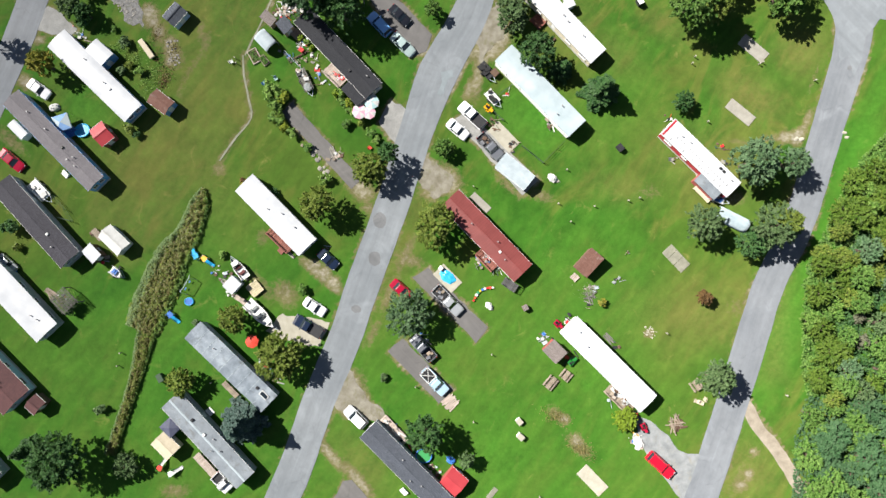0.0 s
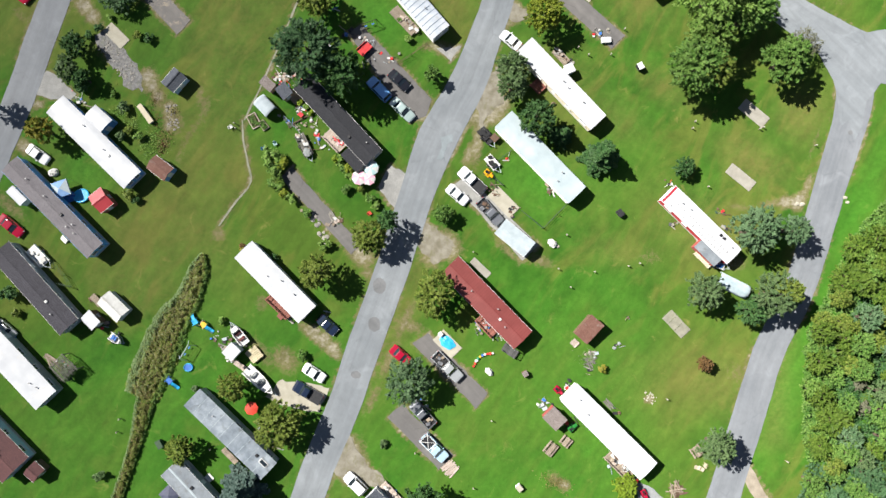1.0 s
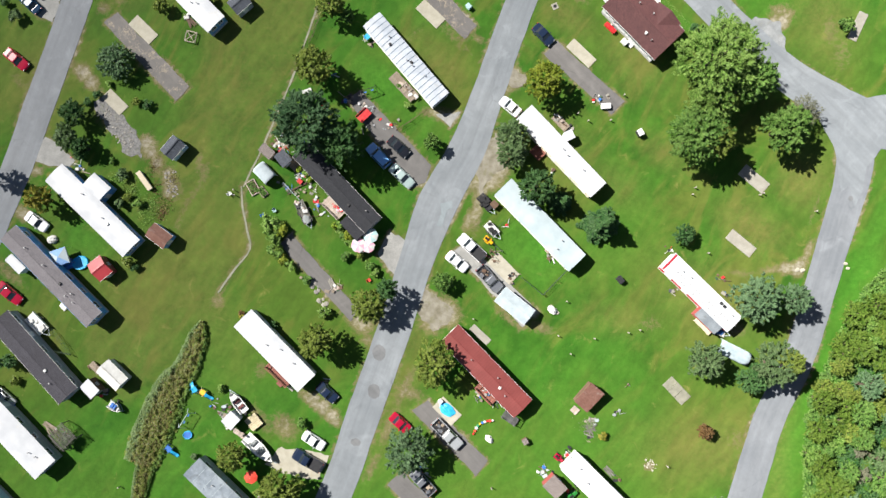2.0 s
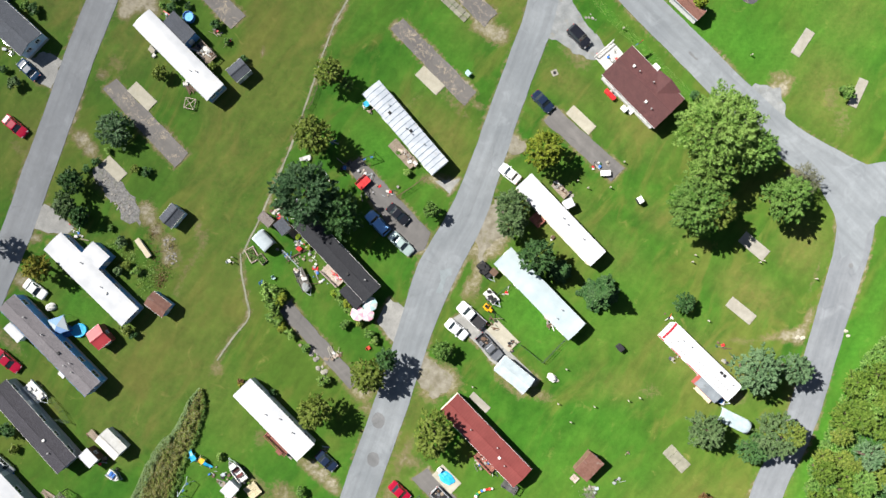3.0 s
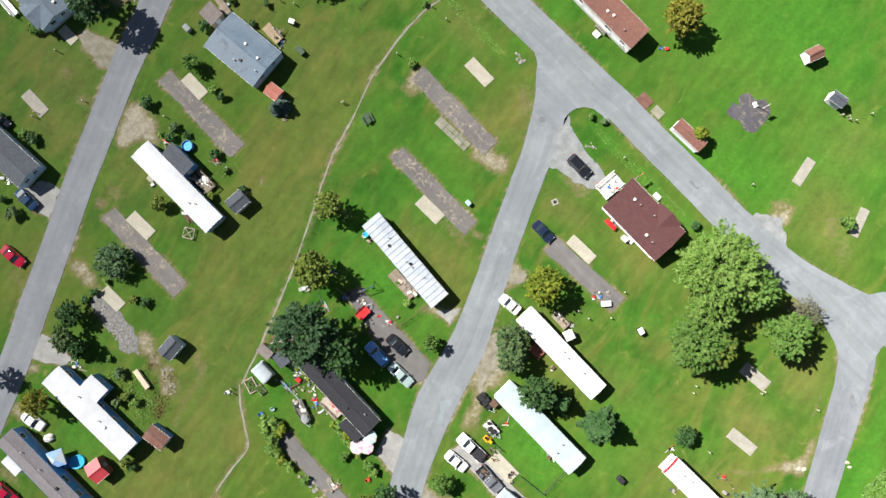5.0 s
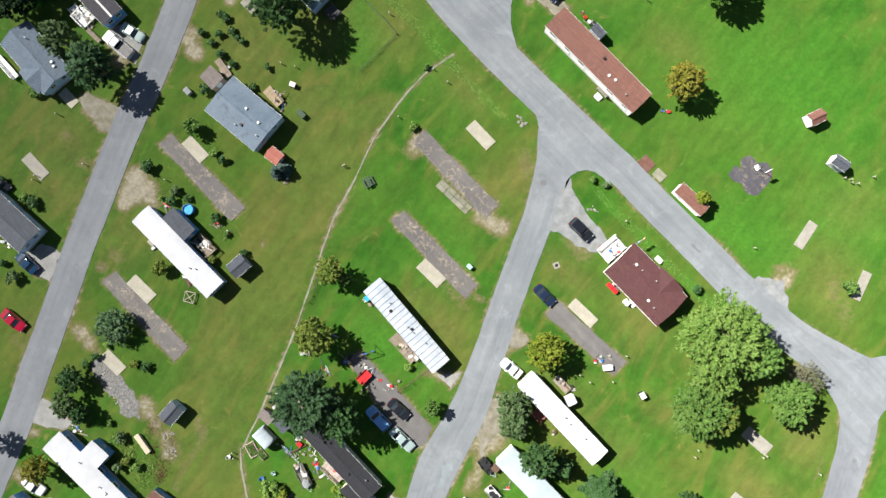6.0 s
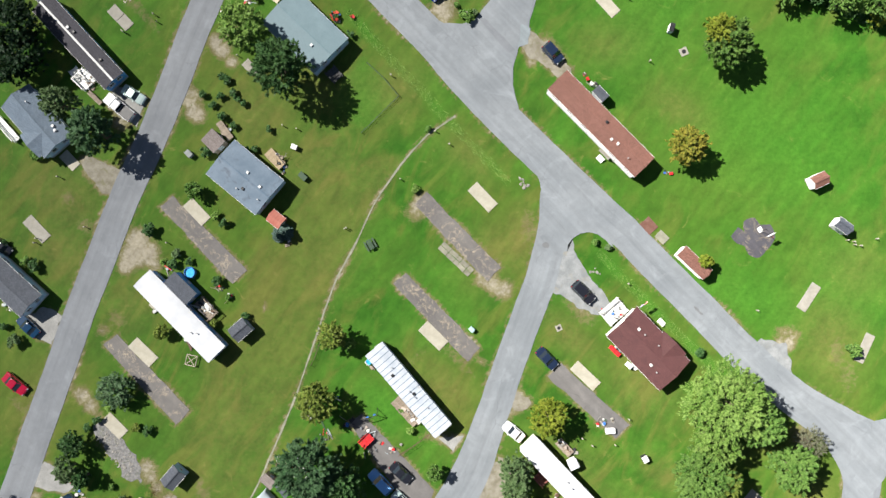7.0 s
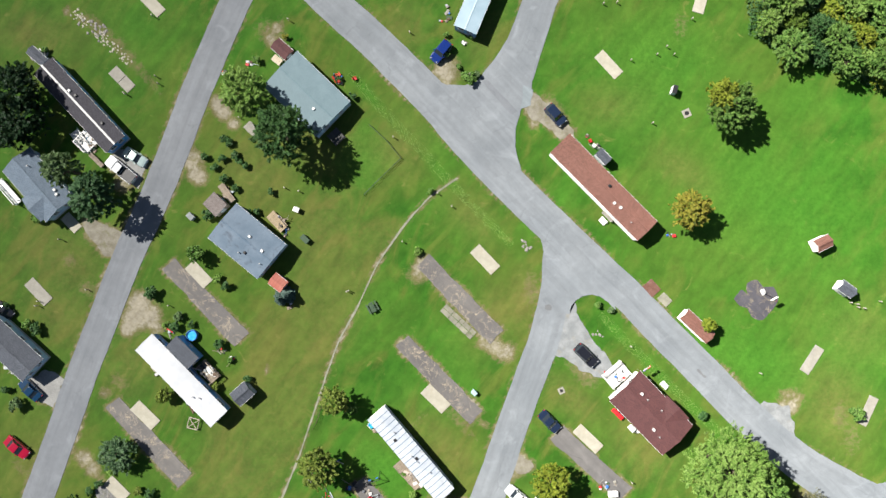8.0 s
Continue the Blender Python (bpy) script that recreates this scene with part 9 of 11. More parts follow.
undergrowth(WOODS_DEEP, 30, 1.6, L_DARK, "dark tangled growth under woodland trees", 62)
undergrowth(WOODS_SOUTH, 20, 1.3, L_MOSS, "blue-green tangled growth under woodland trees", 63)
undergrowth(WOODS_NORTH, 16, 1.3, L_DARK, "dark growth under woodland trees", 64)
BELT = [(-38.9, 9.6), (-39.5, 7.2), (-41.15, 2.5), (-43.5, -1.03), (-45.1, -5.0), (-47.3, -10.6), (-48.3, -13.3)]
BELT_W = [1.0, 3.1, 4.0, 5.3, 6.1, 6.0, 5.2]
TAIL = [(-47.3, -12.6), (-47.7, -14.8), (-49.1, -21.5), (-51.3, -28.9), (-52.7, -33.6)]
TAIL_W = [3.4, 3.0, 2.0, 1.7, 1.9]
for line, width, seed in ((BELT, BELT_W, 3), (TAIL, TAIL_W, 13)):
    west = [(x - 0.34 * w, y + 0.13 * w) for (x, y), w in zip(line, width)]
    east = [(x + 0.4 * w, y - 0.16 * w) for (x, y), w in zip(line, width)]
    weeds("weed_belt", line, width, 1.1, L_OLIVE, "belt of tall uncut weeds across the lawn", seed, 1050, 0.085)
    weeds("weed_belt", line, [0.8 * w for w in width], 1.5, L_GOLD, "dry golden-brown stalks among tall weeds", seed + 1, 430, 0.07)
    weeds("weed_belt", west, [0.36 * w for w in width], 1.2, L_PALEGREEN, "grey-green leaves along a belt of weeds", seed + 2, 800, 0.085)
    weeds("weed_belt", east, [0.2 * w for w in width], 0.9, L_GREEN, "dark leaves along a belt of weeds", seed + 3, 420, 0.085)
weeds("weed_belt", BELT, [0.7 * w for w in BELT_W], 1.5, L_PALEREED, "pale flowering weeds in a belt", 21, 110, 0.075)

# ---- decks, porches and steps
deck(-26.04, 1.6, 4.78, 1.69, -42.8, M_RED_DECK, "red-stained deck with rails at a white home", rail=("s", "w", "e"), steps=(1.2, -0.8, -90))
deck(-17.74, 28.9, 3.82, 2.36, -43.8, M_PALE_DECK, "sun-bleached pinkish wooden deck at a dark-roofed home", rail=("s",))
deck(7.81, -0.77, 3.91, 2.09, -45.7, M_RED_DECK, "red-brown deck with tubs at a red-roofed home", rail=("s", "w"))
deck(30.04, -22.66, 5.3, 2.92, -43.8, M_DECK, "weathered deck at a white home", rail=("s",))
deck(43.03, 10.96, 3.39, 1.58, -44.0, M_CREAM, "cream platform beside a red-trimmed porch")
deck(-39.78, 65, 3.7, 2.16, -45.8, M_DECK, "weathered deck with rails behind a white home", rail=("n", "e"))
heap(-39.3, 65.3, 1.6, 1.1, 0.5, -30, "white sheet over a table on a deck", M_TARP_WHITE, z=0.62)
junk(-40.6, 65.4, 1.1, 0.7, -44, 10, "dark chairs and tubs on a deck", 341, (M_BLACK, M_TARP_WHITE, M_BLACK, M_STEELCLOTH, M_DARKGREEN), size=0.34, z=0.62)
deck(-6.85, 48.93, 5.31, 1.84, -46.0, M_DECK, "patched wooden deck along a ribbed home")
deck(26.69, 65.79, 2.96, 3.96, -48.0, M_TARP_WHITE, "white-painted deck of a brown-roofed house", rail=("w",))
deck(19.04, 43.58, 3.07, 1.38, -45.2, M_DECK, "weathered porch deck behind a white home")
deck(15.38, 38.57, 2.15, 1.9, -45.6, M_RED_DECK, "small red-brown porch deck", rail=("s",))
deck(-29.13, 89.66, 3.48, 1.63, -44.9, M_NEW_WOOD, "fresh wooden deck behind a wide home")
deck(-60.66, 102.02, 2.64, 2.62, -43.7, M_TRIM, "white-painted porch deck at a dark home", rail=("s", "w"))
deck(-58.98, 99.14, 2.91, 0.72, -43.7, M_DECK, "long wooden ramp to a porch")
deck(-6.74, -28.88, 5.59, 1.62, -44.9, M_PALE_DECK, "pale weathered boardwalk beside a grey home")
deck(25.01, 91.73, 2.22, 1.12, -44.1, M_CONCRETE, "small pale porch at a brown-roofed home", rail=("s",))
deck(-33.55, -22.85, 3.2, 0.91, -44.6, M_DECK, "weathered boardwalk against a silver home")
deck(-37.26, -35.12, 4.48, 1.29, -45.8, M_PALE_DECK, "weathered porch strip along an old home")
deck(-55.99, 1.9, 2.17, 1.04, -45.2, M_DECK, "small wooden landing beside a white shelter")
deck(-30.01, -6.34, 2.24, 2.1, -50.2, M_CREAM_DECK, "pale wooden platform among boats")
deck(-31.84, -8.52, 3.19, 0.85, -34.1, M_PALE_DECK, "pale boards beside a boat")
deck(-37.5, 94.17, 3.47, 1.13, -52.5, M_DECK, "weathered deck beside a tan shed")
deck(-24.93, 36.06, 2.76, 1.44, -41.0, M_DECK, "small deck between shelters")
deck(-29.76, 116.22, 1.66, 1.14, -37.1, M_CREAM, "cream step beside a brown shed")
deck(22.2, -3.4, 1.2, 1.1, -43.9, M_PALE_DECK, "pale wooden step of a brown shed", h=0.3)
deck(11.58, -4.82, 2.53, 1.45, -31.9, M_GREY_DECK, "small landing with rails at a red-roofed home", rail=("e",))
deck(-33.56, 104.67, 2.65, 1.51, -43.9, M_CONCRETE, "stepping boards beneath trees")
deck(-73.1, 93.68, 4.96, 1.12, -47.4, M_TRIM, "white ramp with rails beside a blue house", rail=("s",))
shed(43.08, 11.79, 4.5, 1.88, -44.0, "porch with a dirty glazed roof and red trim", M_OLD_ROOF, M_RED_SIDE, h=2.2, rise=0.4, style="lean", name="covered_porch", category="porch", trim=M_RED_TRIM)
shed(23.76, 101.15, 2.4, 1.56, -45.7, "small dark shed with a white ridge", M_SLATE_SH, M_GREY_SIDE, h=2.0, rise=0.6)
shed(-33.26, -5.8, 2.13, 2.37, -41.8, "white square shelter roof among boats", M_WHITE_ROOF, M_WHITE_SIDE, h=2.2, rise=0.2, style="lean")
shed(-28.68, 37.63, 2.46, 1.61, -40.7, "tan lean-to beside the drain channel", M_TAN_SH, M_TAN_SIDE, h=2.0, rise=0.2, style="lean")
shed(20.27, 41.24, 1.51, 1.58, -64.0, "white box shed behind a white home", M_WHITE_ROOF, M_WHITE_SIDE, h=1.9, rise=0.2, style="bow")

# ---- garden and yard things
pedestal(5.33, 11.14, 0.9)
pedestal(20.54, 14.26, 0.9)
pedestal(21.34, 5.74, 0.9)
pedestal(19.26, 8.66, 0.9)
pedestal(25.18, 8.33, 0.9)
pedestal(30.71, 9.38, 0.9)
pedestal(32.55, 9.88, 0.9)
pedestal(-51.62, -17.33, 0.9)
pedestal(-52.01, -19.45, 0.9)
pedestal(-34.3, 31.4, 0.9)
pedestal(-34.09, 30.57, 0.9)
pedestal(-36.76, -21.87, 0.9)
pedestal(6.13, -27.25, 0.9)
pedestal(37.33, -12.17, 0.9)
pedestal(52.44, 32.65, 0.9)
pedestal(56.97, -21.83, 0.9)
pedestal(43.57, 22.66, 0.9)
pedestal(61.11, 29.86, 0.9)
pedestal(41.29, 33.34, 0.9)
pedestal(40.84, 32.21, 0.9)
pedestal(8.85, -16.28, 0.9)
pedestal(-3.46, -21.78, 0.9)
pedestal(17.11, -39.14, 0.9)
pedestal(-46.52, 75.59, 0.9)
pedestal(-17.2, 78.63, 1.1)
pedestal(21.88, 45.14, 0.9)
pedestal(23.57, 43.97, 0.9)
pedestal(27.26, 44.14, 0.9)
pedestal(29.42, 48.35, 0.9)
pedestal(51.88, 32.36, 0.9)
pedestal(-67.84, 75.9, 0.9)
pedestal(-60, 77.93, 0.9)
pedestal(29, 70.41, 0.9)
pedestal(50.13, 66.45, 0.9)
pedestal(65.81, 78, 0.9)
pedestal(69.53, 78.54, 0.9)
pedestal(66.93, 77.37, 0.9)
pedestal(-54.73, 110.29, 1.1)
pedestal(-64.58, 86.06, 1.1)
pedestal(-68.03, 75.16, 1.1)
pedestal(-10.44, 103.87, 1.0)
pedestal(-49.7, 113.2, 0.9)
pedestal(-49.2, 111.99, 0.9)
pedestal(-17.48, 78.47, 1.1)
pedestal(-3.02, 94.8, 0.9)
pedestal(-0.66, 92.7, 0.9)
pedestal(-8.6, 86.79, 0.9)
pedestal(32.02, 107.04, 1.0)
pedestal(-35.76, 106.64, 0.9)
pedestal(64.74, 78.24, 0.9)
pedestal(65.94, 77.52, 0.9)
pedestal(-28.05, 95.23, 0.9)
pedestal(-25.72, 94.72, 0.9)
pedestal(-37.81, 96.16, 0.9)
pedestal(-43.03, 83.33, 0.9)
pedestal(-54.52, 110.09, 1.1)
pedestal(-50.42, 123.15, 1.1)
pedestal(-49.69, 113.17, 0.9)
pedestal(-49.19, 111.97, 0.9)
pedestal(-8.09, 121.24, 0.9)
pedestal(28.36, 117.36, 0.9)
pedestal(34.17, 119.7, 0.9)
pedestal(35.4, 118.42, 0.9)
pedestal(32.61, 118.37, 0.9)
pedestal(23.68, 126.61, 0.9)
pedestal(25.9, 126.84, 0.9)
pedestal(-28.1, 122.92, 1.1)
pedestal(38.29, 124.36, 0.9)
bin_box(3.59, 62.42, -44, 0.9, 0.7, 0.9, "pale green utility box on the lawn", M_AQUA, name="utility_box")
bin_box(-43.22, 90.21, -44, 1.2, 0.9, 1.0, "grey box on the lawn", M_STEELCLOTH)
# a planter, stood in for by a lidded box
bin_box(-26.01, 91.66, -20, 1.0, 0.8, 1.0, "dark planter with a white top in the shape of a lidded crate", M_BROWN, lid=M_TRIM)
bin_box(-24.49, 86.87, -44, 1.5, 0.9, 0.9, "dark green wooden box on the lawn", M_DARKGREEN)
bin_box(14.14, -8.5, -60, 0.9, 0.9, 1.2, "brown wooden crate on the lawn", M_BROWN, lid=M_TAN_SH)
bin_box(8.42, 29.84, -44, 1.2, 1.1, 1.1, "dark crate beside a truck", M_BROWN)
bin_box(26.44, 46.42, 5, 1.6, 0.9, 0.7, "white box on an old parking strip", M_TRIM)
bin_box(35.35, 112.39, -15, 0.8, 1.4, 1.5, "white and dark box on the lawn", M_TRIM, lid=M_BLACK)
bin_box(0.26, -2.39, -44, 0.7, 0.7, 0.8, "white cool box beside a pool", M_TRIM)
bin_box(13.57, -26.99, -50, 1.1, 0.9, 0.9, "white chest on the lawn", M_TRIM, lid=M_PALE)
bin_box(13.8, -29.45, -40, 1.2, 0.9, 1.0, "white chest with a dark front on the lawn", M_TRIM, lid=M_PALE)
bin_box(29.18, 17.98, -50, 1.2, 0.9, 1.1, "dark bin standing on the lawn", M_BLACK, name="rubbish_bin", category="bin")
bin_box(32.01, 42.11, -60, 1.1, 0.9, 1.3, "dark bin with a white lid on the lawn", M_BLACK, lid=M_TRIM, name="rubbish_bin", category="bin")
bin_box(-44.96, -21.22, -60, 1.4, 0.9, 1.0, "dark green bin with a pale rim on the lawn", M_DARKGREEN, name="rubbish_bin", category="bin")
bin_box(26.96, 59.39, -44, 2.2, 0.7, 0.7, "red chest against a white house", M_RED)
bin_box(29.3, 57.1, -44, 1.1, 0.8, 0.8, "white air conditioner against a house", M_TRIM, name="air_conditioner", category="air conditioner")
# a swing bench, stood in for by the picnic table shape
picnic_table(-13.24, 75.96, -60, "dark green swing bench in the shape of a picnic table", M_DARKGREEN, 1.7)
picnic_table(18.57, -20.62, 52, "weathered double picnic table on the lawn", M_DECK, 2.2)
picnic_table(21.03, -19.38, 52, "weathered picnic table on the lawn", M_DECK, 1.6)
cross_frame(-42.0, 56.5, -12, 1.7, "cross-braced pale wooden trestle stand on the lawn", M_PALE_DECK)
picnic_table(42.24, -20.5, -55, "grey wooden bench table beside a tree", M_DECK, 1.8)
chair(-22.31, 47.76, 30, M_TRIM)
chair(43.05, -23.25, -30, M_CREAM)
chair(43.78, -22.69, 60, M_CREAM)
chair(-6.52, -28.73, 10, M_TRIM)
chair(-16.89, 113.41, 20, M_RED)
chair(-19.56, 114.05, 40, M_ORANGE)
chair(-19.81, 113.11, 10, M_ORANGE)
chair(-11.76, 17.09, 30, M_ORANGE)
chair(-34.87, 30.77, 30, M_TRIM)
chair(21.88, 103.88, 20, M_RED)
chair(22.54, 103.15, 60, M_TRIM)
chair(29.94, 64.84, 30, M_TRIM)
chair(27.87, 66.48, 10, M_BLACK)
chair(27.15, 65.07, 80, M_BLACK)
umbrella(-11.56, 24.31, 1.25, 2.4, (M_AQUA, M_TARP_WHITE), "pale aqua and white garden umbrella")
umbrella(-13.45, 22.73, 1.25, 2.3, (M_TARP_WHITE, M_PINK), "white and pink garden umbrella")
umbrella(-11.91, 22.6, 1.1, 2.2, (M_PINK, M_TARP_WHITE), "pink and white garden umbrella")
umbrella(-29.88, -14.84, 1.1, 2.3, (M_ORANGE,), "orange-red garden umbrella beside a tree")
pool(-1.82, -32.9, 1.35, 1.2, 0, 0.6, M_TARP_BLUE, M_WATER, "blue paddling pool with green water")
pool(-59.13, 18.94, 1.3, 1.1, 20, 0.45, M_TARP_SKY, M_TARP_SKY, "turquoise paddling pool beside a tent")
pool(-40.8, -8.74, 0.75, 0.65, 10, 0.35, M_TARP_SKY, M_TARP_BLUE, "small blue paddling pool on the lawn")
pool(-42.57, 70.8, 0.9, 0.9, 10, 0.9, M_TARP_BLUE, M_TARP_SKY, "blue round tub behind a home")
popup_tent(-42.53, -28.84, -44, 2.5, "dark blue-grey canopy tent beside a cream shed", (M_SLATECLOTH, M_SLATECLOTH))
popup_tent(-61.6, 19.83, 20, 2.6, "faded blue and white canopy tent beside a home", (M_FADED_BLUE, M_COOL_ROOF))
heap(-61.44, 18.7, 2.6, 2.0, 0.9, 10, "dark blue sheet over a heap", M_TARP_BLUE)
heap(33.03, -30.06, 2.3, 1.5, 0.7, -50, "white sheet over goods beside a drive", M_TARP_WHITE)
junk(32.34, -29.39, 1.0, 1.0, -44, 9, "white and yellow goods beside a drive", 95, (M_TARP_WHITE, M_YELLOW, M_BLACK, M_TARP_WHITE))
junk(30.06, -22.91, 0.6, 1.8, 45, 16, "pale and pink goods on a deck", 96, (M_TARP_WHITE, M_PINK, M_DECK, M_STEELCLOTH, M_BROWN), z=0.62)
heap(-63.89, 22.66, 1.8, 1.3, 0.8, 10, "white sheet over garden goods", M_TARP_WHITE)
heap(1.4, -3.75, 3.0, 1.9, 0.5, -35, "bright blue sheet spread on a slab", M_TARP_SKY)
heap(2.6, -33.59, 1.6, 1.2, 0.6, -30, "blue sheet beside a tree", M_TARP_BLUE)
heap(-70.17, -4.21, 2.2, 1.2, 1.5, -30, "blue sheet over a parked car", M_TARP_BLUE)
heap(18.27, 12.82, 1.7, 1.2, 0.9, -40, "pale sheet over a heap on the lawn", M_TARP_WHITE)
heap(8.33, -8.4, 1.5, 1.0, 0.7, -40, "pale sheet over a small heap", M_TARP_WHITE)
swing_set(-41, -6.05, 60, 2.6, "thin grey swing frame on the lawn", M_GALV)
swing_set(-12.53, 48.08, 20, 2.4, "dark swing frame on the lawn", M_BLACK)
playset(-38.32, -1.67, -40, "yellow and blue plastic play slide", (M_YELLOW, M_CREAM, M_TARP_SKY))
playset(-39.72, -1.24, 120, "small blue plastic slide", (M_TARP_SKY, M_TARP_SKY, M_TARP_SKY))
playset(-43.58, -10.9, -45, "blue plastic slide beside the weeds", (M_TARP_BLUE, M_TARP_BLUE, M_TARP_SKY))
playset(-44.53, -35.7, 60, "red, green and white play set", (M_ORANGE, M_GREEN, M_TARP_WHITE))
playset(-42.71, -36.59, 30, "white plastic slide on the lawn", (M_TRIM, M_GREEN, M_TRIM))
playset(-12.96, 56.93, 40, "turquoise and white plastic play house", (M_TARP_SKY, M_TRIM, M_AQUA))
lawn_tractor(22.03, -17.1, 40, "green", "green lawn tractor beside a shed")
utility_trailer(-13.25, 44.1, 45, 2.3, 1.4, "small bright red cart with boarded sides on a drive", M_RED, 0.35)
lawn_tractor(-19.94, 113.31, -50, "orange", "red-orange lawn tractor beside a home")
lawn_tractor(7.56, 24.02, -40, "yellow", "yellow garden tractor beside trucks")
lawn_tractor(33.89, -27.55, -60, "red", "red lawn tractor beside a white home")
lawn_tractor(19.62, -11.09, -40, "red", "red and blue lawn tractor at a home's end")
pad(10.16, 19.43, 5.07, 2.44, -44.7, M_PALE)
junk(8.66, 21.3, 0.9, 0.7, -40, 8, "dark garden goods on a slab", 77, (M_BLACK, M_BROWN, M_DARKGREEN))
junk(11.42, 18.01, 1.0, 0.8, -40, 9, "dark goods at a slab's end", 78, (M_BLACK, M_BROWN, M_DECK))
utility_trailer(-22.75, 28.0, -63, 3.9, 1.5, "long low trailer loaded with pale goods", M_GREY_WOOD, 0.25, M_TARP_WHITE)
heap(-22.15, 26.75, 1.5, 1.25, 0.35, -63, "grey cloth cover over goods on a trailer", M_STEELCLOTH, z=0.85)
junk(-23.3, 29.2, 0.8, 0.5, -63, 8, "pale goods heaped on a trailer", 411, (M_TARP_WHITE, M_GALV, M_BLACK, M_PALE_DECK), size=0.4, z=0.63)
bin_box(-48.9, 32.58, -53, 3.6, 0.85, 0.8, "long cream box trailer on the lawn", M_CREAM, lid=M_CREAM, name='box_trailer', category='trailer')
utility_trailer(-65.66, 8.99, -44.5, 3.61, 1.8, "white trailer beside a dark home", M_TRIM, 0.5, M_TARP_WHITE)
utility_trailer(6.96, 30.2, -49.1, 2.90, 1.4, "dark loaded trailer on the lawn", M_BLACK, 0.4, M_DARK)
utility_trailer(8.07, 25.84, -46.9, 2.50, 1.3, "small white trailer with goods", M_TRIM, 0.4, M_DARK)
junk(21.32, -10.34, 0.9, 0.8, -44, 8, "red, blue and white goods at a home end", 91, (M_RED, M_TARP_BLUE, M_TARP_WHITE, M_BLACK))
junk(17.68, -13.55, 1.0, 0.9, -44, 10, "white and grey goods beside a shed", 92, (M_TARP_WHITE, M_STEELCLOTH, M_DECK, M_BLACK))
junk(21.98, -16.22, 0.8, 1.2, -44, 8, "orange and dark goods beside a shed", 93, (M_ORANGE, M_BROWN, M_BLACK, M_DECK))
stones(-53.79, 41.38, 90, 1.3, 4.2, 42, 0.16, "grey rubble heaped on a worn strip", 14)
utility_trailer(45.1, 10.09, -21.0, 2.69, 1.2, "blue and white small boat trailer", M_TARP_WHITE, 0.4, M_TARP_BLUE)
utility_trailer(-61.64, 102.53, -50.5, 3.33, 1.4, "white loaded trailer beside a porch", M_TRIM, 0.4, M_TARP_WHITE)
lumber(39.03, -26.86, -40, 3.0, 1.8, "loose pile of branches and boards", M_DECK, 11, 0.4, 5, skew=60)
lumber(39.49, -27.04, 30, 2.6, 1.6, "loose pile of old boards", M_BROWN, 8, 0.3, 6, skew=70)
lumber(24.85, -6.2, -30, 2.4, 1.6, "loose grey branches and boards", M_GREY_WOOD, 9, 0.3, 7, skew=70)
tufts("weeds", [(24.5, -5.9, 1.5, 1.2, -20, 260)], L_PALEGREEN, "pale green weeds round loose branches", 57, 0.09, 0.35, "weeds")
lumber(2.31, -24.2, 45, 2.6, 2.2, "pale pallet boards at the end of a strip", M_PALE_DECK, 9, 0.12, 8)
raised_bed(-31.2, 31.9, -60, 2.3, 1.5, "raised garden bed framed by pale old boards", M_PALE_DECK, 9)
raised_bed(-29.6, 31.2, -50, 1.6, 1.0, "small raised bed beside a wooden frame", M_DECK, 10)
pergola(-60.13, -8.97, -44, 3.6, 3.2, 2.2, "grey weathered pergola with climbing plants", M_GREY_WOOD)
tufts("weeds", [(19.51, -26.14, 2.2, 1.1, -20, 330), (23.94, -31.37, 2.4, 1.2, -30, 380), (-45.8, 28.66, 1.5, 2.2, -20, 260), (-44.8, 33.0, 1.2, 2.2, 10, 220)], L_GOLD, "dry golden tufts of uncut grass", 51, 0.09, 0.3, "weeds")
tufts("weeds", [(-46.2, 27.2, 1.0, 1.4, -20, 200), (-47.57, 35.2, 1.2, 1.8, -10, 160), (-47.0, 31.2, 1.2, 2.0, 0, 120)], L_RUSSET, "reddish wild plants on rough ground", 52, 0.08, 0.3, "weeds")
tufts("weeds", [(-48.2, 27.8, 2.0, 2.4, -20, 420), (-51.5, 30.5, 1.6, 2.0, -20, 330), (-53.5, 33.0, 1.4, 1.2, 0, 200), (-60.2, -8.4, 1.4, 1.0, -44, 180)], L_BRIGHT, "green weeds on rough ground", 53, 0.09, 0.35, "weeds")
lumber(-63.48, -7.95, -50, 2.4, 1.2, "grey boards beside a home", M_DECK, 6, 0.2, 10, skew=20)
lumber(-42.19, 59.03, -45, 2.0, 1.0, "dark boards beside a white home", M_BROWN, 5, 0.2, 11, skew=20)
lumber(-17.82, 16.26, -50, 2.2, 0.8, "pale boards beside a parking strip", M_CONCRETE, 5, 0.2, 12, skew=20)
junk(-60.23, 35.14, 2.05, 0.56, -42, 9, "mixed yard goods beside a home", 100, YARD)
junk(-18.14, 29.78, 0.84, 0.65, -44, 8, "tubs, crates and boards in a yard", 101, YARD)
junk(-20.65, 29.45, 0.93, 1.49, -44, 9, "garden goods huddled on the grass", 102, YARD)
junk(-22.92, 34.37, 1.12, 0.74, -40, 8, "mixed yard goods beside a home", 103, YARD)
junk(-26.03, 39.27, 1.3, 0.93, -30, 12, "tubs, crates and boards in a yard", 104, YARD)
junk(-27.5, 39.3, 1.1, 0.9, -20, 10, "white panels and pale boards heaped beside a shed", 105, (M_TARP_WHITE, M_PALE_DECK, M_GALV, M_TARP_WHITE, M_BROWN), size=0.45)
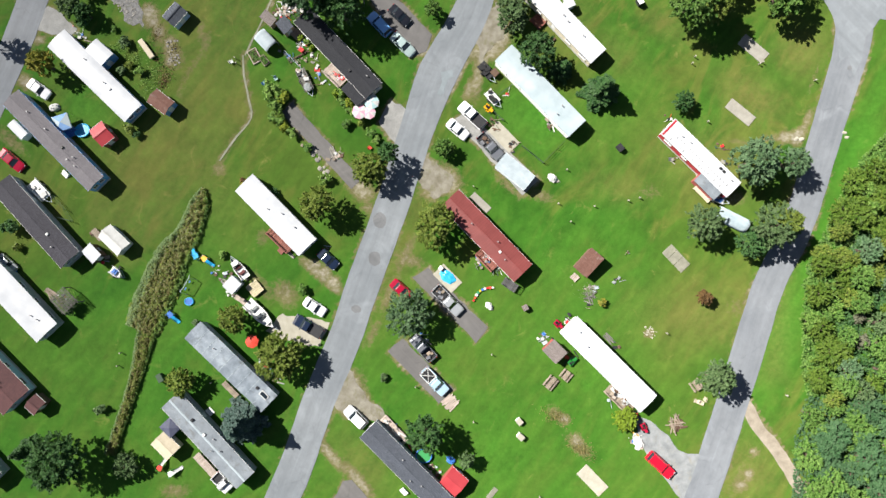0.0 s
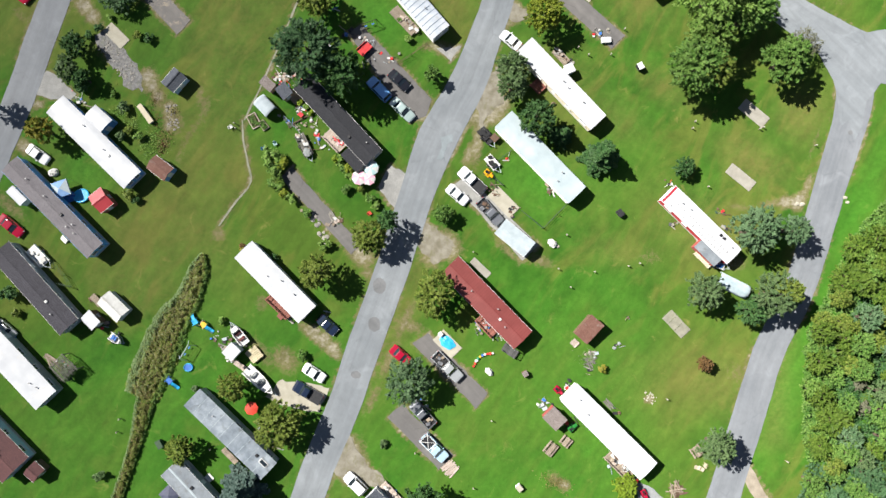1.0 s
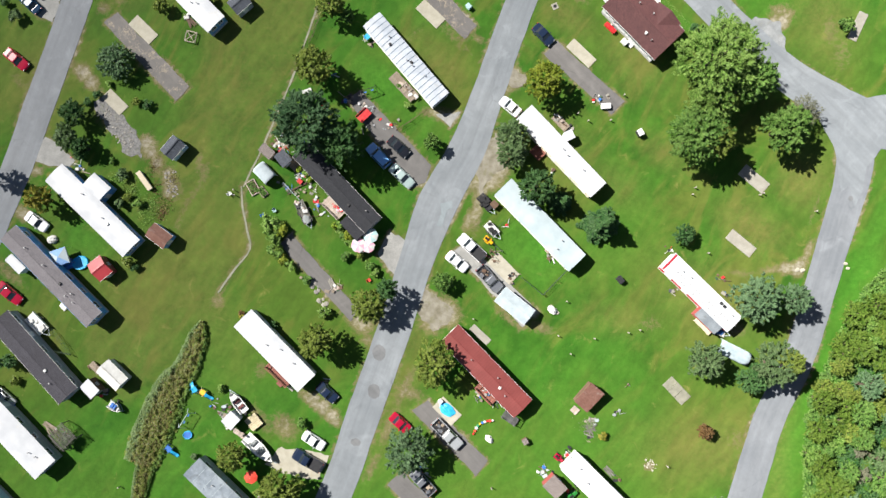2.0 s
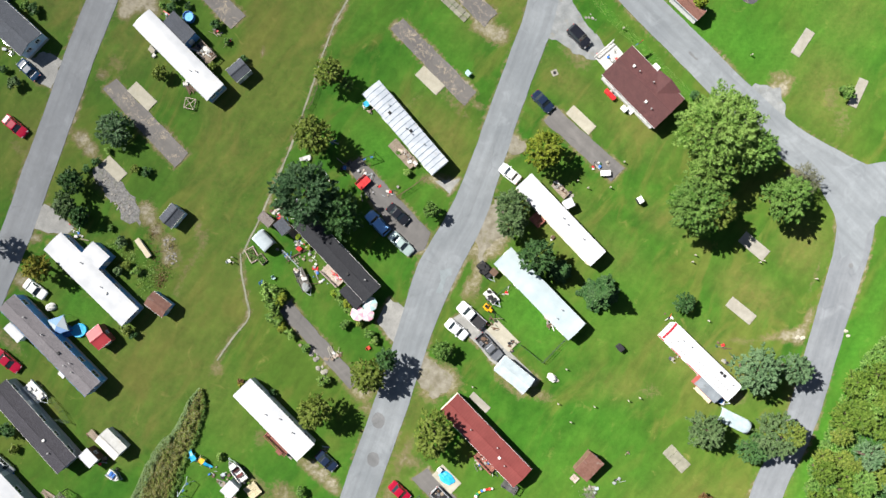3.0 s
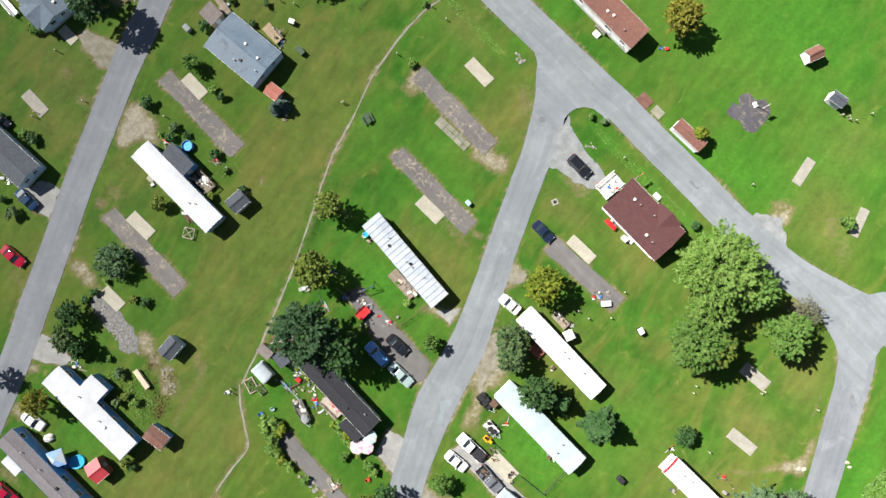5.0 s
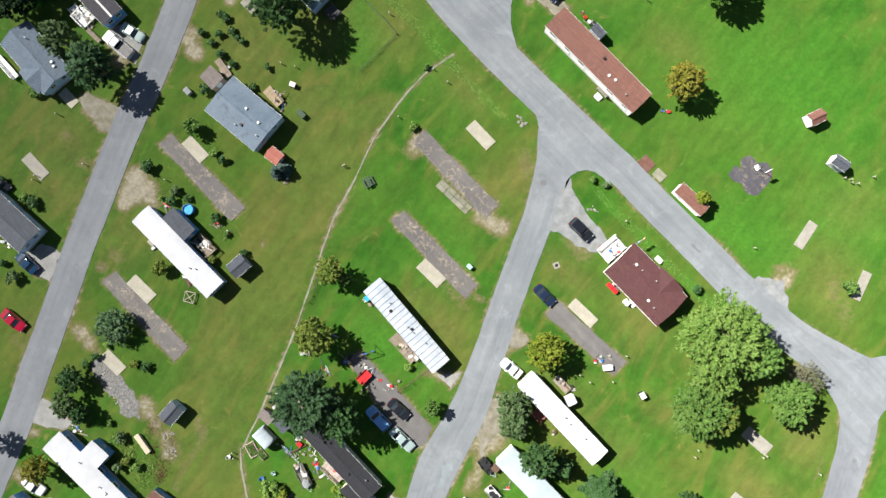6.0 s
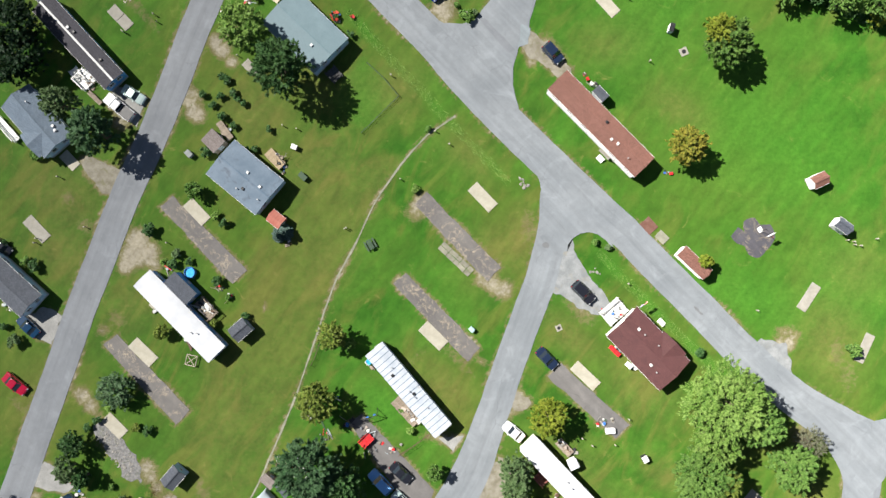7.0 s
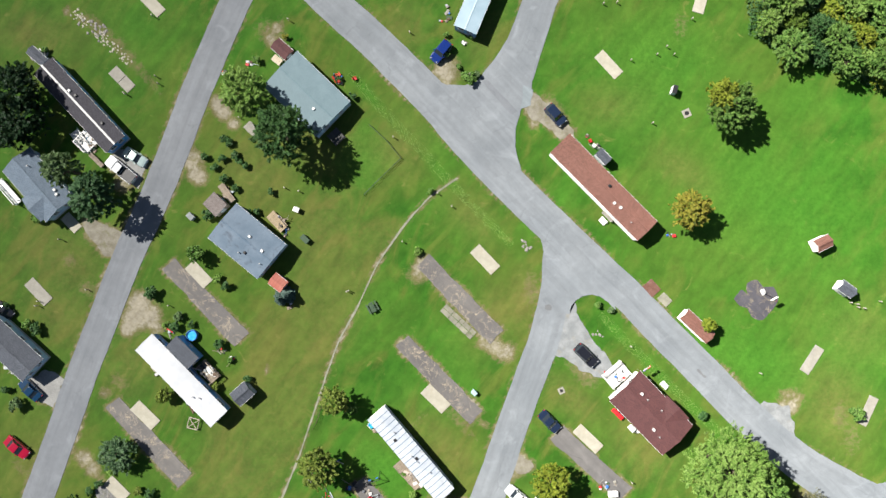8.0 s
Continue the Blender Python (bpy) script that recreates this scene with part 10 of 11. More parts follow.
junk(-25.2, 40.0, 1.6, 0.9, 10, 16, "white frames and pale boards heaped beside a home", 412, (M_TARP_WHITE, M_PALE_DECK, M_GALV, M_TARP_WHITE, M_BLACK), size=0.45)
junk(-25.9, 32.1, 1.6, 0.35, -44, 14, "dark pots and grey goods along a fence", 413, (M_BLACK, M_GALV, M_BROWN, M_STONE, M_TARP_BLUE, M_DARKGREEN), size=0.3)
lumber(-23.6, 32.2, 30, 3.1, 0.3, "long dark timber lying in a yard", M_BROWN, 3, 0.3, 21, skew=2)
bin_box(-23.45, 33.0, -40, 0.8, 0.7, 0.7, "red plastic tub on the lawn", M_RED, "plastic_tub", category="tub")
junk(-24.0, 33.5, 0.6, 0.5, -40, 6, "white and grey goods beside a red tub", 414, (M_TARP_WHITE, M_GALV, M_STONE, M_BLACK), size=0.35)
chair(-29.36, 27.38, 30, M_TARP_BLUE, "blue plastic garden chair beside shrubs")
chair(-27.52, 28.14, -60, M_AQUA, "pale aqua garden chair beside shrubs")
junk(-17.0, 28.6, 0.7, 0.35, -44, 6, "red cloth and white boards on a deck", 415, (M_RED, M_TARP_WHITE, M_PINK, M_RED), size=0.35, z=0.62)
stones(18.5, 12.9, 7, 0.9, 0.7, -30, 0.5, "pale stones huddled on the lawn", 416, M_PALE)
junk(17.8, 21.6, 0.7, 0.5, -44, 7, "pale boards and tubs at a home's steps", 417, (M_PALE_DECK, M_TARP_WHITE, M_BROWN, M_STONE), size=0.35)
junk(6.53, -1.33, 0.84, 0.56, -40, 8, "tubs, crates and boards in a yard", 107, YARD)
junk(9.51, -2.46, 1.12, 0.37, -44, 6, "garden goods huddled on the grass", 108, YARD)
junk(28.82, -22.5, 0.56, 1.3, -44, 8, "mixed yard goods beside a home", 109, YARD)
junk(32.1, -25.64, 0.93, 0.56, -44, 7, "tubs, crates and boards in a yard", 110, YARD)
junk(29.6, -22.5, 2.0, 0.8, -44, 14, "pale tubs, boards and pots on a deck", 419, (M_TARP_WHITE, M_PALE_DECK, M_BROWN, M_STONE, M_BLACK), size=0.38, z=0.62)
junk(19.0, 43.6, 1.2, 0.5, -45, 8, "pale boards and tubs on a porch deck", 421, (M_TARP_WHITE, M_PALE_DECK, M_BROWN, M_STONE), size=0.33, z=0.62)
junk(-6.6, -28.9, 2.3, 0.5, -45, 12, "white boards and tubs on a boardwalk", 420, (M_TARP_WHITE, M_PALE_DECK, M_TARP_WHITE, M_BLACK), size=0.36, z=0.62)
junk(32.91, -30.2, 1.12, 0.74, -44, 9, "garden goods huddled on the grass", 111, YARD)
junk(17.59, -13.55, 0.93, 0.56, -44, 8, "mixed yard goods beside a home", 112, YARD)
junk(45.78, 18.39, 0.84, 0.47, -44, 6, "tubs, crates and boards in a yard", 113, YARD)
junk(47.2, 16.28, 0.56, 0.93, -44, 6, "garden goods huddled on the grass", 114, YARD)
junk(37.35, 23.24, 0.74, 0.47, 0, 5, "mixed yard goods beside a home", 115, YARD)
junk(-6.53, -28.96, 1.12, 0.56, -44, 9, "tubs, crates and boards in a yard", 116, YARD)
junk(-4.45, -31.02, 1.12, 0.47, -44, 8, "garden goods huddled on the grass", 117, YARD)
junk(-0.4, -35.05, 1.3, 0.74, -44, 10, "mixed yard goods beside a home", 118, YARD)
junk(-2.92, -33.73, 0.74, 0.47, -44, 6, "tubs, crates and boards in a yard", 119, YARD)
junk(-26.09, -20.77, 1.12, 0.47, -40, 8, "garden goods huddled on the grass", 120, YARD)
junk(-28.93, -18.25, 0.93, 0.47, -44, 6, "mixed yard goods beside a home", 121, YARD)
junk(-35.29, -5.48, 0.74, 0.56, 0, 7, "tubs, crates and boards in a yard", 122, YARD)
junk(-34.04, -7.3, 0.74, 0.47, 0, 6, "garden goods huddled on the grass", 123, YARD)
junk(-54.36, -2.2, 0.74, 0.56, 0, 6, "mixed yard goods beside a home", 124, YARD)
junk(-55.77, -1.77, 0.56, 0.47, 0, 5, "tubs, crates and boards in a yard", 125, YARD)
junk(-56.8, 1.64, 0.47, 0.56, 0, 5, "garden goods huddled on the grass", 126, YARD)
junk(-61.55, -8.83, 0.93, 0.74, 0, 8, "mixed yard goods beside a home", 127, YARD)
junk(-18.79, 0.43, 0.47, 0.56, 0, 3, "tubs, crates and boards in a yard", 128, YARD)
junk(-2.44, -13.99, 1.12, 0.47, -45, 7, "garden goods huddled on the grass", 129, YARD)
junk(-37.77, 68.46, 0.84, 0.65, -40, 7, "mixed yard goods beside a home", 130, YARD)
junk(-46.7, 71.37, 0.93, 0.56, -40, 7, "tubs, crates and boards in a yard", 131, YARD)
junk(-39.82, 65.14, 1.3, 0.74, -44, 10, "garden goods huddled on the grass", 132, YARD)
junk(-36.33, 67.08, 0.56, 0.56, 0, 4, "mixed yard goods beside a home", 133, YARD)
junk(26.07, 65.56, 0.93, 0.74, -40, 7, "tubs, crates and boards in a yard", 134, YARD)
junk(27.56, 59.52, 0.56, 0.56, 0, 5, "garden goods huddled on the grass", 135, YARD)
junk(29.73, 57.23, 0.47, 0.47, 0, 4, "mixed yard goods beside a home", 136, YARD)
junk(19.93, 43.54, 1.3, 0.56, -44, 9, "tubs, crates and boards in a yard", 137, YARD)
junk(16.3, 39.29, 0.74, 0.74, -44, 7, "garden goods huddled on the grass", 138, YARD)
junk(18.21, 35.63, 0.47, 0.37, 0, 3, "mixed yard goods beside a home", 139, YARD)
junk(-6.61, 49.03, 1.12, 0.56, -48, 7, "tubs, crates and boards in a yard", 140, YARD)
junk(-12.33, 55.9, 0.47, 0.47, 0, 4, "garden goods huddled on the grass", 141, YARD)
junk(-16.11, 46.98, 0.74, 0.74, 0, 7, "mixed yard goods beside a home", 142, YARD)
junk(-13.49, 45.64, 0.93, 0.56, -45, 5, "tubs, crates and boards in a yard", 143, YARD)
junk(-19.96, 45.04, 1.3, 0.74, -45, 8, "garden goods huddled on the grass", 144, YARD)
junk(-23.41, 34.77, 0.93, 0.74, 0, 9, "mixed yard goods beside a home", 145, YARD)
junk(-18.24, 50.65, 0.47, 0.37, 0, 3, "tubs, crates and boards in a yard", 146, YARD)
junk(-72.13, 65.41, 1.12, 0.93, -30, 9, "garden goods huddled on the grass", 147, YARD)
junk(-71.64, 64.48, 0.74, 0.56, 0, 5, "mixed yard goods beside a home", 148, YARD)
junk(25.88, 48.31, 1.12, 0.74, -40, 5, "tubs, crates and boards in a yard", 149, YARD)
junk(-27.94, 88.03, 0.74, 0.74, -40, 8, "garden goods huddled on the grass", 150, YARD)
junk(-29.86, 90.32, 0.93, 0.56, -45, 8, "mixed yard goods beside a home", 151, YARD)
junk(22.86, 103.02, 0.93, 0.47, -45, 7, "tubs, crates and boards in a yard", 152, YARD)
junk(20.97, 104.85, 0.47, 0.47, 0, 3, "garden goods huddled on the grass", 153, YARD)
junk(-60.86, 102.31, 1.12, 0.93, -44, 9, "mixed yard goods beside a home", 154, YARD)
junk(-59.43, 100.93, 0.74, 0.47, -44, 5, "tubs, crates and boards in a yard", 155, YARD)
junk(-37.38, 94.17, 0.74, 0.74, -40, 6, "garden goods huddled on the grass", 156, YARD)
junk(-23.41, 112.41, 0.47, 0.47, 0, 3, "mixed yard goods beside a home", 157, YARD)
junk(35.61, 88.35, 0.56, 0.37, 0, 4, "tubs, crates and boards in a yard", 158, YARD)
junk(-2.11, 124.45, 0.65, 1.67, -20, 10, "garden goods huddled on the grass", 159, YARD)
junk(-69.91, 115.95, 0.93, 0.56, -40, 6, "mixed yard goods beside a home", 160, YARD)
junk(0.77, 119.82, 0.56, 0.47, 0, 4, "tubs, crates and boards in a yard", 161, YARD)
junk(-19.1, 113.36, 0.56, 0.93, -45, 5, "garden goods huddled on the grass", 162, YARD)
junk(-26.72, 75.98, 0.47, 0.47, 0, 3, "mixed yard goods beside a home", 163, YARD)
junk(35.14, 88.8, 0.37, 0.37, 0, 3, "tubs, crates and boards in a yard", 164, YARD)
junk(-26.28, 38.42, 0.93, 0.56, 0, 8, "garden goods huddled on the grass", 165, YARD)
junk(-17.57, 28.98, 0.84, 0.56, -44, 8, "chairs, tubs and crates on a deck", 300, YARD, size=0.3, z=0.6)
junk(-26.34, 40.39, 1.3, 0.56, -30, 8, "tubs, crates and boards in a yard", 301, YARD, size=0.34)
junk(-23.96, 38.57, 0.74, 1.3, -40, 9, "garden goods huddled on the grass", 302, YARD, size=0.34)
junk(-21.37, 32.05, 0.74, 1.12, -44, 8, "mixed yard goods beside a home", 303, YARD, size=0.34)
junk(-23.77, 31.25, 0.93, 0.74, -30, 6, "tubs, crates and boards in a yard", 304, YARD, size=0.34)
junk(-19.48, 27.41, 0.74, 0.56, -44, 5, "mixed yard goods beside a home", 306, YARD, size=0.34)
lumber(27.9, -13.2, -46, 2.2, 0.9, "grey boards stacked along a white home", M_GREY_WOOD, 5, 0.35, 31, skew=4)
junk(29.2, -14.4, 0.7, 0.4, -46, 5, "dark pots beside stacked boards", 429, (M_BLACK, M_DARKGREEN, M_BROWN), size=0.36)
junk(25.2, -5.1, 0.7, 0.6, 0, 6, "white and grey boards heaped on the lawn", 307, (M_TARP_WHITE, M_GALV, M_PALE_DECK, M_STONE), size=0.34)
junk(24.41, -7.87, 0.56, 0.56, 0, 4, "garden goods huddled on the grass", 308, YARD, size=0.34)
junk(29.0, -3.7, 0.5, 0.45, 0, 5, "grey goods huddled on the lawn", 309, (M_STONE, M_GALV, M_BLACK, M_STEELCLOTH), size=0.32)
junk(30.93, 0.78, 0.37, 0.37, 0, 3, "tubs, crates and boards in a yard", 310, YARD, size=0.34)
junk(7.77, -0.66, 0.65, 0.47, -44, 8, "chairs, tubs and crates on a deck", 311, YARD, size=0.3, z=0.6)
junk(30.79, -22.62, 1.12, 0.47, -44, 8, "chairs, tubs and crates on a deck", 312, YARD, size=0.3, z=0.6)
junk(-39.06, 65, 0.74, 0.65, -44, 8, "chairs, tubs and crates on a deck", 313, YARD, size=0.3, z=0.6)
junk(27.35, 65.65, 0.93, 0.74, -44, 9, "chairs, tubs and crates on a deck", 314, YARD, size=0.3, z=0.5)
junk(-6.58, 48.98, 1.3, 0.37, -48, 6, "chairs, tubs and crates on a deck", 315, YARD, size=0.3, z=0.5)
junk(-28.59, 89.79, 0.74, 0.56, -44, 7, "chairs, tubs and crates on a deck", 316, YARD, size=0.3, z=0.6)
junk(-59.82, 101.98, 0.65, 0.65, -44, 7, "chairs, tubs and crates on a deck", 317, YARD, size=0.3, z=0.6)
junk(-34.85, -4.55, 0.93, 0.93, 0, 8, "mixed yard goods beside a home", 318, YARD, size=0.34)
junk(-36.74, -3.48, 0.74, 0.74, 0, 5, "tubs, crates and boards in a yard", 319, YARD, size=0.34)
junk(-17.78, 15.32, 0.74, 0.93, -45, 6, "garden goods huddled on the grass", 320, YARD, size=0.34)
junk(-16.86, 15.8, 0.47, 0.47, 0, 4, "mixed yard goods beside a home", 321, YARD, size=0.34)
junk(-22, 16.9, 0.93, 0.47, -50, 6, "tubs, crates and boards in a yard", 322, YARD, size=0.34)
junk(8.09, 21.95, 0.56, 0.56, -40, 5, "mixed yard goods beside a home", 324, YARD, size=0.34)
junk(10.6, 26.67, 0.47, 0.47, 0, 4, "tubs, crates and boards in a yard", 325, YARD, size=0.34)
junk(37.92, 16.07, 0.37, 1.3, -44, 5, "garden goods huddled on the grass", 326, YARD, size=0.34)
junk(42.6, 13.66, 0.93, 0.37, -44, 5, "mixed yard goods beside a home", 327, YARD, size=0.34)
stones(34.7, -12.05, 22, 1.1, 0.75, -30, 0.17, "cream flat stones scattered on the lawn", 428, M_PALE)
junk(24.96, 47.36, 0.65, 0.56, -40, 6, "garden goods huddled on the grass", 329, YARD, size=0.34)
junk(-8.79, 42.95, 0.47, 1.49, -45, 6, "mixed yard goods beside a home", 330, YARD, size=0.34)
junk(-12.03, 42.6, 0.37, 1.86, -45, 7, "tubs, crates and boards in a yard", 331, YARD, size=0.34)
junk(-38.37, 113.99, 0.47, 0.47, 0, 3, "garden goods huddled on the grass", 332, YARD, size=0.34)
junk(-34.51, 115.69, 0.65, 0.37, -30, 5, "mixed yard goods beside a home", 333, YARD, size=0.34)
junk(-68.53, 116.63, 0.74, 0.47, -40, 6, "tubs, crates and boards in a yard", 334, YARD, size=0.34)
junk(-69.39, 92.33, 0.74, 0.47, -30, 5, "garden goods huddled on the grass", 335, YARD, size=0.34)
junk(-48.55, 64.49, 0.37, 0.37, 0, 3, "mixed yard goods beside a home", 336, YARD, size=0.34)
junk(-42.17, 59.48, 0.93, 0.56, -40, 6, "tubs, crates and boards in a yard", 337, YARD, size=0.34)
junk(-25.2, -19.55, 0.74, 0.56, -40, 6, "garden goods huddled on the grass", 338, YARD, size=0.34)
junk(-27.97, -19.61, 0.74, 0.74, -40, 6, "mixed yard goods beside a home", 339, YARD, size=0.34)
junk(-43.18, -4.73, 0.74, 0.56, 0, 5, "tubs, crates and boards in a yard", 340, YARD, size=0.34)
toy_row([(5.74, -7.55), (6.46, -6.24), (7.55, -5.57), (8.85, -5.35)], 3)
deck(-19.76, 103.74, 2.25, 2.1, -47.3, M_GREY_DECK, "dark grey deck in a tree's shade", rail=("s", "e"))
flag(30.24, 66.59, 3.4)
hoop_stand(50.63, 79.56, -60)
apron("play_court", [(45.91, 78.53), (47.01, 79.95), (47.94, 79.32), (47.92, 80.99), (49.68, 81.67), (50.71, 80.48), (52.2, 80.52), (53.14, 78.49), (52.05, 76.61), (50.67, 75.19), (48.82, 75.44), (48.15, 76.91), (46.76, 77.25)], 0.04, M_COURT, "round patch of old asphalt under a basketball hoop", smooth=True, ragged=0.2)
manhole(37.73, 108.8, 1.3)
manhole(17.86, 62.91, 1.0)
stones(-19.14, 12.98, 9, 1.2, 0.8, -45, 0.45, "pale stones beside a parking strip", 3, M_CONCRETE)
stones(-21.09, 16.21, 9, 1.6, 0.5, -50, 0.35, "garden stones beside a parking strip", 4)
stones(11.54, 86.5, 9, 0.9, 0.6, -45, 0.3, "grey stones beside the junction", 5)
stones(23.68, 72.13, 5, 0.8, 0.6, -45, 0.25, "pale stones on the verge", 6)
stones(1.25, 114.37, 6, 0.9, 0.6, 0, 0.25, "stones round a flower bed", 7)
stones(-53.3, 40.65, 40, 1.6, 4.4, 42, 0.24, "scattered rubble on a worn strip", 8)
stones(-60.37, 121.25, 30, 2.4, 1.4, -42, 0.26, "scattered rubble on the lawn", 9)
stones(-62.6, 122.6, 26, 1.6, 0.8, -46, 0.2, "scattered pale rubble on the lawn", 31, M_PALE)
stones(-58.2, 119.0, 34, 2.2, 0.8, -44, 0.2, "scattered pale rubble on the lawn", 32, M_PALE)
stones(-55.0, 116.2, 22, 1.8, 0.7, -46, 0.17, "scattered pale rubble on the lawn", 33, M_PALE)
junk(-6.2, 48.3, 2.0, 0.5, -46, 9, "pale boards, tubs and pots on a deck", 418, (M_PALE_DECK, M_TARP_WHITE, M_DECK, M_STONE, M_BROWN), size=0.35, z=0.62)
stones(-44.71, 32.48, 26, 1.0, 2.4, 10, 0.25, "scattered rubble and dry stalks", 10)
stones(58.4, 20.1, 2, 0.8, 0.4, 30, 0.7, "pale flat stone at the lane", 11, M_PALE)
stones(66.39, 21.11, 2, 0.3, 0.8, 0, 0.5, "pale stone at the lane's edge", 12, M_PALE)
wire_fence([(8.26, 23.58), (9.96, 22.12)], 1.1, "low green wire fence beside a slab", M_DARKGREEN)
wire_fence([(13.02, 18.07), (14.72, 16.8), (16.61, 15.26)], 1.1, "low green wire fence beside a slab", M_DARKGREEN)
wire_fence([(-26.18, 32.76), (-24.74, 31.29), (-23.49, 30)], 1.0, "grey wire fence in a yard", M_GALV)
wire_fence([(20.72, 19.55), (18.89, 17.64), (16.79, 15.36)], 1.1, "low green wire fence on the lawn", M_DARKGREEN)
wire_fence([(7.3, 24.49), (9.13, 26.22), (11.24, 27.95)], 1.1, "low green wire fence beside a home", M_DARKGREEN)
wire_fence([(-7.85, 41.77), (-5.56, 43.3), (-3.1, 45.22)], 1.1, "dark wooden fence along a lawn", M_BROWN)
wire_fence([(-14.44, 105.89), (-11.58, 103.33), (-9.1, 100.47), (-12.2, 97.32), (-15.11, 94.28)], 0.7, "thin green wire fence round a mown square", M_DARKGREEN)
wire_fence([(-20.76, 60.9), (-21.97, 57.13), (-22.59, 56)], 0.9, "dark wooden rail beside the drain", M_BROWN)
wire_fence([(-63.62, 8.28), (-61.4, 5.82), (-60.23, 3.98)], 1.3, "green wire pen behind a dark home", M_DARKGREEN)
wire_fence([(-60.23, 3.98), (-62.57, 4.58)], 1.3, "green wire pen behind a dark home", M_DARKGREEN)
lounger(42.81, -23.28, -20, M_CREAM, "cream sun lounger on the lawn")
lounger(-22.8, 47.94, 20, M_TARP_WHITE, "white sun lounger beside a tree")
stoop(17.81, 22.4, 135, "weathered steps at a pale-roofed home", M_DECK)
stoop(12.22, 0, 45, "pale steps behind a red-roofed home", M_CONCRETE)
stoop(17.09, 101.17, -135, "white steps at a brown-roofed home", M_TRIM)
stoop(-37.1, -26.84, 45, "white steps behind an old home", M_TRIM)
stoop(-61.4, 12.01, -135, "white steps at a grey-shingled home", M_TRIM)
stoop(-56.22, 29.55, 45, "steps at a white home's wing", M_GALV)
stoop(34.3, 63.9, 45, "white steps behind a brown-roofed house", M_TRIM)
stoop(30.61, 57.21, -135, "white steps of a brown-roofed house", M_TRIM)
stoop(24.48, 91.08, -135, "white steps at a brown-roofed home", M_TRIM)
stoop(-48.31, 65.57, -135, "pale steps at a white home", M_PALE)
stoop(-4.64, -38.55, -135, "white steps at a grey home", M_TRIM)

# ---- garden plants
bush(-28.3, 25.6, 1.3, 1.7, L_GREEN, "leafy green garden bush", 501)
bush(-26.4, 25.3, 1.3, 1.9, L_SHRUB, "yellow-green garden bush at a parking strip", 502)
bush(-27.4, 23.9, 1.4, 1.9, L_BRIGHT, "bright green leafy garden bush", 503)
bush(-26.7, 22.0, 1.2, 1.6, L_SHRUB, "yellow-green garden bush at a parking strip", 504)
bush(-28.0, 21.6, 0.9, 1.2, L_GREEN, "leafy green garden bush", 505)
bush(-17.5, 26.0, 0.75, 1.1, L_LIME, "lime green shrub along a home", 506)
bush(-16.7, 25.0, 0.7, 1.1, L_BRIGHT, "bright green leafy garden bush", 507)
bush(-16.0, 24.2, 0.75, 1.0, L_LIME, "lime green shrub along a home", 508)
bush(-15.4, 23.4, 0.7, 1.1, L_BRIGHT, "bright green leafy garden bush", 509)
bush(-23.6, 35.0, 0.6, 0.9, L_LIME, "lime green shrub along a home", 510)
bush(-22.7, 34.3, 0.6, 0.9, L_BRIGHT, "bright green leafy garden bush", 511)
bush(-21.8, 33.5, 0.55, 0.8, L_LIME, "lime green shrub along a home", 512)
bush(-27.81, 26, 1.76, 2.84, L_BRIGHT, "bright green leafy garden bush", 73)
bush(-26.18, 24.99, 1.39, 2.28, L_YELLOW, "yellow-green leafy garden bush", 74)
bush(-28.23, 24.42, 1.2, 2.01, L_GREEN, "small green leafy garden bush", 75)
bush(-27.06, 23.12, 1.39, 2.28, L_BRIGHT, "bright green leafy garden bush", 76)
bush(-26.59, 21.32, 1.11, 1.87, L_BRIGHT, "bright green leafy garden bush", 77)
bush(-25.65, 20.14, 1.02, 1.73, L_YELLOW, "yellow-green leafy garden bush", 78)
bush(-24.61, 19.15, 1.02, 1.73, L_BRIGHT, "bright green leafy garden bush", 79)
bush(-16.76, 25.95, 0.83, 1.45, L_BRIGHT, "bright green leafy garden bush", 80)
bush(-15.32, 24.1, 0.93, 1.59, L_YELLOW, "yellow-green leafy garden bush", 81)
bush(-21.9, 16.82, 0.83, 1.45, L_GREEN, "small green leafy garden bush", 82)
bush(-18.95, 11.66, 1.2, 2.01, L_BRIGHT, "bright green leafy garden bush", 83)
bush(-15.51, 20.84, 0.93, 1.59, L_GREEN, "small green leafy garden bush", 84)
bush(-13.22, 21.37, 0.83, 1.45, L_OLIVE, "olive green leafy garden bush", 85)
bush(-11.77, 19.52, 1.02, 1.73, L_GREEN, "small green leafy garden bush", 86)
bush(-10.84, 18.36, 0.83, 1.45, L_BRIGHT, "bright green leafy garden bush", 87)
bush(-16.08, 24.11, 0.74, 1.31, L_GREEN, "small green leafy garden bush", 88)
bush(-14.66, 22.76, 0.65, 1.17, L_BRIGHT, "bright green leafy garden bush", 89)
bush(-22.17, -6.37, 1.11, 1.87, L_GREEN, "small green leafy garden bush", 90)
bush(-49.77, 28.63, 1.02, 1.73, L_BRIGHT, "bright green leafy garden bush", 91)
bush(-52.39, 33.49, 1.11, 1.87, L_GREY, "grey-green leafy garden bush", 92)
bush(-52.71, 28.83, 1.11, 1.87, L_GREY, "grey-green leafy garden bush", 93)
bush(-51.44, 29.84, 0.83, 1.45, L_OLIVE, "olive green leafy garden bush", 94)
bush(-50.99, 19.28, 1.2, 2.01, L_OLIVE, "olive green leafy garden bush", 95)
bush(-58.91, 36.56, 1.3, 2.14, L_DARK, "dark green garden bush on the grass", 96)
bush(-56.63, 31.61, 0.74, 1.31, L_GREEN, "small green leafy garden bush", 97)
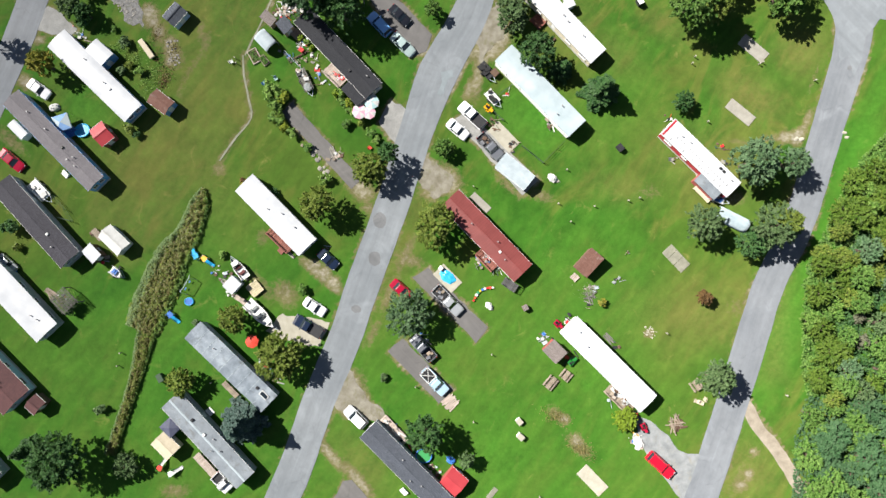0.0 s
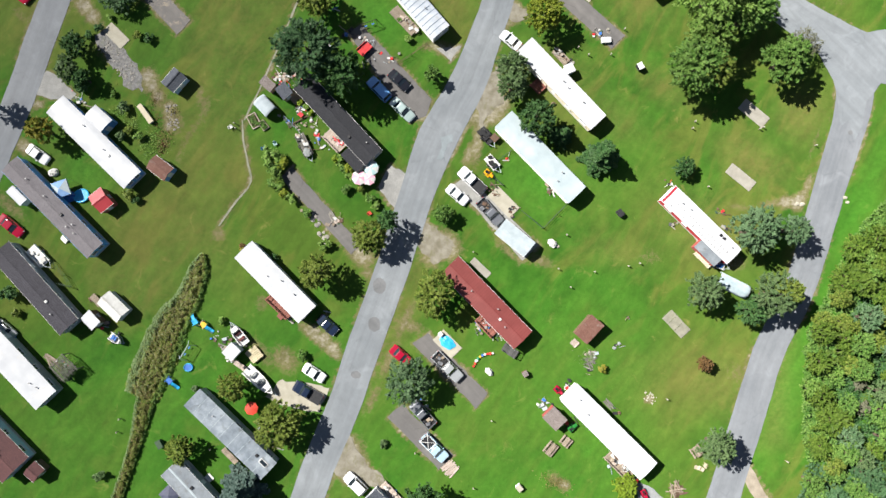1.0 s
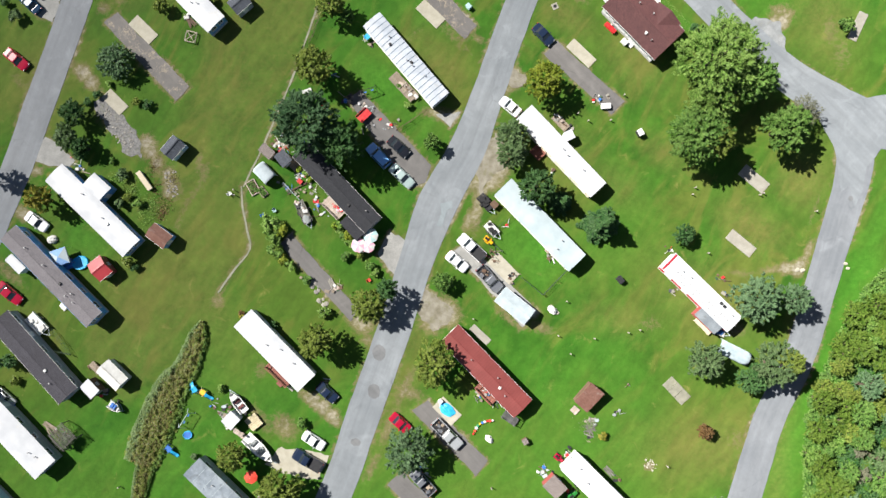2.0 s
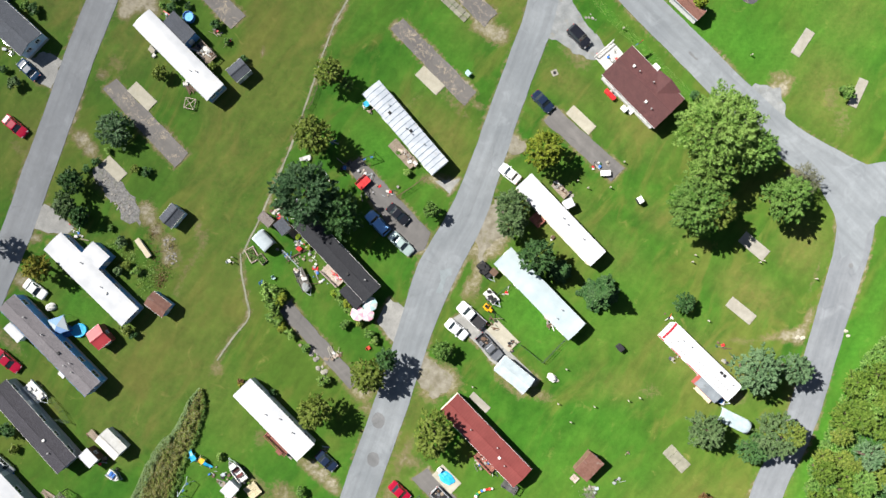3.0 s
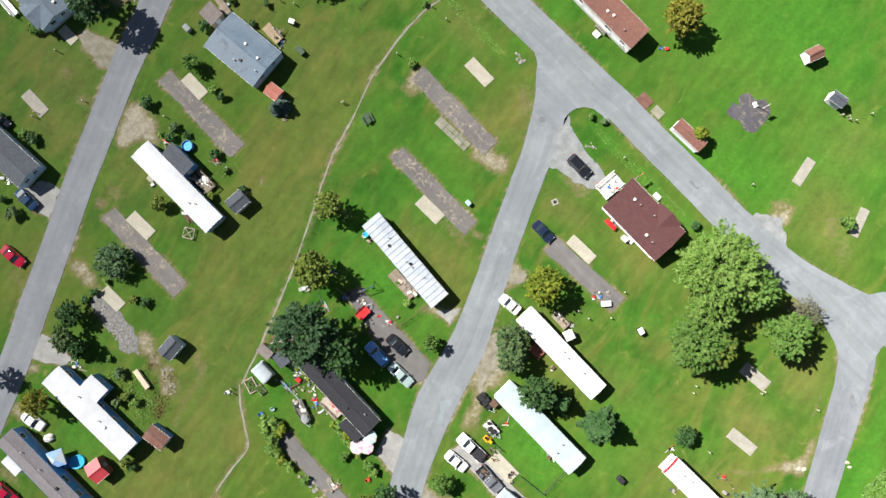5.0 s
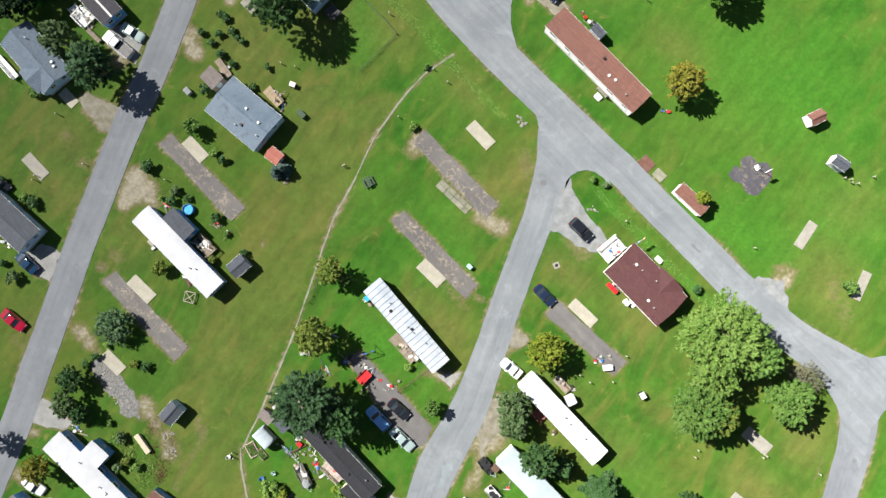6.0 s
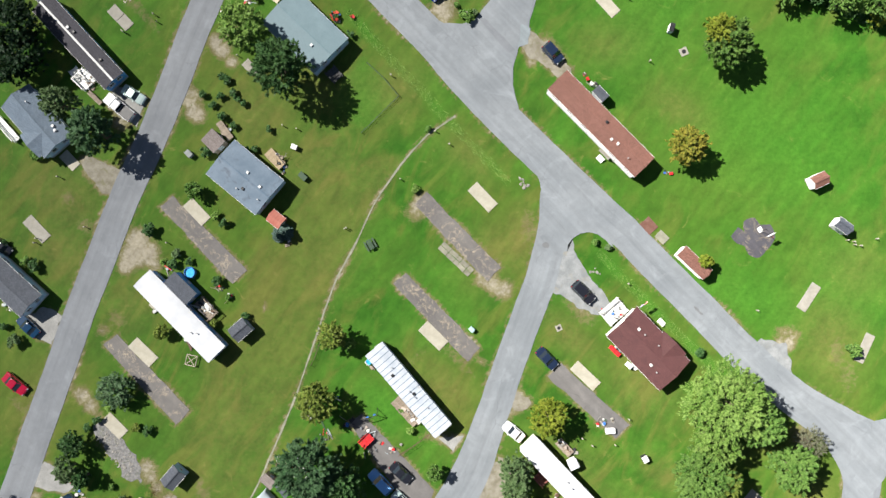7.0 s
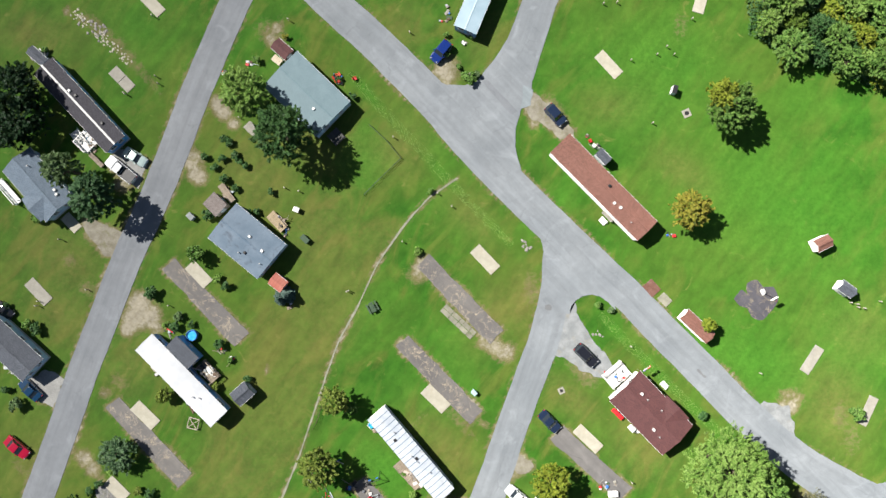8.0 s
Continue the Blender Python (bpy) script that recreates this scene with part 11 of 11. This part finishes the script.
bush(-50.15, 18.24, 0.83, 1.45, L_DARK, "dark green garden bush on the grass", 98)
bush(26.6, -7.33, 0.83, 1.45, L_ORANGE, "orange-flowering garden bush in a yard", 99)
bush(-8.72, -20.31, 0.74, 1.31, L_GREY, "grey-green leafy garden bush", 100)
bush(-69.5, 2.5, 1.85, 2.98, L_DARK, "dark green garden bush on the grass", 101)
bush(-68.93, -0.5, 0.83, 1.45, L_OLIVE, "olive green leafy garden bush", 102)
bush(-54.62, -26.48, 1.11, 1.87, L_GREY, "grey-green leafy garden bush", 103)
bush(-59.61, -9.65, 1.48, 2.42, L_GREY, "grey-green leafy garden bush", 104)
bush(-60.97, -9.24, 1.11, 1.87, L_OLIVE, "olive green leafy garden bush", 105)
bush(-35.47, -0.87, 0.74, 1.31, L_BRIGHT, "bright green leafy garden bush", 106)
bush(-32.42, 10.77, 0.56, 1.03, L_ORANGE, "orange-flowering garden bush in a yard", 107)
bush(-32.43, 11.23, 0.56, 1.03, L_RUSSET, "russet garden bush beside a home", 108)
bush(-27.08, 9.48, 0.74, 1.31, L_DARK, "dark green garden bush on the grass", 109)
bush(-27.39, -20.46, 0.65, 1.17, L_GREEN, "small green leafy garden bush", 112)
bush(-39.59, -12.01, 0.65, 1.17, L_GREY, "grey-green leafy garden bush", 113)
bush(-49.14, 77.58, 1.3, 2.14, L_DARK, "dark green garden bush on the grass", 114)
bush(-44.53, 74.06, 0.83, 1.45, L_GREY, "grey-green leafy garden bush", 115)
bush(-45.13, 72.17, 0.83, 1.45, L_DARK, "dark green garden bush on the grass", 116)
bush(-46.53, 72.52, 0.83, 1.45, L_BRIGHT, "bright green leafy garden bush", 117)
bush(-38.05, 69.48, 1.02, 1.73, L_DARK, "dark green garden bush on the grass", 118)
bush(-36.23, 67, 0.56, 1.03, L_GREEN, "small green leafy garden bush", 119)
bush(-68.04, 71.7, 0.83, 1.45, L_DARK, "dark green garden bush on the grass", 120)
bush(-69.35, 72.37, 0.65, 1.17, L_GREEN, "small green leafy garden bush", 121)
bush(-70.47, 59.18, 1.3, 2.14, L_GREY, "grey-green leafy garden bush", 122)
bush(-72.61, 61.53, 0.83, 1.45, L_DARK, "dark green garden bush on the grass", 123)
bush(-33.33, 63.95, 0.74, 1.31, L_DARK, "dark green garden bush on the grass", 124)
bush(-55.16, 48.46, 0.56, 1.03, L_BRIGHT, "bright green leafy garden bush", 125)
bush(-56.85, 46.55, 0.83, 1.45, L_DARK, "dark green garden bush on the grass", 126)
bush(-58.51, 45.32, 0.74, 1.31, L_DARK, "dark green garden bush on the grass", 127)
bush(-50.57, 45.57, 0.74, 1.31, L_OLIVE, "olive green leafy garden bush", 128)
bush(-48.65, 45.05, 0.93, 1.59, L_DARK, "dark green garden bush on the grass", 129)
bush(-54.31, 35.8, 0.56, 1.03, L_GREEN, "small green leafy garden bush", 130)
bush(-52.3, 33.72, 0.83, 1.45, L_GREY, "grey-green leafy garden bush", 131)
bush(40.62, 59.47, 1.02, 1.73, L_DARK, "dark green garden bush on the grass", 132)
bush(65.56, 60.38, 1.48, 2.42, L_GREEN, "small green leafy garden bush", 133)
bush(-38.37, 62.71, 0.83, 1.45, L_OLIVE, "olive green leafy garden bush", 134)
bush(23.48, 77.1, 0.65, 1.17, L_GREEN, "small green leafy garden bush", 135)
bush(25.56, 76.22, 0.56, 1.03, L_GREY, "grey-green leafy garden bush", 136)
bush(-7.52, 48.98, 0.46, 0.89, L_GREEN, "small green leafy garden bush", 137)
bush(-6.05, 45.75, 0.74, 1.31, L_BRIGHT, "bright green leafy garden bush", 138)
bush(-38.13, 103.01, 0.74, 1.31, L_DARK, "small green leafy garden bush", 139)
bush(-37.19, 102.47, 0.74, 1.31, L_DARK, "dark green garden bush on the grass", 140)
bush(-41.29, 99.97, 0.74, 1.31, L_DARK, "small green leafy garden bush", 141)
bush(-39.51, 98.34, 0.65, 1.17, L_DARK, "dark green garden bush on the grass", 142)
bush(-38.32, 99.74, 0.74, 1.31, L_DARK, "small green leafy garden bush", 143)
bush(-36.3, 100.34, 0.74, 1.31, L_DARK, "dark green garden bush on the grass", 144)
bush(-35.55, 99.35, 0.65, 1.17, L_DARK, "small green leafy garden bush", 145)
bush(-34.42, 98.63, 0.65, 1.17, L_DARK, "dark green garden bush on the grass", 146)
bush(-37.91, 96.47, 0.93, 1.59, L_DARK, "small green leafy garden bush", 147)
bush(-36.16, 95.04, 0.74, 1.31, L_DARK, "dark green garden bush on the grass", 148)
bush(-30.32, 94.51, 0.74, 1.31, L_DARK, "dark green rounded garden bush", 149)
bush(-40.3, 90.46, 1.11, 1.87, L_DARK, "small green leafy garden bush", 150)
bush(-49.6, 77.62, 1.2, 2.01, L_DARK, "dark green garden bush on the grass", 151)
bush(-45.02, 73.76, 0.74, 1.31, L_GREY, "grey-green leafy garden bush", 152)
bush(-45.39, 72.37, 0.93, 1.59, L_DARK, "dark green garden bush on the grass", 153)
bush(-42.73, 72.61, 0.56, 1.03, L_DARK, "dark green garden bush on the grass", 154)
bush(-38.71, 80.07, 0.83, 1.45, L_BRIGHT, "bright green leafy garden bush", 155)
bush(-37.09, 78.99, 0.93, 1.59, L_DARK, "dark green garden bush on the grass", 156)
bush(-67.88, 71.28, 1.02, 1.73, L_DARK, "dark green garden bush on the grass", 157)
bush(-69.72, 71.89, 0.65, 1.17, L_GREEN, "small green leafy garden bush", 158)
bush(-33.65, 90.82, 0.74, 1.31, L_DARK, "small green leafy garden bush", 159)
bush(-32.38, 91.14, 0.65, 1.17, L_DARK, "dark green garden bush on the grass", 160)
bush(1.24, 114.12, 0.83, 1.45, L_GREEN, "small green leafy garden bush", 161)
bush(3.09, 114.48, 0.65, 1.17, L_GREY, "grey-green leafy garden bush", 162)
bush(-68, 89.47, 1.02, 1.73, L_GREEN, "small green leafy garden bush", 163)
bush(-4.14, 95.14, 0.56, 1.03, L_GREEN, "small green leafy garden bush", 164)
bush(-6.06, 85.15, 0.83, 1.45, L_BRIGHT, "bright green leafy garden bush", 165)
bush(-17.26, 110.53, 0.65, 1.17, L_DARK, "dark green garden bush on the grass", 166)
bush(-19.66, 113.31, 0.56, 1.03, L_DARK, "dark green garden bush on the grass", 167)
bush(-72.96, 75.06, 0.65, 1.17, L_DARK, "dark green garden bush on the grass", 168)
bush(1.97, 113.85, 1.11, 1.87, L_GREEN, "small green leafy garden bush", 169)
bush(-1.8, 117.78, 0.65, 1.17, L_GREEN, "small green leafy garden bush", 170)
bush(0.1, 115.71, 0.46, 0.89, L_GREEN, "small green leafy garden bush", 171)
bush(2.12, 121.1, 0.74, 1.31, L_GREEN, "small green leafy garden bush", 172)
bush(-2.04, 120.88, 0.56, 1.03, L_GREEN, "small green leafy garden bush", 173)
bush(-33.01, 116.24, 0.74, 1.31, L_GREEN, "small green leafy garden bush", 174)
bush(-28.5, 120.1, 0.56, 1.03, L_ORANGE, "orange-flowering garden bush in a yard", 175)
bush(-67.91, 117.2, 0.56, 1.03, L_GREEN, "small green leafy garden bush", 176)
tree(30.55, -26.11, 2.2, 2.81, L_LIME, "round clipped yellow-green shrub", 177, size=0.14, dense=2.2, low=0.02)
weeds("weed_belt", [(-17.61, 114.28), (-11.87, 108.01), (-6.15, 102.12), (2.4, 93.31), (9.03, 86.73)], [1.5, 1.9, 1.8, 1.4], 0.07, L_BRIGHT, "uncut green verge beside the road", 40, 130, 0.06)
weeds("weed_belt", [(24.28, 75.34), (29.02, 70.55), (37.53, 62.29), (44.12, 56.35)], [1.5, 1.9, 1.8, 1.4], 0.07, L_BRIGHT, "uncut green verge beside the road", 41, 130, 0.06)

# ---- the lawn, once all its wear is known
lay_ground()
grass_cover(560000, -76, 78, -48, 128, 21)
